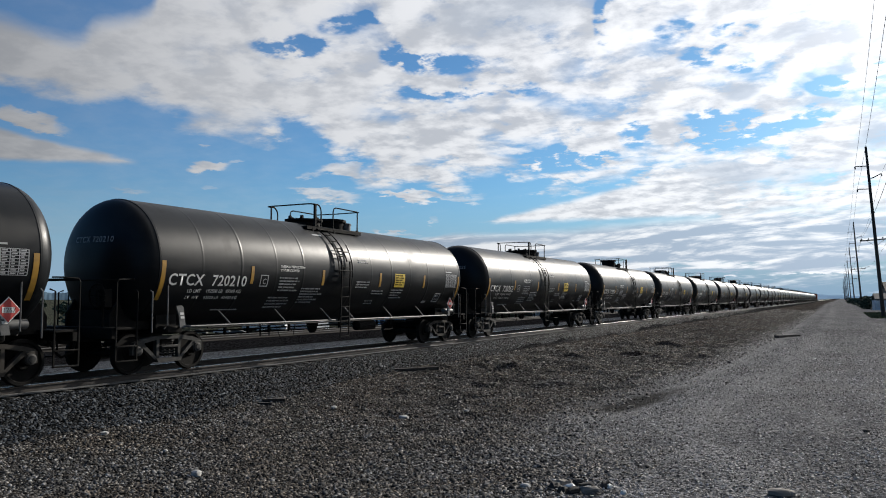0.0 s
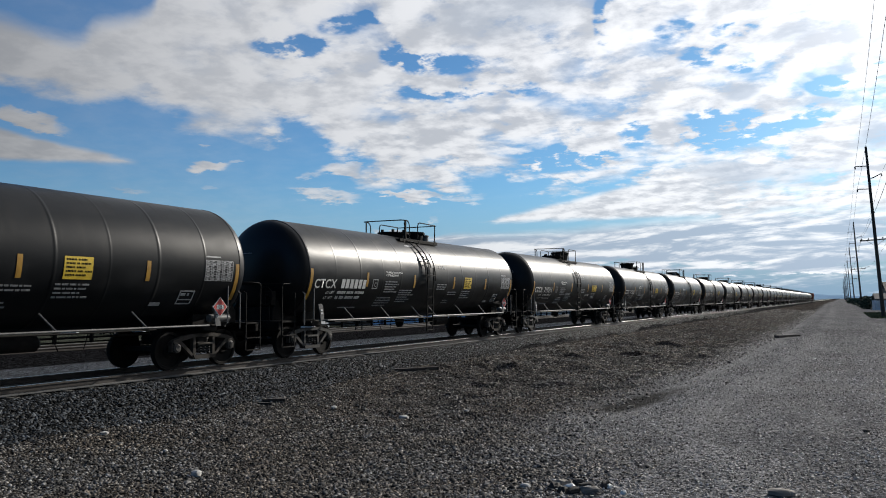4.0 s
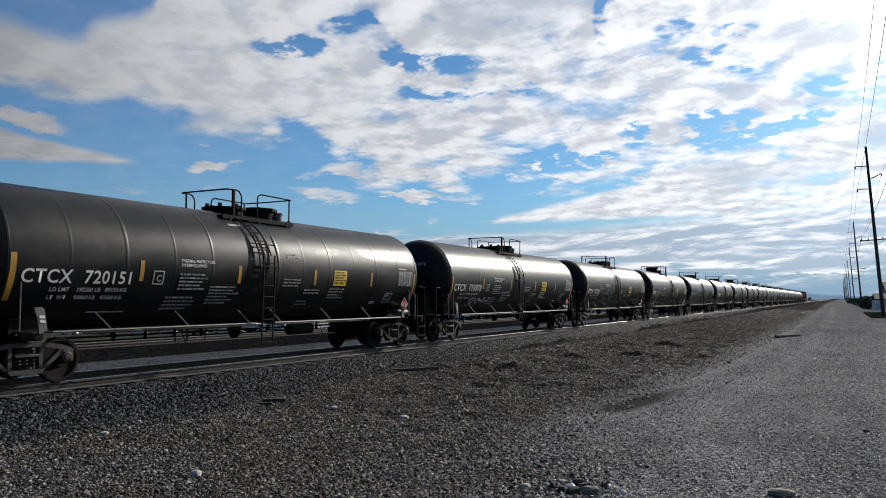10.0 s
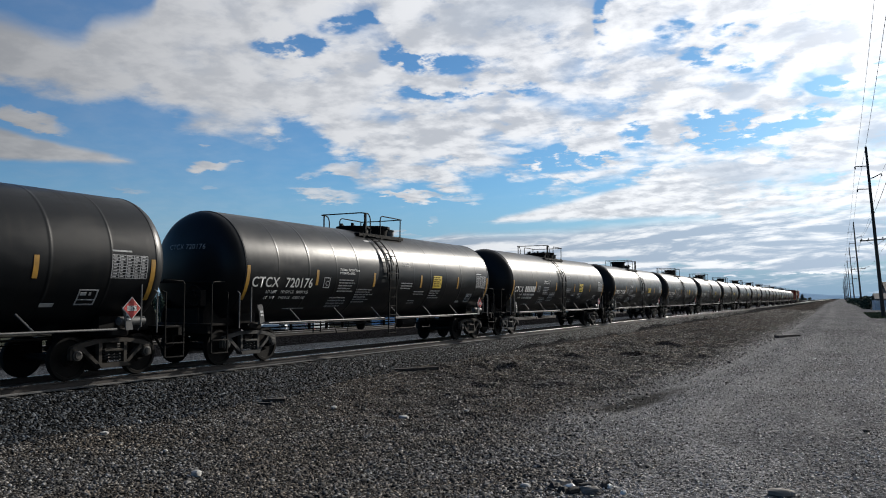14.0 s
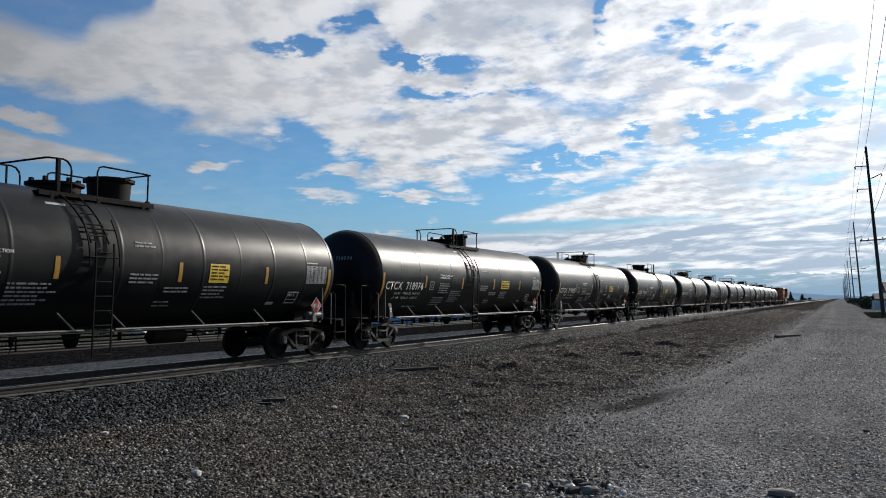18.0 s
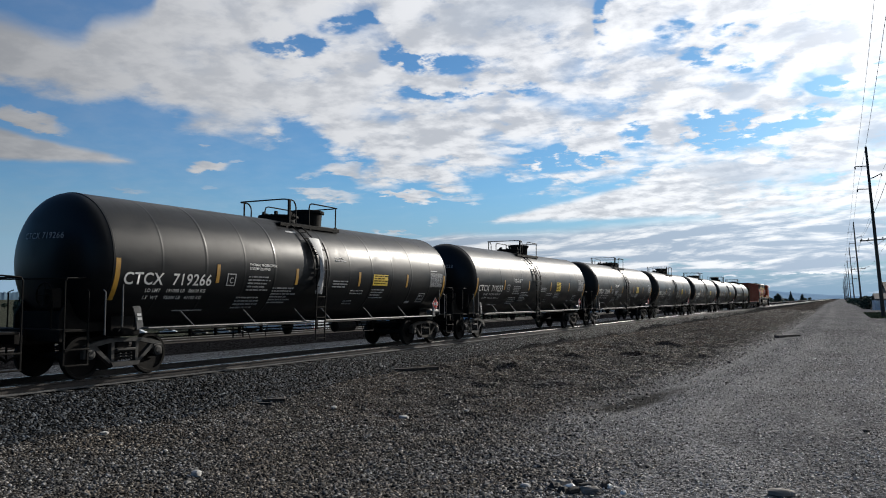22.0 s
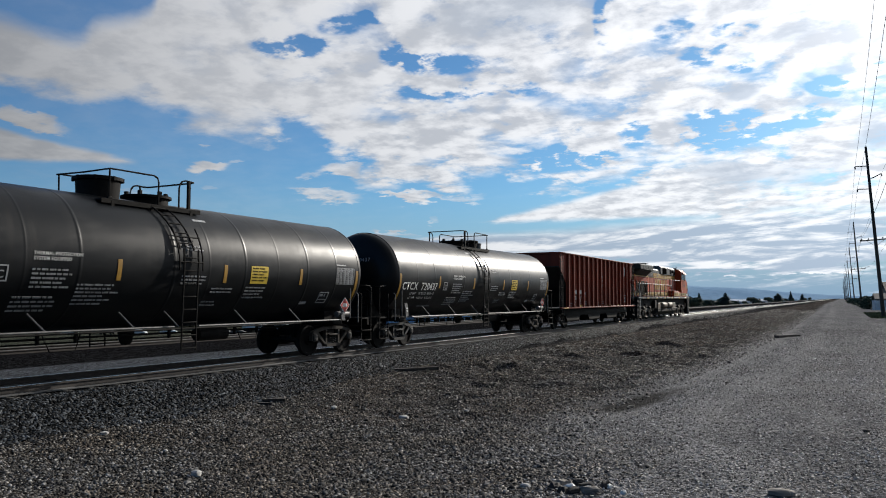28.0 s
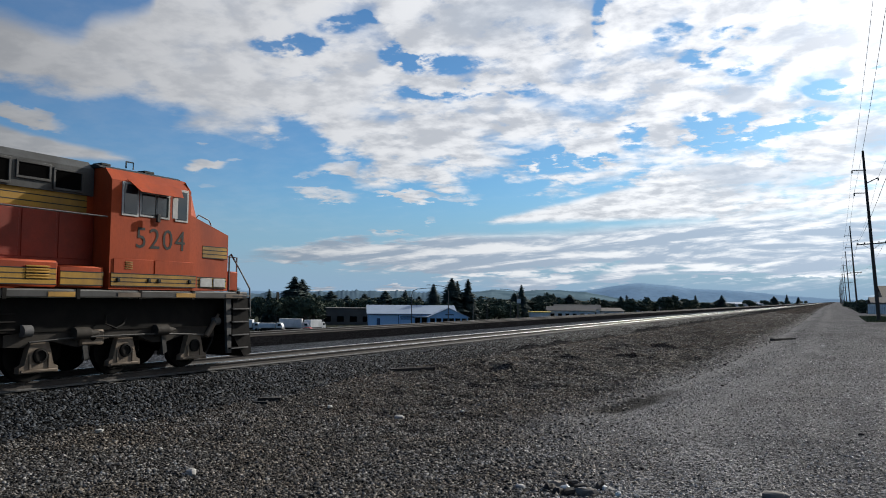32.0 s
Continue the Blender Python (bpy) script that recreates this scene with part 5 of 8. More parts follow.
    for word, y, z, size in (("808", -5.88, 1.62, 0.33), ("487", -4.91, 1.62, 0.33), ("LD LMT", -5.93, 1.47, 0.12), ("LT WT", -5.93, 1.29, 0.12)):
        part("car_number" if size > 0.3 else "load_limit_words", flat_words(lettering(word, size, 0.97), 1.414, y, z, WHITE), None, car)
    frame_box = Shape()
    for y, z, w, h in ((-3.68, 2.06, 0.30, 0.016), (-3.68, 1.80, 0.30, 0.016), (-3.83, 1.93, 0.016, 0.26), (-3.53, 1.93, 0.016, 0.26), (-3.68, 2.00, 0.16, 0.035), (-3.68, 1.92, 0.06, 0.07)):
        frame_box.box(1.412, y, z, 0.01, w, h, 0.001)
    part("stencil_box", frame_box, FADED, car)
    for i, word in enumerate(("BUFFER", "SERVICE", "ONLY")):
        part("notice", flat_words(lettering(word, 0.19, 0.95), 1.414, -0.36 + 0.12 * (i == 2), 3.0 - 0.26 * i, FADED), None, car, "faded white notice")
    ring = Shape().lathe([(0, 0.33), (0.008, 0.33), (0.008, 0.24), (0, 0.24)], 28, "x", (1.412, 5.62, 3.6))
    ring.box(1.412, 5.62, 3.6, 0.01, 0.44, 0.1, 0.001).box(1.412, 5.62, 3.6, 0.011, 0.1, 0.44, 0.001)
    part("data_plate", Shape().box(1.412, 5.75, 1.56, 0.014, 0.36, 0.26, 0.003), CLEAR, car, "pale framed data plate")
    part("data_plate", Shape().box(1.42, 5.75, 1.58, 0.012, 0.28, 0.17, 0.003), GREEN, car)
    part("round_emblem", ring, WHITE, car, "round white emblem with a cross")
    for y, z, ln in ((-6.6, 1.42, 0.34), (-4.62, 1.54, 0.4), (-3.66, 1.50, 0.5), (-0.85, 1.42, 0.4), (0.1, 1.5, 0.4), (5.75, 1.9, 0.3)):
        s, rng = Shape(), random.Random(int(100 * (y + 9)))
        for i in range(2):
            q = y - ln / 2
            while q < y + ln / 2 - 0.1 * rng.random():
                for _ in range(rng.randint(2, 6)):
                    s.box(1.412, q, z - 0.13 * i, 0.014, 0.024, 0.05, 0.001)
                    q += 0.04
                q += 0.04
        tagged(part("stencil_block", s, FADED, car), kind="stuff")
    return car


hopper = hopper_car()
train.append((hopper, HOPPER_Y))

# ---- locomotive ----
BIGSET = wheelset_mesh([(-0.07, 0.35), (-0.07, 0.535), (-0.045, 0.56), (0.04, 0.537), (0.07, 0.53), (0.07, 0.45), (0.03, 0.43), (0.02, 0.2), (0.08, 0.15), (0.08, 0.001)], 1.05)


def loco_truck(parent, y):
    t = part("truck", Shape().box(0, 0, 0.85, 1.9, 4.2, 0.3, 0.05), GRIME, parent, "three-axle locomotive truck", pose(0, y, 0))
    for side in (-1, 1):
        s = Shape()
        s.prism([(-2.75, 0.72), (-2.75, 0.95), (-1.9, 1.06), (1.9, 1.06), (2.75, 0.95), (2.75, 0.72), (2.35, 0.70), (2.2, 0.80), (1.8, 0.82), (1.2, 0.66), (0.8, 0.66), (0.4, 0.82), (-0.4, 0.82), (-0.8, 0.66), (-1.2, 0.66),
                 (-1.8, 0.82), (-2.2, 0.80), (-2.35, 0.70)], side * 0.98, side * 1.12)
        part("truck_frame", s, SOIL, t, "soiled cast side frame")
        for a in (-2.03, 0.0, 2.03):
            box = Shape().prism([(a - 0.42, 0.20), (a + 0.42, 0.20), (a + 0.41, 0.31), (a + 0.31, 0.36), (a + 0.25, 0.60), (a + 0.19, 0.80), (a - 0.19, 0.80), (a - 0.25, 0.60), (a - 0.31, 0.36), (a - 0.41, 0.31)], side * 1.02, side * 1.17)
            box.box(side * 1.17, a, 0.24, 0.06, 0.78, 0.05).box(side * 1.17, a - 0.2, 0.42, 0.05, 0.05, 0.28).box(side * 1.17, a + 0.2, 0.42, 0.05, 0.05, 0.28)
            pedestal = part("axle_box", box, TAN, t, "pale dusty axle box")
            part("bearing_cap", Shape().lathe([(0, 0.15), (0.05, 0.15), (0.06, 0.11), (0.03, 0.10), (0.03, 0.001)], 18, "x"), GRIME, pedestal, at=pose(side * 1.17, a, 0.53, 0, 0, 0 if side > 0 else 180))
            for q in (a - 0.42, a + 0.42):
                part("coil_spring", Shape().tube([(side * 1.04 + 0.07 * math.cos(k * 1.05), q + 0.07 * math.sin(k * 1.05), 0.80 + 0.011 * k) for k in range(26)], 0.016, 5), SOIL, t)
        for q in (-1.05, 1.05):
            part("brake_cylinder", Shape().lathe([(0, 0.001), (0.01, 0.13), (0.36, 0.13), (0.38, 0.09), (0.55, 0.05), (0.62, 0.03), (0.62, 0.001)], 14, "y", (side * 1.22, q - 0.3, 0.94)), SOIL, t)
            part("brake_hanger", Shape().prism([(q - 0.06, 0.90), (q + 0.06, 0.90), (q + 0.13, 0.42), (q + 0.02, 0.38)], side * 1.14, side * 1.18), STEEL, t)
            part("brake_shoe", Shape().prism([(q + 0.30, 0.34), (q + 0.40, 0.32), (q + 0.44, 0.66), (q + 0.36, 0.68)], side * 0.72, side * 0.82), SOIL, t)
        boss = part("frame_boss", Shape().box(side * 1.13, -0.85, 0.84, 0.14, 0.58, 0.32, 0.03), TAN, t, "pale dusty cast boss")
        part("bolt_hole", Shape().lathe([(0, 0.001), (0, 0.07), (0.012, 0.07), (0.012, 0.001)], 14, "x", (side * 1.197 - (0.0 if side > 0 else 0.012), -0.85, 0.84)), VOID, boss)
        part("cylinder_cap", Shape().lathe([(-0.1, 0.001), (-0.09, 0.12), (0.1, 0.12), (0.11, 0.001)], 14, "y", (side * 1.18, -2.35, 1.02)), FOOT, t)
        part("cylinder_cap", Shape().lathe([(-0.1, 0.001), (-0.09, 0.10), (0.1, 0.10), (0.11, 0.001)], 14, "y", (side * 1.2, 2.7, 1.10)), FOOT, t)
        part("shock_absorber", Shape().tube([(side * 1.2, 2.4, 0.74), (side * 1.22, 2.62, 1.05), (side * 1.22, 2.78, 1.28)], [0.07, 0.07, 0.03], 10), TAN, t)
        part("brake_rod", Shape().tube([(side * 1.22, -2.3, 0.80), (side * 1.24, -1.2, 0.86), (side * 1.24, 0.9, 0.86), (side * 1.22, 2.3, 0.78)], 0.022, 6), STEEL, t)
        part("sand_pipe", Shape().tube([(side * 1.0, 2.9, 1.3), (side * 0.95, 2.85, 0.6), (side * 0.8, 2.72, 0.16)], 0.022, 6), STEEL, t)
        part("sand_pipe", Shape().tube([(side * 1.0, -2.9, 1.3), (side * 0.95, -2.85, 0.6), (side * 0.8, -2.72, 0.16)], 0.022, 6), STEEL, t)
        part("air_hose", Shape().tube([(side * 1.15, -0.5, 1.3), (side * 1.25, -0.6, 1.12), (side * 1.28, -0.35, 1.02), (side * 1.2, -0.1, 1.1), (side * 1.1, 0.1, 1.3)], 0.022, 6), GRIME, t)
    for a in (-2.03, 0.0, 2.03):
        part("traction_motor", Shape().box(0, a + 0.55, 0.66, 1.15, 0.85, 0.66, 0.1), GRIME, t)
        part("wheelset", BIGSET, None, t, at=pose(0, a, 0.537))
    return t


def striped(parent, name, x, y0, y1, z0, z1, lines=2):
    """A yellow band with thin dark lines."""
    band = part(name, Shape().box(x, (y0 + y1) / 2, (z0 + z1) / 2, 0.02, y1 - y0, z1 - z0, 0.004), CREAM, parent, "soiled yellow band with dark lines")
    for k in range(lines + 2):
        z = z0 + (z1 - z0) * k / (lines + 1)
        part("pinstripe", Shape().box(x + 0.003, (y0 + y1) / 2, z, 0.02, y1 - y0, 0.022, 0.002), GREEN, band)
    return band


def plate(parent, name, mat, x, y0, y1, z0, z1, thick=0.03, label=""):
    return part(name, Shape().box(x, (y0 + y1) / 2, (z0 + z1) / 2, thick, y1 - y0, z1 - z0, 0.006), mat, parent, label)


def locomotive():
    eng = thing("locomotive", "orange, yellow and dark green diesel freight locomotive, faded and sooty", "locomotive", at=pose(0, LOCO_Y, 0))
    deck = 1.86
    # underframe, tanks and gear below it
    part("underframe", Shape().box(0, 0, 1.32, 2.3, 20.4, 0.68), GRIME, eng, "grimy black underframe")
    sill = part("side_sill", Shape().box(0, -0.45, 1.76, 3.0, 21.6, 0.17, 0.03), GREY, eng, "grey frame edge")
    for k in range(14):
        part("sill_post", Shape().box(1.495, -8.6 + 1.55 * k, 1.75, 0.03, 0.09, 0.21, 0.004), GRIME, sill)
    for k in range(13):
        y = -9.9 + 1.62 * k
        plate(sill, "sill_reflector", AMBER if k % 2 else TAN, 1.506, y, y + 0.6, 1.69, 1.79, 0.012)
    tank = part("fuel_tank", Shape().loft([[(sx * 1.46, y, z) for sx, z in ((-1, 0.80), (1, 0.80), (1, 0.62), (0.72, 0.30), (-0.72, 0.30), (-1, 0.62))] for y in (-4.2, 3.3)]), SOIL, eng, "soiled fuel tank with a bevelled foot")
    part("tank_core", Shape().box(0, -0.5, 1.05, 1.9, 7.4, 0.5, 0.02), GRIME, tank)
    part("tank_shelf", Shape().box(1.30, -0.5, 0.81, 0.36, 7.4, 0.03, 0.004), STEEL, tank)
    part("tank_end_box", Shape().box(1.22, -3.72, 1.05, 0.5, 0.95, 0.55, 0.03), TAN, tank, "dusty steel end box")
    for y in (-2.9, 0.3, 1.4):
        part("fuel_cap", Shape().lathe([(0, 0.05), (0.08, 0.05), (0.09, 0.03), (0.10, 0.001)], 10, "x", (1.46, y, 0.70)), STEEL, tank)
    for y, r, h in ((-1.95, 0.27, 0.92), (0.6, 0.25, 0.95)):
        part("air_reservoir", Shape().lathe([(-h, 0.001), (-h + 0.02, r * 0.6), (-h + 0.12, r), (-h + 0.3, r), (-h + 0.31, r + 0.012), (-h + 0.36, r + 0.012), (-h + 0.37, r), (h - 0.37, r), (h - 0.36, r + 0.012), (h - 0.31, r + 0.012), (h - 0.3, r), (h - 0.12, r), (h - 0.02, r * 0.6), (h, 0.001)], 22, "y", (1.38, y, 1.12)), TAN, eng, "dusty round air reservoir")
    part("equipment_box", Shape().box(1.24, 2.5, 1.06, 0.46, 1.55, 0.54, 0.03), TAN, eng, "dusty steel box")
    part("equipment_box", Shape().box(1.20, -4.75, 1.22, 0.4, 0.8, 0.62, 0.03), GRIME, eng)
    for z in (1.05, 1.2, 1.35):
        part("pipe", Shape().tube([(1.25, -5.0, z), (1.25, 4.2, z)], 0.025, 6), GRIME, eng)
    loco_truck(eng, -7.47), loco_truck(eng, 6.82)
    # long hood
    part("hood", Shape().box(0, -2.0, 2.87, 1.84, 16.2, 2.03, 0.04), ORANGE, eng, "orange hood")
    striped(eng, "upper_band", 0.925, -10.1, 5.9, 3.45, 3.87)
    for q, z in ((2.6, 3.66),):
        part("brace", Shape().prism([(q, 4.42), (q + 0.06, 4.42), (q + 0.75, 3.9), (q + 0.69, 3.9)], 0.985, 1.01), GREY, eng)
    striped(eng, "lower_band", 0.925, -10.1, 4.0, 1.93, 2.25)
    doors = [(-5.75, 0.62), (-5.08, 0.62), (-4.41, 0.95), (-3.40, 0.62), (-2.73, 0.62), (-2.06, 0.62), (-1.39, 0.62), (-0.72, 0.62), (-0.05, 0.62), (0.62, 0.62), (1.29, 0.62), (1.96, 0.75), (2.76, 0.75)]
    for y, w in doors:
        d = plate(eng, "hood_door", ORANGE, 0.945, y, y + w, 2.27, 3.43, 0.03)
        part("latch", Shape().box(0.968, y + 0.06, 2.85, 0.02, 0.03, 0.14, 0.004), GREY, d)
        plate(d, "door_band", CREAM, 0.945, y, y + w, 3.47, 3.84, 0.026)
        plate(d, "door_band", CREAM, 0.945, y, y + w, 1.96, 2.23, 0.026)
        for z in (2.07, 2.16, 3.58, 3.70):
            plate(d, "pinstripe", GREEN, 0.95, y, y + w, z - 0.011, z + 0.011, 0.022)
    # louvred doors of the engine room, tall and short openings by turns
    for y0, y1, tall in ((-9.68, -9.35, 1), (-9.22, -8.90, 0), (-8.77, -8.50, 1), (-8.31, -8.07, 0), (-7.98, -7.74, 1), (-7.59, -7.37, 1), (-7.21, -6.90, 1), (-6.76, -6.44, 0), (-6.31, -5.85, 1)):
        z0, z1 = (2.0, 3.07) if tall else (2.14, 2.93)
        d = plate(eng, "louvre_door", ORANGE, 0.938, y0 - 0.055, y1 + 0.055, 1.93, 3.24, 0.03, "orange door with a dark louvred opening")
        plate(d, "door_band", CREAM, 0.942, y0 - 0.05, y1 + 0.05, 1.94, 2.22, 0.026)
        g = plate(d, "grille", VOID, 0.950, y0, y1, z0, z1, 0.03, "dark louvred opening")
        for q0, q1, r0, r1 in ((y0 - 0.03, y1 + 0.03, z1, z1 + 0.03), (y0 - 0.03, y1 + 0.03, z0 - 0.03, z0), (y0 - 0.03, y0, z0, z1), (y1, y1 + 0.03, z0, z1)):
            plate(g, "grille_frame", TAN, 0.962, q0, q1, r0, r1, 0.03)
        part("latch", Shape().box(0.965, (y0 + y1) / 2, z1 + 0.12 if not tall else z0 - 0.05, 0.03, 0.05, 0.05, 0.008), GREEN, d)
        if not tall:
            part("latch", Shape().box(0.965, (y0 + y1) / 2, 2.03, 0.03, 0.08, 0.09, 0.01), GREEN, d)
    # company lettering as plain soiled yellow blocks with dark rims
    for y0, y1 in ((-2.88, -1.70), (-1.60, -0.14), (0.0, 0.72), (0.84, 1.88)):
        rim = plate(eng, "letter_rim", SOIL, 0.966, y0, y1, 2.42, 3.40, 0.006)
        w3 = (y1 - y0 - 0.08) / 3
        plate(rim, "letter_block", CREAM, 0.970, y0 + 0.04, y0 + 0.04 + w3, 2.46, 3.36, 0.008, "large soiled yellow letter as plain blocks")
        plate(rim, "letter_block", CREAM, 0.970, y1 - 0.04 - 0.8 * w3, y1 - 0.04, 2.46, 3.36, 0.008)
        plate(rim, "letter_field", ORANGE, 0.9695, y0 + 0.07 + w3, y1 - 0.07 - 0.8 * w3, 2.46, 3.36, 0.008)
    roof = part("hood_roof", Shape().loft([[(sx, y, z) for sx, z in ((-0.94, 3.88), (0.94, 3.88), (0.94, 4.12), (0.80, 4.25), (-0.80, 4.25), (-0.94, 4.12))] for y in (-5.95, -0.7)]), HOUSE, eng, "weathered grey hood top")
    part("soot_panel", Shape().box(0.955, -4.6, 3.76, 0.035, 1.8, 0.52, 0.008), SOIL, roof, "sooty side panel below the exhaust")
    for k in range(4):
        part("panel_rib", Shape().box(0.975, -4.45, 3.58 + 0.12 * k, 0.02, 1.4, 0.025, 0.004), HOUSE, roof)
    for y in (-3.6, -2.0):
        part("roof_seam", Shape().box(0.945, y, 4.0, 0.014, 0.03, 0.22, 0.003), GRIME, roof)
    # radiator housing with wide wings and cut rear corners
    def wing(h, foot):
        return ((-0.62 * h, foot), (0.62 * h, foot), (h, 4.02), (h, 4.33), (h - 0.12, 4.40), (0.12 - h, 4.40), (-h, 4.33), (-h, 4.02))
    rad = part("radiator", Shape().loft([[(sx, y, z) for sx, z in wing(h, foot)] for y, h, foot in ((-10.85, 0.80, 3.84), (-10.42, 1.48, 3.70), (-9.8, 1.48, 3.52), (-5.98, 1.48, 3.52))]), GREEN, eng, "dark overhanging radiator housing with cut rear corners")
    for k in range(5):
        y = -10.35 + 0.87 * k
        plate(rad, "radiator_panel", GREEN, 1.488, y, y + 0.82, 4.05, 4.30, 0.02)
    part("lower_lip", Shape().box(1.47, -8.2, 4.0, 0.05, 4.4, 0.035, 0.006), HOUSE, rad)
    part("grab_iron", Shape().tube([(0.2, -10.78, 4.38), (0.2, -10.82, 4.50), (-0.3, -10.82, 4.53), (-0.35, -10.78, 4.38)], 0.016, 6), GREEN, rad)
    # The end's dark red also stands in for shade below the radiator housing.
    tail = part("rear_hood", Shape().box(0, -10.02, 2.72, 1.76, 0.32, 1.72, 0.05), CABINET, eng, "sooty red hood end, darkened as under its overhang")
    plate(tail, "corner_band", CREAM, 0.892, -10.16, -9.9, 1.96, 2.23, 0.02)
    for z0, z1 in ((1.94, 2.22), (3.22, 3.56)):
        part("end_band", Shape().box(0, -10.188, (z0 + z1) / 2, 1.7, 0.02, z1 - z0, 0.004), CREAM, tail, "soiled yellow band")
        for k in range(4):
            part("pinstripe", Shape().box(0, -10.192, z0 + (z1 - z0) * k / 3, 1.7, 0.02, 0.025, 0.003), GREEN, tail)
    part("end_number", Shape().box(-0.42, -10.186, 2.98, 0.13, 0.014, 0.24, 0.002).box(-0.2, -10.186, 2.98, 0.13, 0.014, 0.24, 0.002).box(0.02, -10.186, 2.98, 0.13, 0.014, 0.24, 0.002).box(0.24, -10.186, 2.98, 0.13, 0.014, 0.24, 0.002), GRIME, tail)
    part("end_seam", Shape().box(0.05, -10.19, 2.75, 0.03, 0.016, 0.95, 0.003), TAN, tail)
    for z in (3.80, 3.98):
        part("rear_lamp", Shape().lathe([(-0.05, 0.001), (-0.05, 0.085), (0.1, 0.085), (0.12, 0.06)], 14, "y", (-0.45, -10.85, z + 0.16)), GRIME, rad)
    stack = part("exhaust_stack", Shape().box(0.15, -4.18, 4.42, 0.7, 0.6, 0.40, 0.04), CLEAR, eng, "pale exhaust stack")
    part("stack_cap", Shape().box(0.15, -4.22, 4.655, 0.86, 0.8, 0.05, 0.01), GREEN, stack)
    part("stack_hole", Shape().box(0.506, -4.12, 4.50, 0.012, 0.1, 0.1, 0.004), VOID, stack)
    horn = Shape().box(0.3, -2.6, 4.29, 0.5, 0.25, 0.10)
    for dx, dy, dz in ((0.0, -0.55, 0.02), (0.22, -0.2, 0.06), (0.36, 0.0, 0.02), (0.12, 0.2, 0.07)):
        horn.tube([(0.2 + dx, -2.45 + dy, 4.38 + dz), (0.2 + dx, -2.6 + dy, 4.38 + dz), (0.2 + dx, -2.78 + dy, 4.38 + dz)], [0.05, 0.07, 0.115], 12)
    part("horn", horn, GRIME, eng, "cluster of dark air horns")
    # blower housings behind the cab
    part("blower_housing", Shape().loft([[(sx, y, z) for sx, z in ((-1.02, 3.84), (1.02, 3.84), (1.02, 4.42), (0.82, 4.58), (-0.82, 4.58), (-1.02, 4.42))] for y in (-0.75, 2.3)]), HOUSE, eng, "weathered grey housing with a large vent")
    part("blower_housing", Shape().loft([[(sx, y, z) for sx, z in ((-0.98, 3.84), (0.98, 3.84), (0.98, 4.42), (0.78, 4.60), (-0.78, 4.60), (-0.98, 4.42))] for y in (2.3, 6.02)]), HOUSE, eng, "weathered grey housing")
    part("brace", Shape().prism([(2.32, 3.88), (3.4, 3.88), (2.36, 4.5)], 0.985, 1.02), GREY, eng)
    for y0, y1, z0, z1 in ((0.0, 1.62, 3.90, 4.40), (3.45, 4.1, 3.92, 4.34), (4.3, 4.95, 4.06, 4.32), (5.1, 5.7, 3.92, 4.28)):
        x = 1.025 if y1 < 2 else 0.985
        v = plate(eng, "vent", VOID, x, y0, y1, z0, z1, 0.02, "dark vent")
        for q0, q1, r0, r1 in ((y0 - 0.05, y1 + 0.05, z1, z1 + 0.05), (y0 - 0.05, y1 + 0.05, z0 - 0.05, z0), (y0 - 0.05, y0, z0, z1), (y1, y1 + 0.05, z0, z1)):
            plate(v, "vent_frame", GREY, x + 0.012, q0, q1, r0, r1, 0.03)
    # cabinets beside the walkway
    part("tall_cabinet", Shape().box(0.76, 4.70, 2.90, 0.5, 2.7, 1.15, 0.03), CABINET, eng, "red-orange cabinet with doors")
    for y in (3.6, 4.4, 5.2):
        plate(eng, "cabinet_door", CABINET, 1.015, y, y + 0.74, 2.48, 3.42, 0.02)
    part("low_cabinet", Shape().box(1.15, 3.75, 2.14, 0.66, 2.3, 0.52, 0.04), ORANGE, eng, "orange low cabinet with louvres")
    striped(eng, "cabinet_band", 1.485, 2.65, 4.85, 1.93, 2.24)
    for y in (3.1, 4.2):
        for k in range(5):
            plate(eng, "louvre", CREAM, 1.50, y, y + 0.5, 2.04 + 0.055 * k, 2.07 + 0.055 * k, 0.03)
    part("step_box", Shape().box(1.15, 5.45, 2.10, 0.62, 1.05, 0.44, 0.03), ORANGE, eng)
    striped(eng, "cabinet_band", 1.465, 4.95, 5.95, 1.93, 2.2, 1)
    # cab and nose
    ring = [(-1.5, deck), (1.5, deck), (1.5, 4.20), (1.28, 4.46), (-1.28, 4.46), (-1.5, 4.20)]
    part("cab", Shape().loft([[(x, y, z) for x, z in ring] for y in (6.06, 8.30)]), ORANGE, eng, "orange cab")
    part("cab_roof", Shape().loft([[(x, y, z) for x, z in ((-1.22, 4.46), (1.22, 4.46), (1.05, 4.54), (-1.05, 4.54))] for y in (6.0, 8.30)]), GREEN, eng, "sooty dark roof")
    part("roof_aerial", Shape().box(0.6, 6.5, 4.63, 0.3, 0.25, 0.06).box(0.6, 7.7, 4.63, 0.3, 0.3, 0.06).tube([(0.9, 6.9, 4.6), (0.9, 6.9, 4.75), (0.9, 7.1, 4.75), (0.9, 7.1, 4.6)], 0.02, 6), GREEN, eng)
    nose = [[(x, 8.28, z) for x, z in ((-1.5, deck), (1.5, deck), (1.5, 3.66), (1.32, 3.74), (-1.32, 3.74), (-1.5, 3.66))],
            [(x, 9.62, z) for x, z in ((-1.46, deck), (1.46, deck), (1.46, 3.26), (1.28, 3.33), (-1.28, 3.33), (-1.46, 3.26))],
            [(x, 9.70, z) for x, z in ((-1.38, deck), (1.38, deck), (1.38, 3.20), (1.22, 3.27), (-1.22, 3.27), (-1.38, 3.20))]]
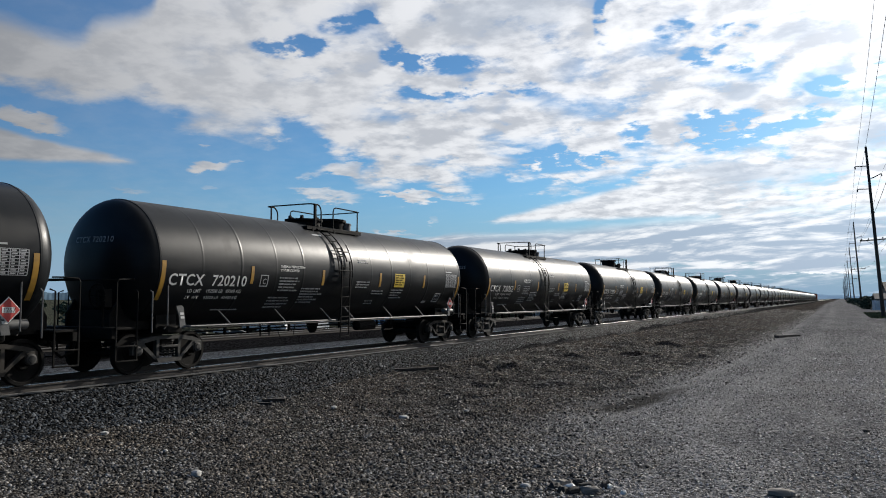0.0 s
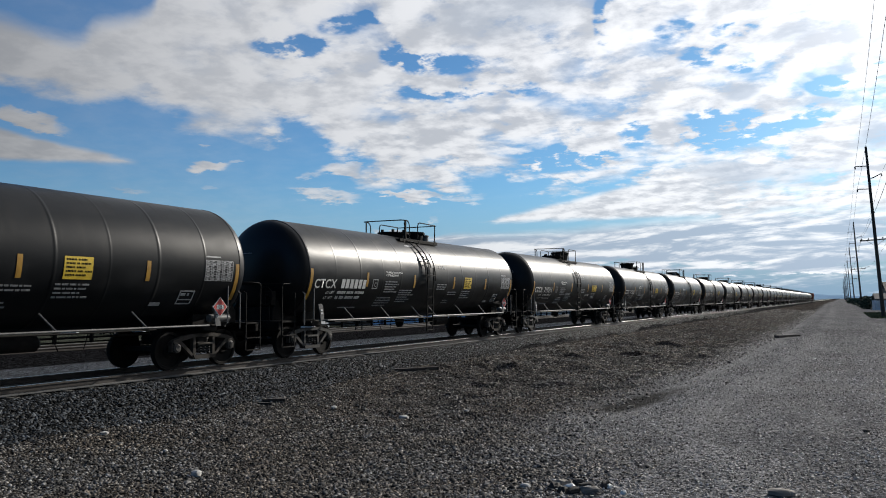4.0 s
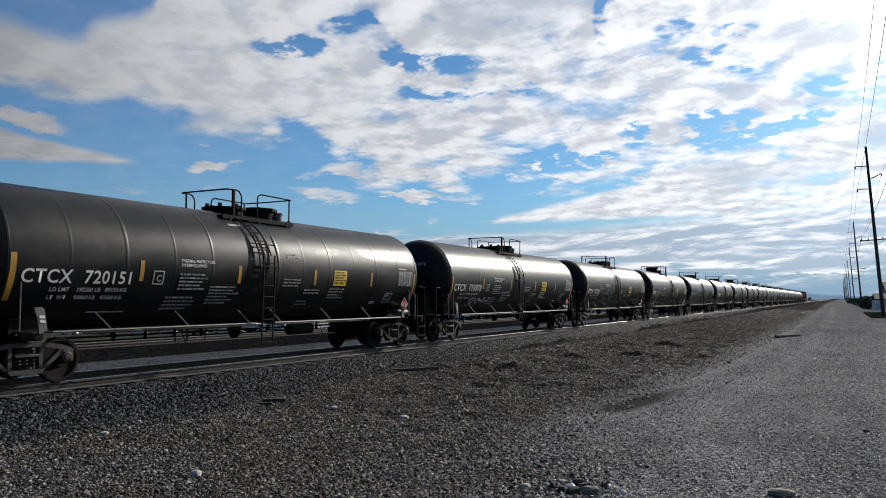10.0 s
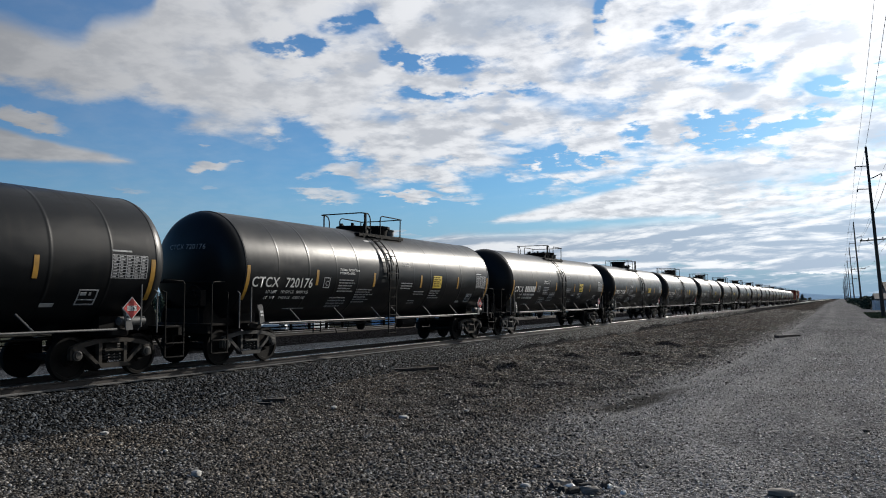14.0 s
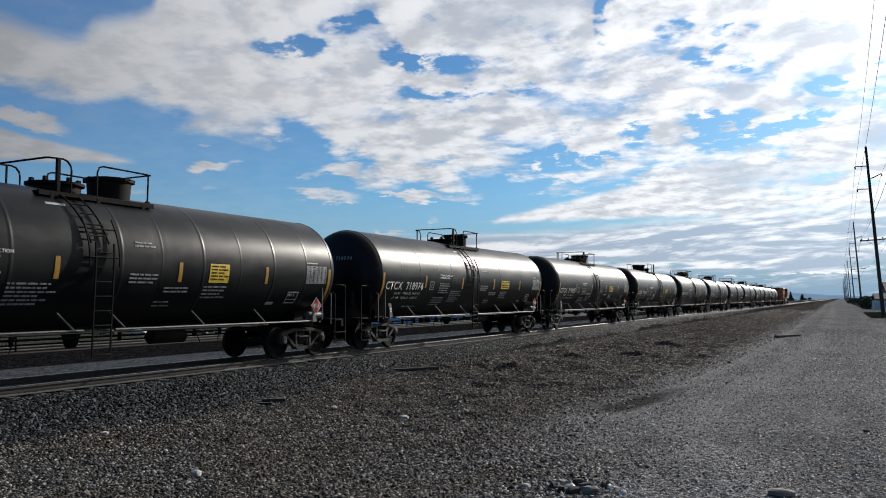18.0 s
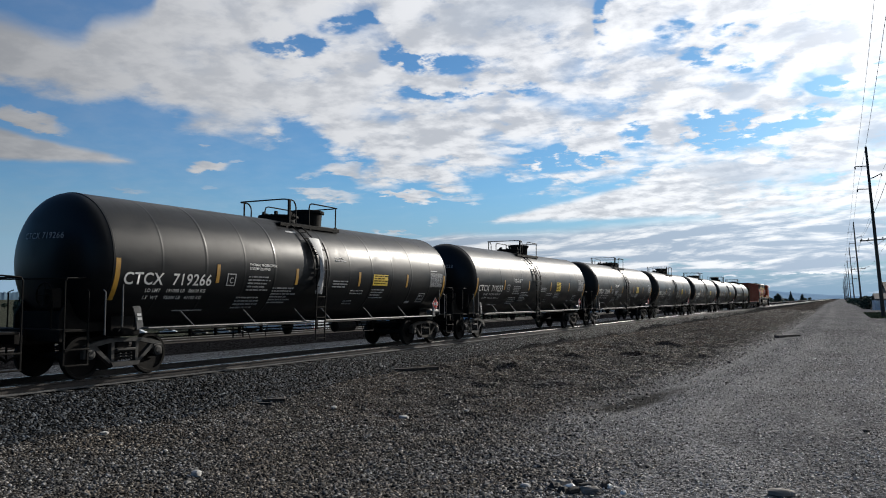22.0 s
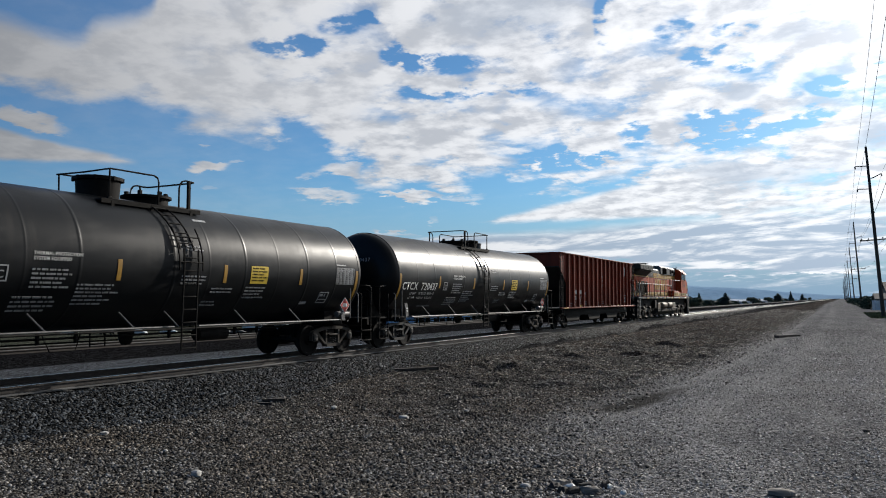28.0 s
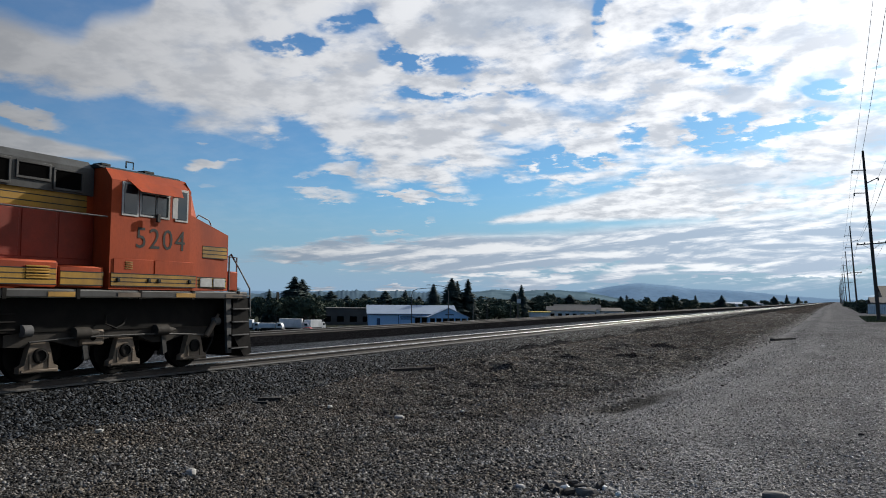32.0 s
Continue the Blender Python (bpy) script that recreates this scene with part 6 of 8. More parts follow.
    part("nose", Shape().loft(nose), ORANGE, eng, "orange short nose")
    shield = [[(x, 8.26, z) for x, z in ((-1.5, 3.6), (1.5, 3.6), (1.5, 4.20), (1.36, 4.42), (-1.36, 4.42), (-1.5, 4.20))],
              [(x, y, z) for x, y, z in ((-1.46, 8.52, 3.6), (1.46, 8.52, 3.6), (1.44, 8.34, 4.18), (1.32, 8.30, 4.38), (-1.32, 8.30, 4.38), (-1.44, 8.34, 4.18))]]
    part("windshield_frame", Shape().loft(shield), ORANGE, eng)
    for y0, y1, z0, z1 in ((6.37, 6.72, 3.50, 4.14), (6.84, 7.20, 3.52, 3.98), (7.26, 7.60, 3.52, 3.98), (7.86, 8.16, 3.50, 4.16)):
        f = plate(eng, "window_frame", CLEAR, 1.502, y0 - 0.05, y1 + 0.05, z0 - 0.05, z1 + 0.05, 0.03)
        plate(f, "pane", GLASS, 1.512, y0, y1, z0, z1, 0.03)
    plate(eng, "open_wind_deflector", CLEAR, 1.62, 7.62, 7.78, 3.50, 3.98, 0.02, "pale wind deflector")
    part("mirror", Shape().box(1.62, 7.22, 3.46, 0.06, 0.10, 0.18), GREEN, eng)
    part("awning", Shape().loft([[(x, y, z) for y, z in ((6.45, 4.24), (7.95, 4.24))] + [(x + dx, y, z) for y, z in ((7.80, 3.98), (6.60, 3.98))] for x, dx in ((1.49, 0.26), (1.52, 0.26))]), ORANGE, eng, "orange awning over the side windows")
    part("cab_number", flat_words(lettering("5204", 0.66, 1.14, 0.0), 1.506, 6.70, 2.78, GREEN), None, eng, "dark green number")
    for y0, y1 in ((6.16, 7.22), (7.26, 8.42)):
        p = plate(eng, "lower_door", ORANGE, 1.508, y0, y1, 1.92, 2.52, 0.02)
        for q in (y0 + 0.12, y1 - 0.12):
            part("latch", Shape().box(1.53, q, 2.06, 0.03, 0.09, 0.09, 0.02), GREEN, p)
    for k in range(4):
        plate(eng, "louvre", CREAM, 1.515, 6.45, 6.65, 2.30 + 0.045 * k, 2.325 + 0.045 * k, 0.03)
    striped(eng, "cab_band", 1.512, 6.10, 8.50, 1.93, 2.20)
    striped(eng, "nose_band", 1.482, 8.56, 9.55, 1.93, 2.18)
    striped(eng, "nose_stripe", 1.482, 8.72, 9.55, 2.66, 2.94)
    plate(eng, "plate_patch", CLEAR, 1.50, 8.66, 9.05, 1.95, 2.16, 0.02), plate(eng, "plate_patch", CLEAR, 1.50, 9.10, 9.5, 1.95, 2.16, 0.02)
    part("nose_grab", Shape().tube([(1.2, 8.75, 3.62), (1.2, 8.85, 3.72), (1.2, 9.2, 3.62), (1.2, 9.28, 3.5)], 0.015, 6), PIPE, eng)
    # ends
    for e, o in ((1, 0.0), (-1, 0.85)):
        part("pilot", Shape().prism([(y, z) for y, z in ((e * (9.9 + o), 1.7), (e * (10.5 + o), 1.7), (e * (10.5 + o), 1.1), (e * (10.62 + o), 0.25), (e * (10.35 + o), 0.18), (e * (9.9 + o), 0.75))], -1.42, 1.42), GRIME, eng, "black pilot plate")
        for side in (-1, 1):
            steps = Shape()
            for k in range(5):
                steps.box(side * 1.36, e * (10.08 + o + 0.01 * k), 0.42 + 0.33 * k, 0.3, 0.66, 0.04)
            s = part("steps", steps, GRIME, eng)
            for k in range(5):
                part("step_edge", Shape().box(side * 1.515, e * (10.08 + o + 0.01 * k), 0.42 + 0.33 * k, 0.012, 0.62, 0.028, 0.003), FOOT, s)
            if e > 0:
                part("corner_handrail", Shape().tube([(side * 1.42, 9.72, deck), (side * 1.42, 9.72, 2.75), (side * 1.42, 9.78, 2.8), (side * 1.42, 10.5, 1.95), (side * 1.42, 10.55, 1.2)], 0.022, 6), FOOT, eng)
            else:
                part("corner_handrail", Shape().tube([(side * 1.43, -10.2, 2.88), (side * 1.43, -10.50, 2.86), (side * 1.43, -10.58, 2.76), (side * 1.43, -10.58, 2.49), (side * 1.43, -10.45, 1.92), (side * 1.43, -10.41, 0.93)], 0.024, 6), CLEAR, eng, "bright worn handrail beside the steps")
                part("corner_handrail", Shape().tube([(side * 1.15, -11.42, 1.7), (side * 1.15, -11.56, 2.60), (side * 1.15, -11.55, 2.74), (side * 1.2, -11.45, 2.54), (side * 1.3, -11.06, 1.72), (side * 1.3, -11.02, 1.25)], 0.024, 6), CLEAR, eng, "bright worn handrail beside the steps")
                for x in (0.25, 0.85):
                    part("end_post", Shape().box(side * x, -11.45, 2.22, 0.05, 0.09, 1.06, 0.01), GRIME, eng)
            part("step_plate", Shape().prism([(e * (9.62 + o), 1.66), (e * (9.80 + o), 1.66), (e * (9.86 + o), 0.30), (e * (9.72 + o), 0.30)], side * 1.36, side * 1.44), GREY, eng, "grey plate beside the steps")
            part("corner_post", Shape().tube([(side * 1.0, e * (10.45 + o), 1.7), (side * 1.0, e * (10.45 + o), 2.75), (side * 0.5, e * (10.45 + o), 2.8)], 0.02, 6), PIPE, eng)
        c = coupler(e)
        c.v = [(x, y + e * (2.02 + 1.25 * o), z) for x, y, z in c.v]
        part("coupler", c, GRIME, eng)
    part("front_box", Shape().box(0.75, 10.1, 2.12, 0.9, 0.4, 0.5, 0.03), ORANGE, eng)
    # handrail along the walkway
    part("end_rail", Shape().tube([(-1.15, -11.45, 2.74), (-0.4, -11.5, 2.70), (0.4, -11.5, 2.70), (1.15, -11.55, 2.74)], 0.018, 6), GRIME, eng)
    part("end_hose", Shape().tube([(-0.5, -11.5, 2.7), (-0.3, -11.6, 2.2), (-0.1, -11.7, 1.6), (0.1, -11.75, 1.2)], 0.022, 6), GRIME, eng)
    rail = part("handrail", Shape().tube([(1.44, -10.2, 2.88), (1.44, 1.95, 2.88), (1.44, 2.05, 2.92), (1.44, 2.45, 3.36), (1.44, 2.55, 3.39), (1.44, 6.02, 3.39)], 0.018, 6), PIPE, eng, "long pale handrail along the walkway")
    for y in (-10.14, -9.76, -8.16, -7.14, -5.42, -4.41, -3.01, -1.45, 0.16, 1.7):
        part("handrail_post", Shape().box(1.44, y, (deck + 2.83) / 2, 0.035, 0.075, 2.88 - deck, 0.008), GRIME, rail, "black handrail post")
    return eng


loco = locomotive()
train.append((loco, LOCO_Y))

# ---- utility poles and wires ----
POLEWOOD = material("dark_pole_wood", (0.045, 0.037, 0.031), 0.85, dark=(0.025, 0.021, 0.018), scale=2, fine=30, bump=0.4, stretch=(1, 1, 0.1))
POLE_X, POLE_STEP, POLE_TALL, POLE_FIRST, LEAN = 19.3, 100.0, 19.9, 101.0, -3.4
ARMS = ((17.6, -1), (16.0, 1), (14.9, -1))


def pole_base(k):
    return POLE_X - 0.12 * max(k, 0), POLE_FIRST + POLE_STEP * k, -0.48


def utility_pole():
    p = thing("utility_pole", "tall dark wooden utility pole leaning slightly, with crossarms", "utility pole", "poles beside the gravel road")
    part("post", Shape().tube([(0, 0, -0.6), (0, 0, 10), (0, 0, POLE_TALL)], [0.23, 0.18, 0.13], 10), POLEWOOD, p)
    for z, side in ARMS:
        arm = part("insulator_arm", Shape().tube([(0, 0, z), (side * 1.3, 0, z + (0.55 if side > 0 else 0.12))], 0.06, 6), POLEWOOD, p)
        tip = z + (0.55 if side > 0 else 0.12)
        part("insulator", Shape().lathe([(tip - 0.35, 0.05), (tip - 0.3, 0.09), (tip - 0.2, 0.06), (tip - 0.12, 0.09), (tip, 0.05)], 8, "z", (side * 1.3, 0, 0)), GREY, arm)
    arm = part("crossarm", Shape().box(0.0, 0, 8.95, 3.1, 0.12, 0.14), POLEWOOD, p)
    for x in (-1.4, -0.7, 0.75, 1.45):
        part("insulator", Shape().lathe([(9.0, 0.04), (9.1, 0.07), (9.2, 0.03)], 8, "z", (x, 0, 0)), GREY, arm)
    part("brace", Shape().tube([(-0.9, 0.08, 8.9), (0, 0.12, 8.2), (0.9, 0.08, 8.9)], 0.025, 5), POLEWOOD, p)
    return p


first_pole = utility_pole()
first_pole.matrix_basis = pose(*pole_base(0), 0, LEAN, 0)
for k in (-1, 1, 2, 3, 4, 5, 6, 7, 8, 9, 10):
    copy_thing(first_pole, pose(*pole_base(k), 0, LEAN, 0))


def wires():
    """Conductors that sag from pole to pole."""
    fixes = [(side * 1.3, z + (0.55 if side > 0 else 0.12), 1.1) for z, side in ARMS] + [(x, 9.2, 0.9) for x in (-1.4, 1.45)]
    for x, z, sag in fixes:
        pts = []
        for k in range(-1, 8):
            a, b = pose(*pole_base(k), 0, LEAN, 0) @ Vector((x, 0, z)), pose(*pole_base(k + 1), 0, LEAN, 0) @ Vector((x, 0, z))
            for i in range(10):
                f = i / 10
                p = a.lerp(b, f)
                pts.append((p.x, p.y, p.z - 4 * sag * f * (1 - f)))
        ob = new("overhead_wire", Shape().tube(pts, 0.013, 4).mesh("overhead_wire", GRIME))
        tagged(ob, "thin dark overhead wire hung from the poles", "wire", "overhead wires")


wires()

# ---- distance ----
# Distance haze is mixed into these three base colours.
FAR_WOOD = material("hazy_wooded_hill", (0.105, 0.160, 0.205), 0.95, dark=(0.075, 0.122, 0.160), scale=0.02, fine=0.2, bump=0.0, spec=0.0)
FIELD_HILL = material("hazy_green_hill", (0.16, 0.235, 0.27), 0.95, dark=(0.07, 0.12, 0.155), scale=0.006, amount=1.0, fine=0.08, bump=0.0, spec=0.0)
MOUNT = material("haze_blue_mountain", (0.21, 0.325, 0.46), 0.95, dark=(0.15, 0.255, 0.385), scale=0.004, fine=0.03, bump=0.0, spec=0.0)


def at_angle(px, dist):
    """A place on the plan: tangent px right of the gaze, dist metres ahead."""
    a = radians(TURN)
    return EYE.x + dist * (-math.sin(a) + px * math.cos(a)), dist * (math.cos(a) + px * math.sin(a))


def height_at(py, dist):
    """Height whose top shows at tangent py above the picture's middle, dist metres ahead."""
    return EYE.z + dist * (py + math.tan(radians(TILT)))


def ridge(name, words, dist, outline, mat, seed, rough, fine):
    """A long hill: its crest follows (across, above) tangents, and its slope falls towards the viewer."""
    xs = np.linspace(outline[0][0], outline[-1][0], 1000)
    hs = np.interp(xs, [o[0] for o in outline], [o[1] for o in outline])
    vs, fs = [], []
    rows = ((0.86, 0.0), (0.90, 0.35), (0.95, 0.72), (1.0, 1.0), (1.06, 0.3))
    for s, f in rows:
        for x, h in zip(xs, hs):
            px, py = at_angle(x, dist * s)
            jag = rough * noise.noise(Vector((x * 60, seed, s * 5))) + fine * abs(noise.noise(Vector((x * 170, seed, s * 9))))
            top = height_at(h, dist)
            vs.append((px, py, -14 + f * (top + 14) + (jag if f == 1.0 else jag * 0.4)))
    n = len(xs)
    for r in range(len(rows) - 1):
        fs += [(r * n + i, r * n + i + 1, r * n + n + i + 1, r * n + n + i) for i in range(n - 1)]
    return tagged(new(name, Shape().add(vs, fs).mesh(name, mat)), words, "hill", kind="structure")


H0 = -math.tan(radians(TILT))  # the horizon's tangent
ridge("backdrop_mountain", "blue mountain on the horizon, tinted with haze", 4400, [(-0.9, H0 + 0.004), (0.10, H0 + 0.010), (0.19, H0 + 0.0115), (0.225, H0 + 0.0175), (0.248, H0 + 0.0212), (0.264, H0 + 0.0222), (0.280, H0 + 0.0208), (0.30, H0 + 0.0195), (0.33, H0 + 0.0155), (0.40, H0 + 0.0125), (0.455, H0 + 0.0075),
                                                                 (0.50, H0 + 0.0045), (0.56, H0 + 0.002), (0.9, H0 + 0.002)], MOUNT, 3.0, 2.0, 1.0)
ridge("backdrop_hills", "green hills with fields and woods, tinted with haze", 3000, [(-0.9, H0 + 0.004), (-0.05, H0 + 0.004), (0.035, H0 + 0.007), (0.07, H0 + 0.012), (0.11, H0 + 0.010), (0.14, H0 + 0.0125), (0.19, H0 + 0.010), (0.24, H0 + 0.001), (0.3, H0 - 0.002), (0.9, H0 - 0.003)], FIELD_HILL, 8.0, 2.5, 4.0)
ridge("backdrop_woods", "wooded ridge tinted with haze, with a jagged treeline", 1500, [(-0.9, H0 + 0.006), (-0.30, H0 + 0.007), (-0.24, H0 + 0.004), (-0.19, H0 + 0.006), (-0.13, H0 + 0.008), (-0.06, H0 + 0.009), (0.0, H0 + 0.007), (0.03, H0 + 0.001), (0.10, H0 - 0.006), (0.3, H0 - 0.006), (0.40, H0 - 0.003), (0.52, H0 - 0.003), (0.6, H0 - 0.006)], FAR_WOOD, 14.0, 4.0, 6.0)

# ---- trees ----
# Both greens are lifted and blued to carry the haze before the trees.
NEEDLE = material("haze_lifted_needles", (0.045, 0.068, 0.062), 0.9, dark=(0.028, 0.046, 0.043), scale=0.6, fine=4, bump=0.0, spec=0.15, vary=0.2)
LEAF = material("haze_lifted_leaves", (0.072, 0.096, 0.068), 0.9, dark=(0.042, 0.062, 0.048), scale=0.5, fine=4, bump=0.0, spec=0.15, vary=0.25)
BARK = material("grey_brown_bark", (0.06, 0.05, 0.04), 0.9, scale=2, fine=20, bump=0.3)


def conifer(seed):
    rng = random.Random(seed)
    t = thing("conifer", "dark tapering conifer beyond the tracks", "tree", "trees beyond the tracks")
    part("trunk", Shape().tube([(0, 0, -1.0), (0, 0, 5), (0, 0, 9.8)], [0.22, 0.13, 0.02], 7), BARK, t)
    crown = Shape()
    z = 1.0
    while z < 9.9:
        reach = 3.7 * (1 - (z / 10.1)) ** 0.75 * rng.uniform(0.65, 1.15) + 0.15
        for k in range(13):
            a, r = rng.uniform(0, math.tau), reach * rng.uniform(0.55, 1.12)
            c, s = math.cos(a), math.sin(a)
            w, drop = 0.34 * reach + 0.10, 0.30 * r
            tip = (c * r, s * r, z - drop)
            l, q = (c * r * 0.55 - s * w, s * r * 0.55 + c * w, z - drop * 0.75), (c * r * 0.55 + s * w, s * r * 0.55 - c * w, z - drop * 0.7)
            crown.add([(0, 0, z + 0.15), l, tip, q, (c * r * 0.5, s * r * 0.5, z - drop * 0.2)], [(0, 1, 4), (1, 2, 4), (2, 3, 4), (3, 0, 4)])
        z += 0.22
    part("crown", crown.mesh("crown", NEEDLE, False), None, t)
    return t


def broadleaf(seed, wide):
    rng = random.Random(seed)
    t = thing("broadleaf_tree", "dark rounded leafy tree beyond the tracks", "tree", "trees beyond the tracks")
    part("trunk", Shape().tube([(0, 0, -1.0), (0.1, 0, 2.5), (0.15, 0.1, 5)], [0.3, 0.22, 0.12], 7), BARK, t)
    limbs = Shape()
    for k in range(6):
        a = rng.uniform(0, math.tau)
        limbs.tube([(0.1, 0, rng.uniform(1.8, 3.2)), (wide * 0.45 * math.cos(a), wide * 0.45 * math.sin(a), 5.0), (wide * 0.75 * math.cos(a), wide * 0.75 * math.sin(a), 6.8)], [0.12, 0.08, 0.03], 5)
    part("limbs", limbs, BARK, t)
    lumps = [(rng.uniform(-0.62, 0.62) * wide, rng.uniform(-0.62, 0.62) * wide, rng.uniform(3.0, 8.2), rng.uniform(1.2, 2.0)) for _ in range(13)]
    crown = Shape()
    for x, y, z, r in lumps:
        r *= 1.0 - 0.35 * abs(z - 5.5) / 4
        for _ in range(75):
            d = Vector((rng.gauss(0, 1), rng.gauss(0, 1), rng.gauss(0, 1))).normalized() * r * rng.uniform(0.75, 1.08)
            p = Vector((x, y, z)) + d
            u = Vector((rng.gauss(0, 1), rng.gauss(0, 1), rng.gauss(0, 1))).normalized() * rng.uniform(0.25, 0.5)
            v = d.cross(u).normalized() * rng.uniform(0.25, 0.45)
            crown.add([p - u, p + v, p + u, p - v + d * 0.12], [(0, 1, 2), (0, 2, 3)])
    part("crown", crown.mesh("crown", LEAF, False), None, t)
    return t


def plant(model, used, px, top, dist, wide=1.0):
    """Set a tree ahead at tangent px so that its top shows at tangent top above the horizon."""
    x, y = at_angle(px, dist)
    z = float(ground_height(x, y))
    s = (height_at(H0 + top, dist) - z) / 9.9
    wide *= 1.3 if model.name.startswith("conifer") else 1.0
    m = pose(x, y, z, 0, 0, 40 * px * 10) @ Matrix.Diagonal((s * wide, s * wide, s, 1))
    if model in used:
        return copy_thing(model, m)
    used.add(model)
    model.matrix_basis = m
    return model


def woods():
    pines, oaks, used = [conifer(1), conifer(2)], [broadleaf(3, 2.6), broadleaf(4, 3.4), broadleaf(5, 2.2)], set()
    rng = random.Random(11)
    for px, top, dist, w in ((-0.223, 0.0100, 260, 0.8), (-0.200, 0.0095, 262, 1.0), (-0.190, 0.0135, 255, 1.0), (-0.180, 0.0110, 265, 1.0), (-0.008, 0.0080, 300, 0.7), (0.016, 0.0138, 255, 0.9), (0.023, 0.0105, 262, 0.8), (0.037, 0.0128, 258, 0.85),
                             (0.107, 0.0085, 290, 0.8), (-0.045, 0.002, 330, 0.8), (0.335, 0.003, 420, 0.8), (0.245, 0.001, 380, 0.8), (-0.27, 0.008, 270, 0.9), (-0.33, 0.012, 270, 0.8), (0.47, 0.004, 620, 0.9), (0.455, 0.006, 640, 0.8)):
        plant(pines[int(abs(px) * 1000) % 2], used, px, top, dist, w)
    row = [(-0.235, 0.004, 250, 1.0), (-0.212, 0.001, 244, 1.3), (-0.196, 0.003, 246, 1.3), (-0.176, 0.0015, 246, 1.3), (-0.164, -0.003, 248, 1.2), (-0.150, -0.004, 300, 1.2), (-0.135, -0.004, 310, 1.3), (0.045, -0.008, 262, 1.3), (0.058, -0.007, 270, 1.3), (0.008, -0.006, 250, 1.1),
           (0.072, -0.008, 270, 1.4), (0.088, -0.005, 275, 1.2), (0.100, -0.006, 280, 1.0), (0.128, 0.006, 330, 0.9), (0.142, 0.007, 335, 0.9), (0.154, 0.002, 330, 0.9), (0.170, -0.002, 350, 1.0), (0.200, 0.0015, 300, 1.3), (0.238, -0.001, 320, 0.9), (0.250, 0.0025, 315, 1.0),
           (0.268, 0.003, 318, 1.0), (0.283, -0.003, 330, 1.0), (0.296, 0.0055, 300, 1.2), (0.306, 0.0045, 305, 1.0), (0.325, -0.004, 360, 1.2), (0.345, -0.003, 400, 1.3), (0.36, -0.005, 420, 1.3), (0.38, -0.003, 480, 1.3), (0.395, -0.004, 500, 1.5), (0.415, -0.003, 560, 1.4), (0.43, -0.002, 600, 1.5), (0.45, -0.003, 620, 1.4),
           (-0.30, 0.002, 250, 1.3), (-0.36, 0.003, 250, 1.3), (-0.42, 0.0, 245, 1.4), (-0.48, 0.002, 245, 1.3), (-0.54, 0.0, 245, 1.4)]
    for i, (px, top, dist, w) in enumerate(row):
        plant(oaks[i % 3], used, px, top, dist, w)
    for k in range(60):
        px = 0.03 + 0.455 * k / 60 + rng.uniform(-0.004, 0.004)
        plant(oaks[k % 3] if k % 9 else pines[k % 2], used, px, rng.uniform(-0.0045, 0.0018) + 0.002 * (k % 9 == 0), max(rng.uniform(308, 350), 32.0 / (0.5226 - px)), 1.6)
    for k in range(26):
        px = -0.165 + 0.15 * k / 26 + rng.uniform(-0.004, 0.004)
        plant(oaks[k % 3] if k % 4 else pines[k % 2], used, px, rng.uniform(-0.004, 0.0015), rng.uniform(315, 360), 1.4)
    for k in range(46):
        px = -0.6 + 1.08 * k / 46 + rng.uniform(-0.01, 0.01)
        plant(oaks[k % 3], used, px, rng.uniform(-0.010, -0.005), rng.uniform(380, 560), 1.5)
    # scrub beside the road under the poles
    for x, y, s, w in ((19.5, 176, 0.30, 1.2), (20.3, 205, 0.36, 1.3), (19.6, 235, 0.3, 1.3), (18.9, 300, 0.3, 1.4), (18.4, 350, 0.3, 1.4)):
        m = pose(x, y, -1.15, 0, 0, 17 * x) @ Matrix.Diagonal((s * w, s * w, s, 1))
        tagged(copy_thing(oaks[int(y) % 3], m), "dark leafy bush below the utility poles", "bush", "bushes below the poles")


woods()

# ---- buildings and vehicles beyond the far track ----
SIDING = material("pale_blue_metal_siding", (0.38, 0.60, 0.85), 0.5, dark=(0.32, 0.52, 0.76), scale=0.3, fine=12, bump=0.05)
ROOFING = material("pale_blue_metal_roof", (0.34, 0.43, 0.54), 0.6, dark=(0.28, 0.36, 0.46), scale=0.3, fine=12, bump=0.05)
TRIM = material("dark_blue_trim", (0.03, 0.06, 0.14), 0.5, bump=0.0)
WHITISH = material("off_white_paint", (0.62, 0.65, 0.68), 0.6, dark=(0.30, 0.33, 0.36), scale=0.4, fine=8, bump=0.05)
BROWN = material("dull_brown_wall", (0.12, 0.108, 0.098), 0.8, scale=0.3, fine=8, bump=0.05)
GRASS = material("damp_grass", (0.06, 0.075, 0.03), 0.9, scale=0.6, fine=20, bump=0.3)


def setting(px, dist, turn=0.0, up=0.0):
    """A pose on the ground ahead, its x axis pointing right across the view."""
    x, y = at_angle(px, dist)
    return pose(x, y, float(ground_height(x, y)) - 0.1 + up, 0, 0, TURN + turn)


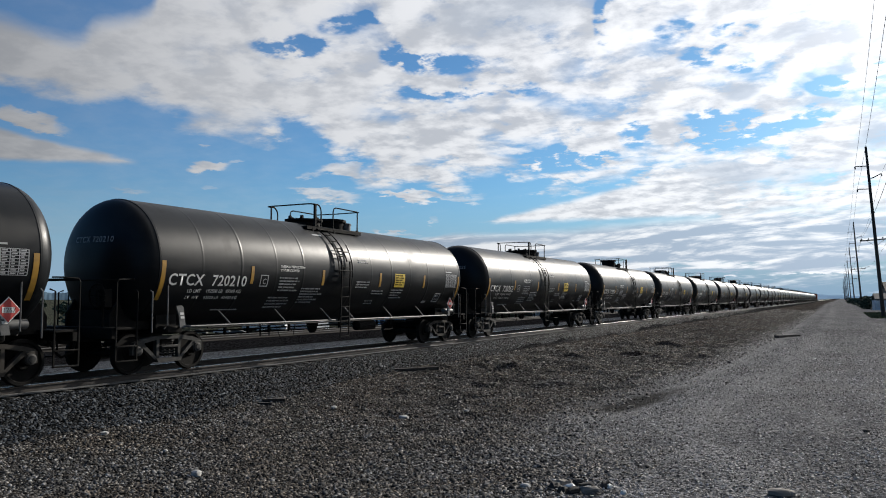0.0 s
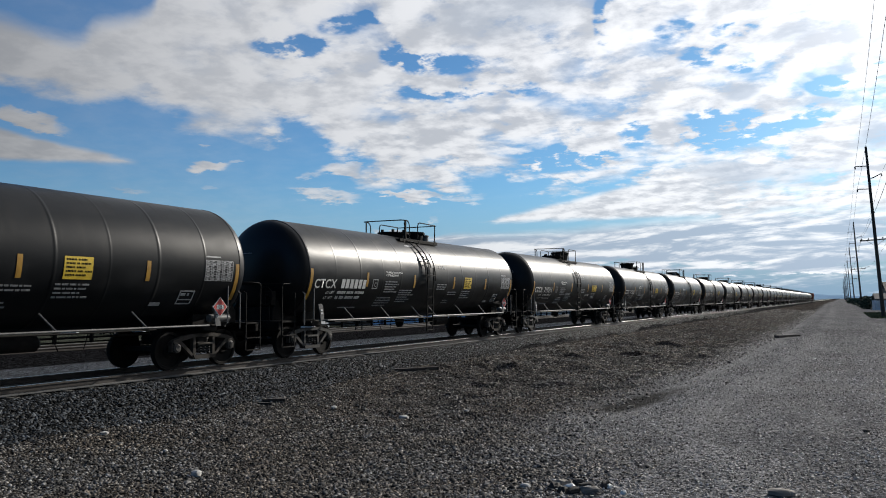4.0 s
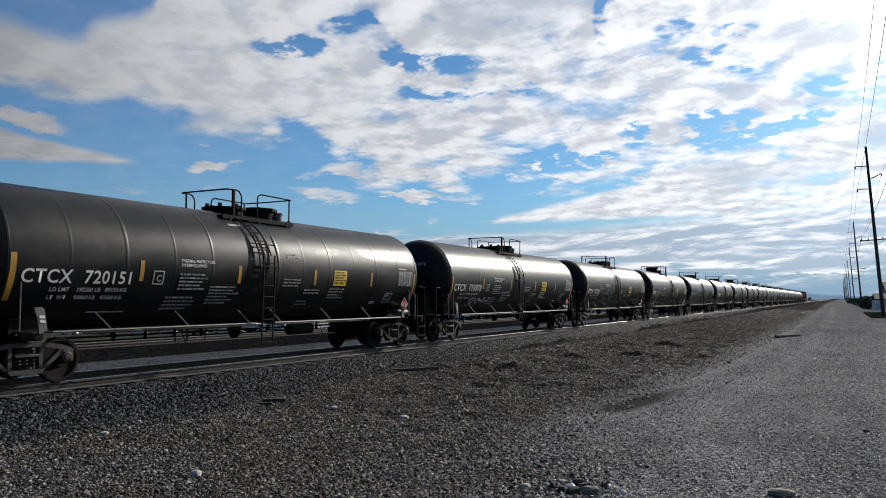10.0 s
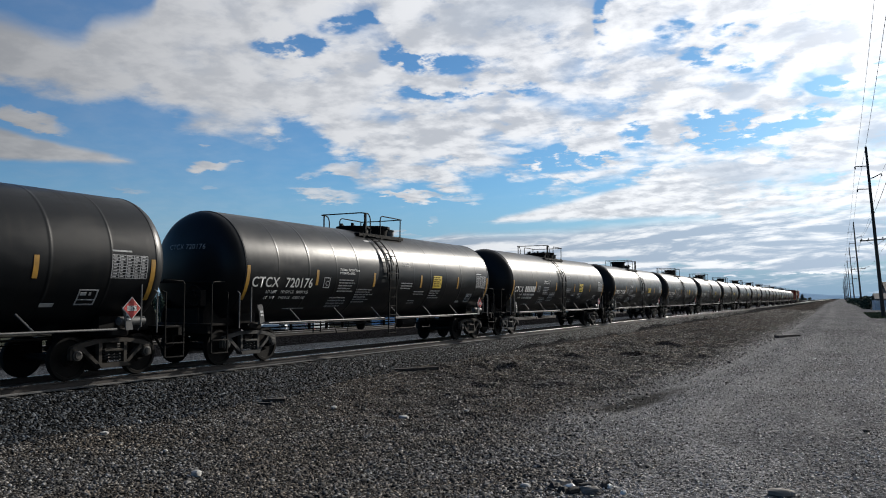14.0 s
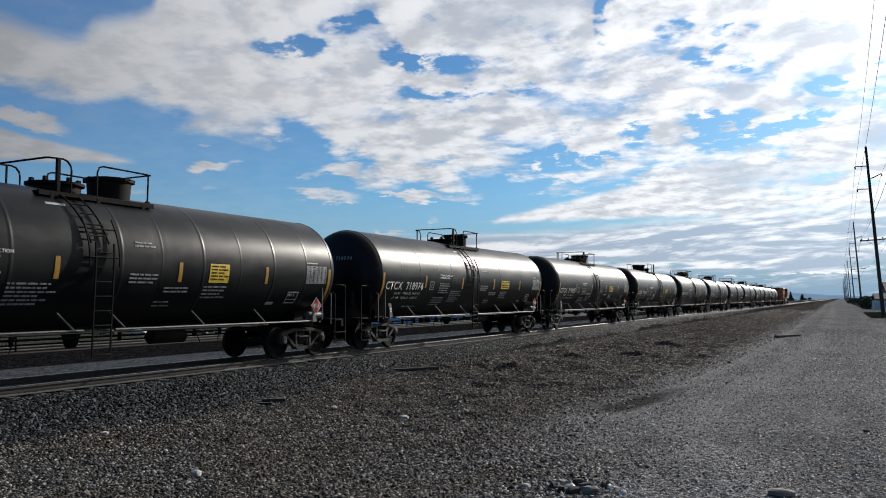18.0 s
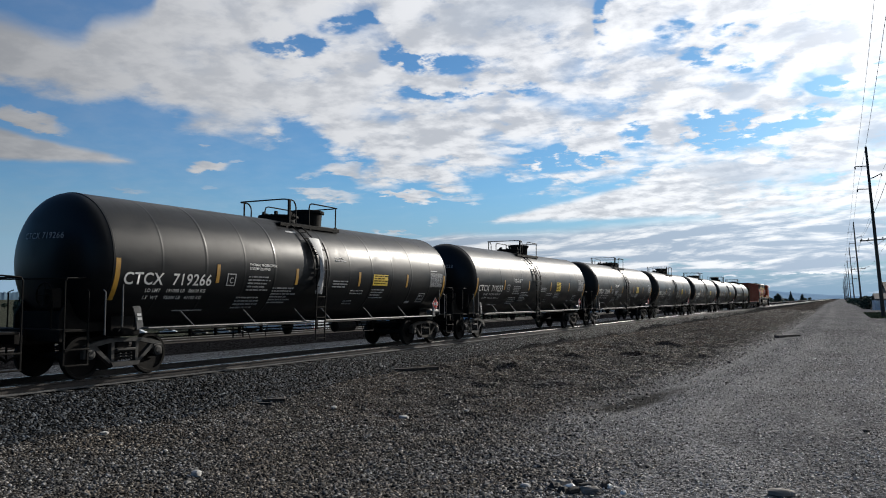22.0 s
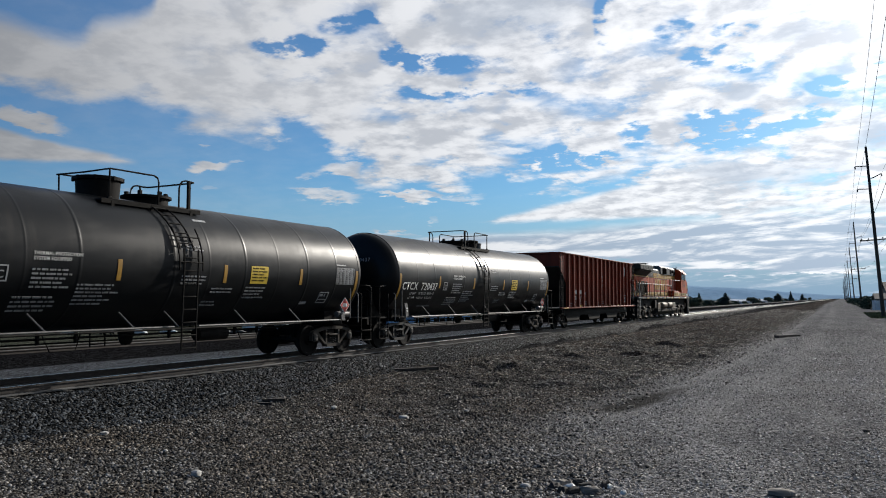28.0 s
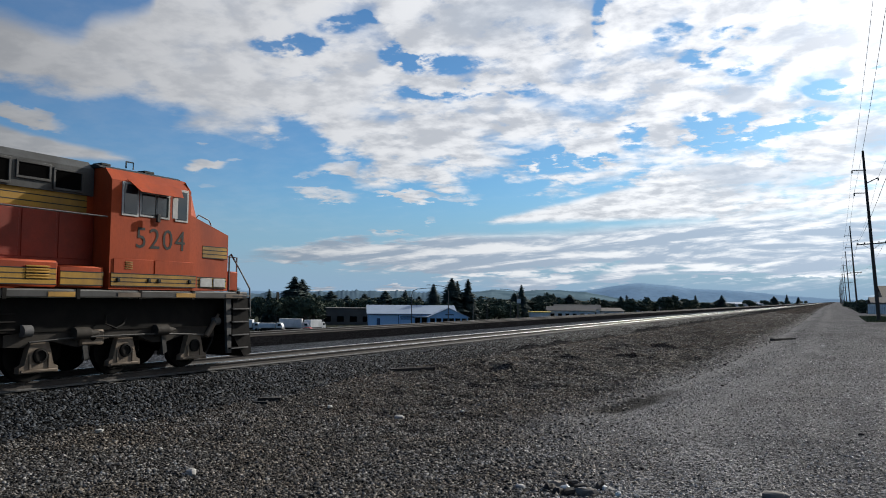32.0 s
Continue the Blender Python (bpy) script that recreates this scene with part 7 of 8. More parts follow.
def gabled(parent, w, d, eave, ridge_h, wall, roof, along=True, name="wall"):
    """Walls and a pitched roof; the ridge runs along x or along y."""
    if along:
        ring = lambda x: [(x, 0, 0), (x, d, 0), (x, d, eave), (x, d / 2, ridge_h), (x, 0, eave)]
        part(name, Shape().loft([ring(0), ring(w)]), wall, parent)
        for s in (0, 1):
            y0, y1 = (-0.4, d / 2) if s == 0 else (d + 0.4, d / 2)
            e0 = eave - 0.4 * (ridge_h - eave) / (d / 2)
            part("roof", Shape().loft([[(x, y0, e0 + 0.05), (x, y1, ridge_h + 0.05), (x, y1, ridge_h + 0.25), (x, y0, e0 + 0.2)] for x in (-0.4, w + 0.4)]), roof, parent)
    else:
        ring = lambda y: [(0, y, 0), (w, y, 0), (w, y, eave), (w / 2, y, ridge_h), (0, y, eave)]
        part(name, Shape().loft([ring(0), ring(d)]), wall, parent)
        for s in (0, 1):
            x0, x1 = (-0.4, w / 2) if s == 0 else (w + 0.4, w / 2)
            e0 = eave - 0.4 * (ridge_h - eave) / (w / 2)
            part("roof", Shape().loft([[(x0, y, e0 + 0.05), (x1, y, ridge_h + 0.05), (x1, y, ridge_h + 0.25), (x0, y, e0 + 0.2)] for y in (-0.5, d)]), roof, parent)


def warehouse():
    b = thing("warehouse", "long pale blue metal warehouse with a pale roof and dark bays", "warehouse", at=setting(-0.0935, 232, 6, 1.7))
    part("foundation", Shape().box(13.5, 9.0, -1.5, 26.8, 17.8, 2.9), GREY, b)
    gabled(b, 27.0, 18.0, 3.5, 5.9, SIDING, ROOFING)
    wing = part("wing_floor", Shape().box(22.5, -3.0, 0.1, 14.0, 6.0, 0.2), WHITISH, b)
    w = Shape()
    x0, x1, e, r = 18.0, 29.8, 2.7, 5.3
    part("wing_wall", Shape().loft([[(x0, y, 0), (x1, y, 0), (x1, y, e), ((x0 + x1) / 2, y, r), (x0, y, e)] for y in (-6.0, 0.0)]), SIDING, b)
    for xa, xb in ((x0 - 0.4, (x0 + x1) / 2), (x1 + 0.4, (x0 + x1) / 2)):
        part("wing_roof", Shape().loft([[(xa, y, e - 0.15), (xb, y, r + 0.05), (xb, y, r + 0.25), (xa, y, e + 0.05)] for y in (-6.5, 0.0)]), ROOFING, b)
    for k in range(6):
        part("bay_door", Shape().box(19.1 + 1.9 * k, -6.02, 1.3, 1.45, 0.12, 2.2), VOID, b, "dark open bay")
    part("canopy", Shape().box(16.0, -1.5, 2.75, 4.4, 3.0, 0.2), ROOFING, b)
    for k in range(2):
        part("bay_door", Shape().box(15.1 + 2.0 * k, -0.05, 1.3, 1.5, 0.14, 2.3), VOID, b, "dark open bay")
    part("sign_writing", Shape().box(12.0, -0.04, 2.6, 4.4, 0.06, 0.40).box(11.6, -0.04, 2.0, 3.4, 0.06, 0.3), TRIM, b, "dark blue sign in plain bars")
    part("sign_writing", Shape().box(24.2, -6.04, 3.5, 2.6, 0.06, 0.35), TRIM, b)
    part("corner_trim", Shape().box(9.3, -0.03, 1.7, 0.18, 0.08, 3.4).box(0.0, -0.03, 1.7, 0.18, 0.08, 3.4), TRIM, b)
    part("gutter", Shape().box(13.5, -0.45, 3.3, 27.6, 0.15, 0.22), TRIM, b)
    part("door", Shape().box(3.2, -0.03, 1.1, 1.0, 0.1, 2.2), TRIM, b)
    return b


warehouse()


def shed(px, dist, w, d, h, wall, roof, words, flat=False, turn=0.0, windows=0):
    b = thing("low_building", words, "building", at=setting(px, dist, turn))
    if flat:
        part("wall", Shape().box(w / 2, d / 2, h / 2, w, d, h, 0.05), wall, b)
        part("roof", Shape().box(w / 2, d / 2, h + 0.15, w + 0.8, d + 0.8, 0.3, 0.05), roof, b)
    else:
        gabled(b, w, d, h * 0.72, h, wall, roof)
    for k in range(windows):
        part("window", Shape().box(w * (k + 0.7) / (windows + 0.4), -0.02, h * 0.36, w / windows * 0.5, 0.12, h * 0.34), VOID, b)
    return b


shed(-0.175, 285, 26, 14, 6.0, BROWN, BROWN, "long dull brown building among trees", True, 0, 5)
shed(0.120, 255, 6.0, 6, 3.0, WHITISH, YELLOW, "small pale kiosk with a yellow roof", True, 0, 1)
shed(0.141, 262, 16, 10, 4.6, WHITISH, GREY, "pale terrace of flats with dark windows", False, -8, 6)
shed(0.150, 290, 17, 10, 5.6, WHITISH, GREY, "stepped pale building with grey roofs", False, -10, 5)
shed(0.197, 300, 14, 9, 3.6, WHITISH, BROWN, "low pale house among the trees", False, 10, 3)
shed(0.262, 330, 12, 9, 4.4, WHITISH, ROOFING, "white house with a grey roof", False, -6, 3)
shed(0.285, 345, 12, 9, 3.6, WHITISH, ROOFING, "white low house beyond the tracks", False, 6, 2)
shed(0.378, 520, 14, 9, 4.4, WHITISH, ROOFING, "white distant house among dark trees", False, 6, 2)
shed(0.400, 560, 14, 9, 4.0, WHITISH, ROOFING, "white distant house among dark trees", False, -6, 2)
shed(0.345, 480, 14, 9, 4.0, WHITISH, BROWN, "pale distant house with a brown roof", False, -6, 2)


def box_truck(px, dist, ln, words, turn=0.0, high=2.6):
    t = thing("truck", words, "truck", "vehicles parked beyond the tracks", at=setting(px, dist, turn))
    part("cargo_box", Shape().box(ln / 2, 1.25, 1.1 + high / 2, ln, 2.5, high, 0.05), WHITISH, t, "pale cargo box")
    part("cab", Shape().loft([[(ln + 0.2, y, 0.6), (ln + 2.1, y, 0.6), (ln + 2.1, y, 1.6), (ln + 1.5, y, 2.6), (ln + 0.2, y, 2.6)] for y in (0.1, 2.4)]), WHITISH, t)
    part("side_window", Shape().box(ln + 1.15, 0.08, 2.0, 0.9, 0.04, 0.6), GLASS, t)
    part("chassis", Shape().box(ln / 2 + 0.8, 1.25, 0.8, ln + 2.0, 1.0, 0.3), GRIME, t)
    for x in (0.9, ln * 0.35 + 0.5, ln + 1.2):
        for y in (0.2, 2.3):
            part("wheel", Shape().lathe([(y - 0.14, 0.001), (y - 0.14, 0.42), (y - 0.1, 0.48), (y + 0.1, 0.48), (y + 0.14, 0.42), (y + 0.14, 0.001)], 14, "y", (x, 0, 0.48)), GRIME, t)
    return t


def parked_car(px, dist, mat, words, turn=0.0):
    c = thing("parked_car", words, "car", "vehicles parked beyond the tracks", at=setting(px, dist, turn))
    side = [(0.0, 0.45), (0.05, 0.85), (0.9, 0.95), (1.5, 1.42), (3.0, 1.45), (3.8, 0.98), (4.4, 0.88), (4.5, 0.45)]
    part("body", Shape().loft([[(x, y, z) for x, z in side] for y in (0.0, 1.8)]), mat, c)
    part("side_glass", Shape().loft([[(x, y, z) for x, z in ((1.15, 0.98), (1.6, 1.36), (2.9, 1.38), (3.5, 1.0))] for y in (-0.02, 1.82)]), GLASS, c)
    for x in (0.85, 3.6):
        for y in (0.05, 1.75):
            part("wheel", Shape().lathe([(y - 0.1, 0.001), (y - 0.1, 0.3), (y + 0.1, 0.3), (y + 0.1, 0.001)], 12, "y", (x, 0, 0.31)), GRIME, c)
    return c


box_truck(-0.209, 226, 6.6, "white box lorry parked beyond the tracks", 4)
box_truck(-0.168, 228, 5.5, "pale lorry parked in the yard", 62, 2.2)
box_truck(-0.236, 222, 5.0, "pale flatbed lorry with a small box", -6, 1.4)
box_truck(-0.262, 224, 4.0, "white box lorry parked in the yard", 0, 2.3)
for i, (px, dist, mat, words) in enumerate(((-0.155, 222, GREY, "silver car parked in the yard"), (-0.140, 226, TRIM, "dark blue car parked in the yard"), (-0.183, 220, RED, "red car parked in the yard"), (-0.196, 214, GREY, "grey car parked in the yard"), (-0.172, 216, BROWN, "dark car parked in the yard"), (-0.145, 214, WHITISH, "white car parked in the yard"), (-0.130, 220, GREY, "grey car parked in the yard"), (-0.120, 224, BROWN, "dark car parked in the yard"), (0.033, 205, WHITISH, "white car beside the warehouse"),
                                          (-0.30, 215, WHITISH, "white car parked in the yard"), (-0.33, 210, GREY, "grey car parked in the yard"), (-0.37, 214, WHITISH, "white car parked in the yard"), (-0.22, 214, BROWN, "dark car parked in the yard"), (-0.28, 212, GREY, "silver car parked in the yard"),
                                          (-0.41, 210, WHITISH, "white car parked in the yard"), (-0.45, 212, GREY, "silver car parked in the yard"), (-0.50, 210, WHITISH, "white car parked in the yard"))):
    parked_car(px, dist, mat, words, (7 * i) % 13 - 6)


def street_lamp(px, dist, tall, reach):
    p = thing("street_lamp", "slim grey street lamp with a curved arm", "street lamp", "street lamps beyond the tracks", at=setting(px, dist))
    part("post", Shape().tube([(0, 0, 0), (0, 0, tall * 0.85), (reach * 0.06, 0, tall * 0.95), (reach * 0.3, 0, tall), (reach, 0, tall * 1.03)], [0.14, 0.11, 0.10, 0.08, 0.06], 7), GREY, p)
    part("lamp_head", Shape().box(reach * 1.08, 0, tall * 1.03, abs(reach) * 0.16 + 0.2, 0.35, 0.16), GREY, p)
    return p


for px, dist, top, reach in ((-0.0365, 190, 0.0125, 4.3), (0.0115, 190, 0.0165, -4.6), (0.102, 230, 0.012, -4.5), (0.062, 240, -0.001, 0.6), (0.044, 236, -0.002, 0.6), (0.093, 250, -0.004, 0.6)):
    x, y = at_angle(px, dist)
    street_lamp(px, dist, height_at(H0 + top, dist) - float(ground_height(x, y)), reach)
ped = thing("road_sign", "small white road sign on a post", "sign", at=setting(0.1035, 228))
part("post", Shape().tube([(0, 0, 0), (0, 0, 7.2)], 0.07, 6), GREY, ped)
part("sign_face", Shape().box(0, -0.1, 6.3, 1.1, 0.05, 1.3), WHITISH, ped)


def roadside():
    """House corner, fence and grass on the poles' side."""
    h = thing("roadside_house", "dark-roofed house beside the gravel road", "house", at=pose(23.3, 172, -0.6, 0, 0, 3))
    gabled(h, 12, 16, 3.0, 5.4, BROWN, GRIME)
    part("window", Shape().box(2.0, -0.02, 1.8, 1.2, 0.1, 1.1), VOID, h)
    f = thing("fence", "pale board fence beside the road", "fence", at=pose(20.1, 160, -0.6, 0, 0, 6))
    board = Shape().box(0, 0, 0.95, 0.24, 0.04, 1.9).mesh("board", WHITISH)
    for k in range(22):
        part("board", board, None, f, at=pose(0.27 * k, 0, 0.01 * (k % 3)))
    part("fence_rail", Shape().box(2.9, 0.05, 0.5, 6.0, 0.05, 0.1).box(2.9, 0.05, 1.5, 6.0, 0.05, 0.1), WHITISH, f)
    s = shed(0.0, 10, 5, 5, 3.0, GREY, BROWN, "small grey shed behind the fence", False, 0, 1)
    s.matrix_basis = pose(21.0, 166, -0.6, 0, 0, 4)
    rng = random.Random(3)
    blades = Shape()
    for _ in range(5200):
        x, y = rng.uniform(17.9, 22), rng.uniform(96, 128)
        z, h2, a = -0.5, rng.uniform(0.12, 0.34), rng.uniform(0, math.tau)
        c, d = 0.05 * math.cos(a), 0.05 * math.sin(a)
        blades.add([(x - c, y - d, z), (x + c, y + d, z), (x + 2 * d, y - 2 * c, z + h2)], [(0, 1, 2)])
    ob = new("grass", blades.mesh("grass", GRASS, False))
    tagged(ob, "patch of damp green grass below the poles", "grass", kind="stuff")


roadside()

# ---- stones, scraps and gravel ----


def stone_material(name, lo, hi, tint, power=2.8, patch=None):
    mat = bpy.data.materials.new(name)
    mat.use_nodes = True
    w = Tree(mat.node_tree)
    bsdf = mat.node_tree.nodes["Principled BSDF"]
    rnd = w.add("ShaderNodeNewGeometry").outputs["Random Per Island"]
    co = w.add("ShaderNodeTexCoord").outputs["Object"]
    shade = w.m("MULTIPLY", w.m("POWER", rnd, power), w.m("ADD", 0.6, w.noise(co, 25.0, 3.0)))
    col = w.mix(shade, (*[lo * c for c in tint], 1), (*[hi * c for c in tint], 1))
    if patch:
        col = w.mix(w.step(w.noise(co, 0.45, 5.0, 0.6), 0.42, 0.62), col, w.vec("MULTIPLY", col, patch))
    w.put(bsdf.inputs["Base Color"], col)
    bsdf.inputs["Roughness"].default_value = 0.6
    bsdf.inputs["Specular IOR Level"].default_value = 0.12
    return mat


BALLAST = stone_material("dark_crushed_ballast", 0.003, 0.125, (0.91, 1.0, 1.10), 3.2)
PEBBLE = stone_material("grey_gravel", 0.055, 0.50, (1.0, 1.0, 1.0), 2.2, (0.80, 0.77, 0.74))
EARTHY = stone_material("brown_bank_gravel", 0.014, 0.25, (1.07, 1.0, 0.90), 2.3, (0.90, 0.80, 0.69))
BANKSTONE = stone_material("grey_bank_stones", 0.012, 0.17, (1.03, 1.0, 0.96), 2.4)
COARSE = stone_material("coarse_foreground_gravel", 0.022, 0.40, (1.03, 1.0, 0.95), 2.2, (0.90, 0.82, 0.72))
STONE_V = np.array([(1, 0, 0), (-1, 0, 0), (0, 1, 0), (0, -1, 0), (0, 0, 1), (0, 0, -1), (0.62, 0.6, 0.5), (-0.6, -0.62, 0.45)])
STONE_F = np.array([(0, 2, 6), (2, 4, 6), (4, 0, 6), (1, 3, 7), (3, 4, 7), (4, 1, 7), (2, 1, 4), (3, 0, 4)])


def scatter(name, label, mat, xs, ys, sizes, seed, sink=0.25):
    """Crushed stones on the ground, each turned and cut differently, as one mesh."""
    rng = np.random.default_rng(seed)
    n = len(xs)
    base = STONE_V[None] * rng.uniform(0.55, 1.15, (n, 8, 1)) * np.stack([rng.uniform(0.8, 1.3, n), rng.uniform(0.7, 1.1, n), rng.uniform(0.45, 0.8, n)], -1)[:, None, :]
    a, b = rng.uniform(0, math.tau, n), rng.uniform(-0.5, 0.5, n)
    x, y, z = base[..., 0], base[..., 1], base[..., 2]
    x, z = x * np.cos(b)[:, None] - z * np.sin(b)[:, None], x * np.sin(b)[:, None] + z * np.cos(b)[:, None]
    x, y = x * np.cos(a)[:, None] - y * np.sin(a)[:, None], x * np.sin(a)[:, None] + y * np.cos(a)[:, None]
    v = np.stack([x, y, z], -1) * sizes[:, None, None]
    v[..., 0] += xs[:, None]
    v[..., 1] += ys[:, None]
    v[..., 2] += (ground_height(xs, ys) + bumps(xs, ys) + sizes * (0.5 - sink))[:, None]
    me = bpy.data.meshes.new(name)
    me.vertices.add(n * 8)
    me.vertices.foreach_set("co", v.reshape(-1).astype(np.float32))
    faces = (STONE_F[None] + 8 * np.arange(n)[:, None, None]).reshape(-1)
    me.loops.add(len(faces))
    me.loops.foreach_set("vertex_index", faces.astype(np.int32))
    me.polygons.add(n * 8)
    me.polygons.foreach_set("loop_start", np.arange(0, n * 24, 3, dtype=np.int32))
    me.update(calc_edges=True)
    me.materials.append(mat)
    return tagged(new(name, me), label, "gravel", kind="stuff")


def along(rng, n, y0, y1):
    """Places along the track, thinning out with the distance."""
    return y0 * (y1 / y0) ** rng.random(n)


def gravel():
    rng = np.random.default_rng(7)
    n = 62000
    ys = along(rng, n, 5.5, 150.0)
    ys = ys[rng.random(n) < np.clip((150 - ys) / 90, 0, 1)]
    n = len(ys)
    xs = 1.15 + (ballast_toe(ys) - 1.15) * (1 - rng.beta(1.5, 1.25, n))
    scatter("ballast_stones", "dark crushed ballast stones beside the rails", BALLAST, xs, ys, rng.uniform(0.026, 0.056, n), 1)
    n = 9000
    ys, xs = along(rng, n, 6.0, 60.0), rng.uniform(-1.9, 1.25, n)
    keep = np.abs(np.abs(xs) - 0.7525) > 0.12
    scatter("crib_stones", "dark crushed stones between the rails", BALLAST, xs[keep], ys[keep], rng.uniform(0.022, 0.04, keep.sum()), 2)
    n = 200000
    ys = along(rng, n, 4.2, 90.0)
    ys = ys[rng.random(n) < np.clip((92 - ys) / 60, 0, 1)]
    xs = 2.6 + 17.0 * rng.random(len(ys))
    darkish = ((xs - 10.75) * 0.966 - (ys - 18.3) * 0.259) ** 2 / 0.36 + ((xs - 10.75) * 0.259 + (ys - 18.3) * 0.966) ** 2 / 6.0 < 1
    lane = np.abs(np.abs(xs - bank_edge(ys) - 2.0) - 1.0) < 0.55
    road = xs + rng.normal(0, 0.7, len(ys)) > bank_edge(ys)
    keep = (~darkish | (rng.random(len(ys)) < 0.12)) & (~lane | (ys < 12) | (rng.random(len(ys)) < 0.45)) & (~road | (rng.random(len(ys)) < np.interp(ys, [8, 16, 40], [1.0, 0.75, 0.55])))
    xs, ys, road = xs[keep], ys[keep], road[keep]
    n = len(ys)
    sizes = (0.009 + 0.017 * rng.random(n) ** 2) * (1 + 0.03 * np.minimum(ys - 4, 22))
    scatter("road_gravel", "loose grey gravel on the road", PEBBLE, xs[road], ys[road], sizes[road] * 0.95, 3)
    scatter("bank_gravel", "dull brown gravel on the bank", EARTHY, xs[~road], ys[~road], sizes[~road] * 1.25, 8)
    n = 27000
    ys = along(rng, n, 5.0, 170.0)
    xs = 2.8 + (bank_edge(ys) + 1.0 - 2.8) * rng.random(n)
    scatter("larger_gravel", "scattered larger stones on the bank", BANKSTONE, xs, ys, (0.014 + 0.034 * rng.random(n) ** 2) * (1 + 0.012 * ys), 4)
    n = 24000
    ys = 5.6 + 9.4 * rng.random(n) ** 1.2
    xs = rng.uniform(2.9, 13.0, n)
    keep = (xs > ballast_toe(ys) + 0.1) & (rng.random(n) < np.clip((15.0 - ys) / 4, 0, 1)) & (rng.random(n) < np.clip((13.2 - xs) / 1.8, 0, 1))
    scatter("coarse_gravel", "coarse grey-brown gravel beside the road", COARSE, xs[keep], ys[keep], (0.013 + 0.026 * rng.random(n) ** 2)[keep], 6)
    n = 9000
    ys, xs = along(rng, n, 10.0, 90.0), -rng.triangular(1.7, 2.2, 3.0, n)
    scatter("far_ballast_stones", "dark crushed ballast beyond the rails", BALLAST, xs, ys, rng.uniform(0.025, 0.05, n), 5)


PALE = material("pale_stone", (0.42, 0.41, 0.39), 0.8, dark=(0.3, 0.29, 0.27), scale=6, fine=40, bump=0.3)
SOOT = material("charred_wood", (0.018, 0.016, 0.015), 0.85, dark=(0.04, 0.035, 0.03), scale=6, fine=40, bump=0.4)
DRIFT = material("dry_grey_wood", (0.20, 0.18, 0.155), 0.85, dark=(0.1, 0.09, 0.08), scale=4, fine=50, bump=0.3, stretch=(0.2, 1, 1))


def on_ground(x, y, lift=0.0):
    return float(ground_height(np.float64(x), np.float64(y)) + bumps(np.float64(x), np.float64(y))) + lift


def rock(x, y, sx, sy, sz, mat, words, turn=0.0, seed=0, rough=0.18):
    rng = random.Random(seed)
    s = Shape()
    rings = []
    for z, r in ((-0.5, 0.75), (-0.1, 1.0), (0.35, 0.9), (0.55, 0.55)):
        rings.append([(sx / 2 * r * math.cos(a) * rng.uniform(1 - rough, 1 + rough), sy / 2 * r * math.sin(a) * rng.uniform(1 - rough, 1 + rough), sz * (z + rng.uniform(-0.4 * rough, 0.4 * rough))) for a in np.linspace(0, math.tau, 10)[:9]])
    ob = new("rock", s.loft(rings).mesh("rock", mat))
    ob.matrix_basis = pose(x, y, on_ground(x, y, sz * 0.25), 0, 0, turn)
    return tagged(ob, words, "rock")


def scrap(x, y, ln, w, h, mat, words, turn=0.0, tip=0.0):
    s = Shape()
    rng = random.Random(int(ln * 100 + x * 10))
    rings = []
    for k in range(6):
        q = -ln / 2 + ln * k / 5
        j = [rng.uniform(0.82, 1.12) for _ in range(4)]
        rings.append([(q, -w / 2 * j[0], -h / 2), (q, w / 2 * j[1], -h / 2 * j[2]), (q, w / 2 * j[2], h / 2 * j[3]), (q, -w / 2 * j[3], h / 2)])
    ob = new("wood_scrap", s.loft(rings).mesh("wood_scrap", mat))
    ob.matrix_basis = pose(x, y, on_ground(x, y, h * 0.35 + abs(math.sin(radians(tip))) * ln * 0.4), 0, tip, turn)
    return tagged(ob, words, "scrap")


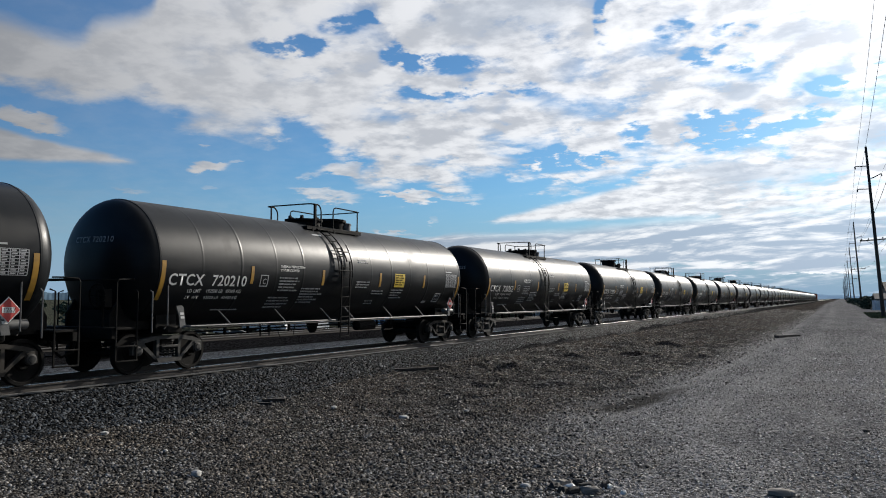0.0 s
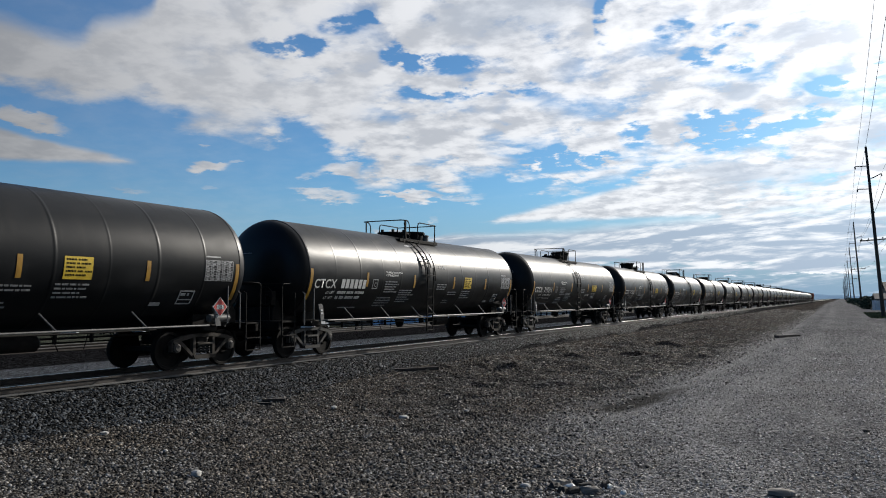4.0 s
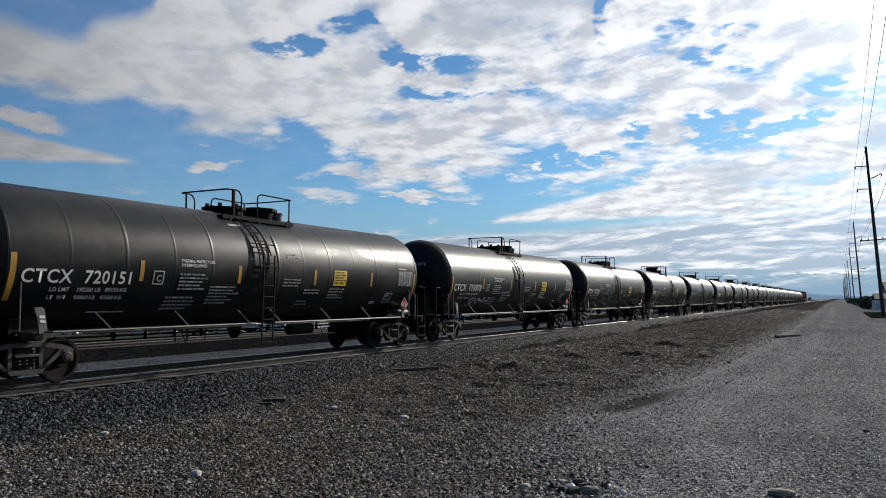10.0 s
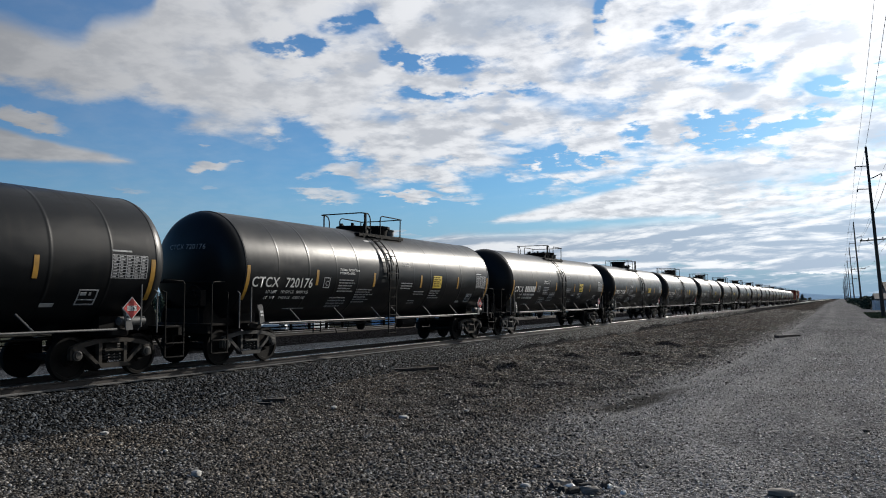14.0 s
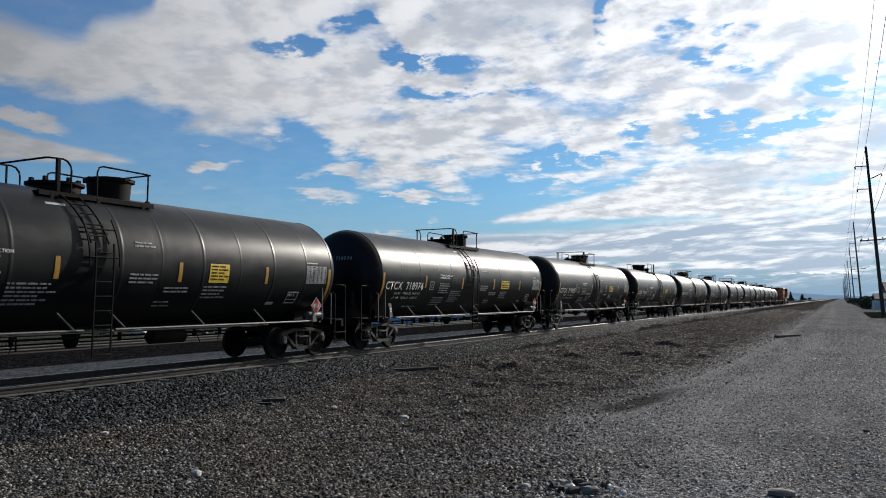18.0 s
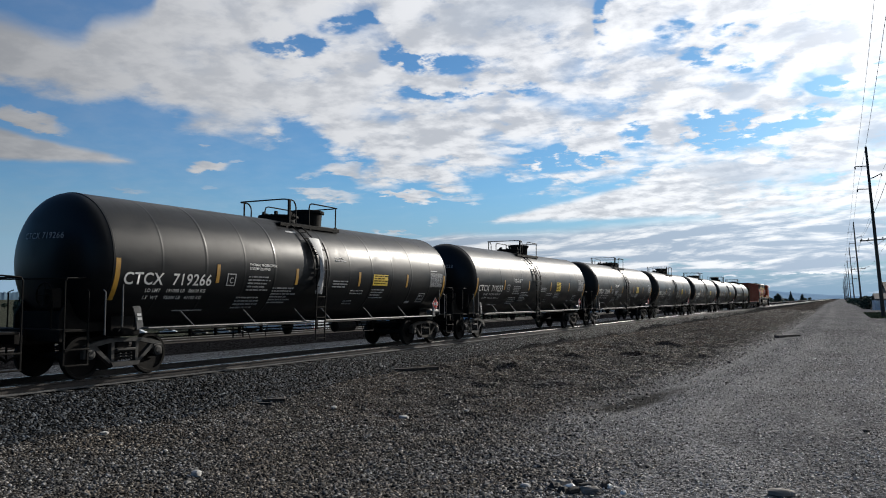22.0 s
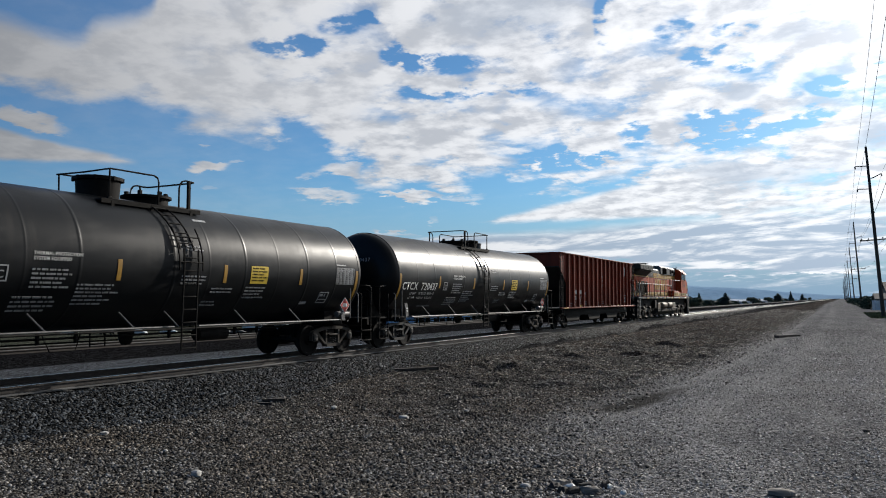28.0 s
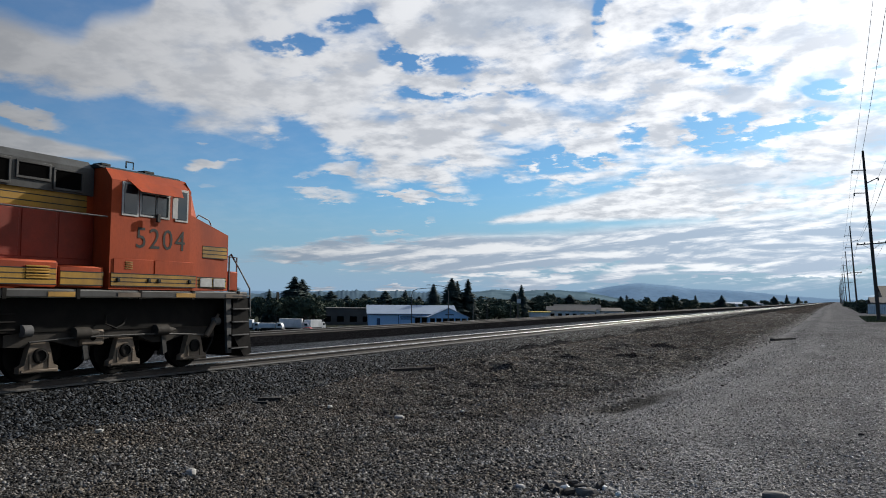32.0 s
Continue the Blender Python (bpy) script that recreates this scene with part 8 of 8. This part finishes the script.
def clutter():
    rock(6.74, 14.27, 0.25, 0.2, 0.10, PALE, "flat pale stone lying on the gravel", 20, 1)
    rock(6.85, 8.23, 0.17, 0.15, 0.10, PALE, "pale rounded stone on the gravel", 0, 2)
    rock(14.45, 9.5, 0.26, 0.2, 0.09, DRIFT, "flat grey stone at the roadside", 10, 3)
    scrap(12.3, 48.4, 2.2, 0.28, 0.14, SOOT, "dark log lying on the gravel road", 62)
    scrap(3.0, 21.4, 1.6, 0.14, 0.10, SOOT, "dark broken board beside the ballast", 58)
    scrap(3.66, 13.7, 0.5, 0.09, 0.07, SOOT, "short dark stick on the bank", 40)
    scrap(3.75, 13.3, 0.35, 0.08, 0.06, SOOT, "short dark stick on the bank", 20)
    # a heap of broken wood and pale rubble beside the road
    for i, (dx, dy, ln, turn, tip) in enumerate(((0.10, 0.0, 0.24, 30, 5), (0.27, 0.08, 0.20, -15, -8), (0.42, -0.05, 0.26, 15, 4), (0.35, -0.22, 0.22, 60, 8), (0.52, -0.2, 0.27, 10, 0), (0.20, -0.2, 0.2, 100, -5), (0.62, 0.02, 0.16, 70, 0), (0.05, -0.12, 0.15, 130, 6))):
        rock(11.98 + dx, 9.0 + dy * 1.4, ln * 0.85, 0.13, 0.085, SOOT if i % 4 else DRIFT, "charred lump of wood in a roadside heap", turn, 70 + i, 0.42)
    for i, (dx, dy, s) in enumerate(((0.18, -0.10, 0.12), (0.42, -0.16, 0.10), (0.30, 0.05, 0.07), (0.6, 0.1, 0.08), (0.82, -0.1, 0.07))):
        rock(12.05 + dx, 8.90 + dy, s * 1.1, s * 0.9, s * 0.8, WHITE, "white broken rubble in a roadside heap", 40 * i, 10 + i, 0.4)
    rng = random.Random(21)
    for i in range(34):
        y = 6 * (60 / 6) ** rng.random()
        x = rng.uniform(3.2, 15.5)
        s = rng.uniform(0.05, 0.13)
        rock(x, y, s * 1.3, s, s * 0.6, PALE if i % 3 == 0 else (SOOT if i % 3 == 1 else DRIFT), ("small pale stone on the gravel", "small dark lump on the gravel", "small grey-brown stone on the gravel")[i % 3], 50 * i, 40 + i)


gravel()
clutter()


def progress(t):
    """Car lengths that the train has travelled after t seconds."""
    drift = np.interp(t, [0, 3, 6, 9, 13, 17, 19, 21, 23, 25, 28, 30, 32], [0, 0.010, -0.008, -0.003, 0.0, 0.004, 0.013, -0.006, -0.016, -0.034, -0.056, -0.057, -0.058])
    return 0.92583 * t - 0.000597 * t * t + float(drift)


def roll(wheelsets, radius):
    """Turn the wheelsets as far as the train rolls; those at the same spot of their truck share one action."""
    lead = {}
    for w in wheelsets:
        spot = tuple(round(c, 3) for c in w.location)
        if spot not in lead:
            walk(w, [(k / FPS, pose(*spot, math.degrees(PITCH * progress(k / FPS) / radius))) for k in range(int(32 * FPS) + 1)])
            lead[spot] = w
        else:
            keys = w.animation_data_create()
            keys.action = lead[spot].animation_data.action
            keys.action_slot = lead[spot].animation_data.action_slot
            w.rotation_mode = "QUATERNION"


def motions():
    """The train draws past towards the viewer, slowing a little, its wheels rolling."""
    times = [0.0, 1.5] + [3.0 + 1.0 * k for k in range(30)]
    for car, y in train:
        walk(car, [(t, pose(0, y - PITCH * progress(t), 0)) for t in times])
    sets = [o for o in scene.objects if o.name.startswith("wheelset")]
    roll([o for o in sets if o.data == WHEELSET], 0.457)
    roll([o for o in sets if o.data == BIGSET], 0.537)


motions()
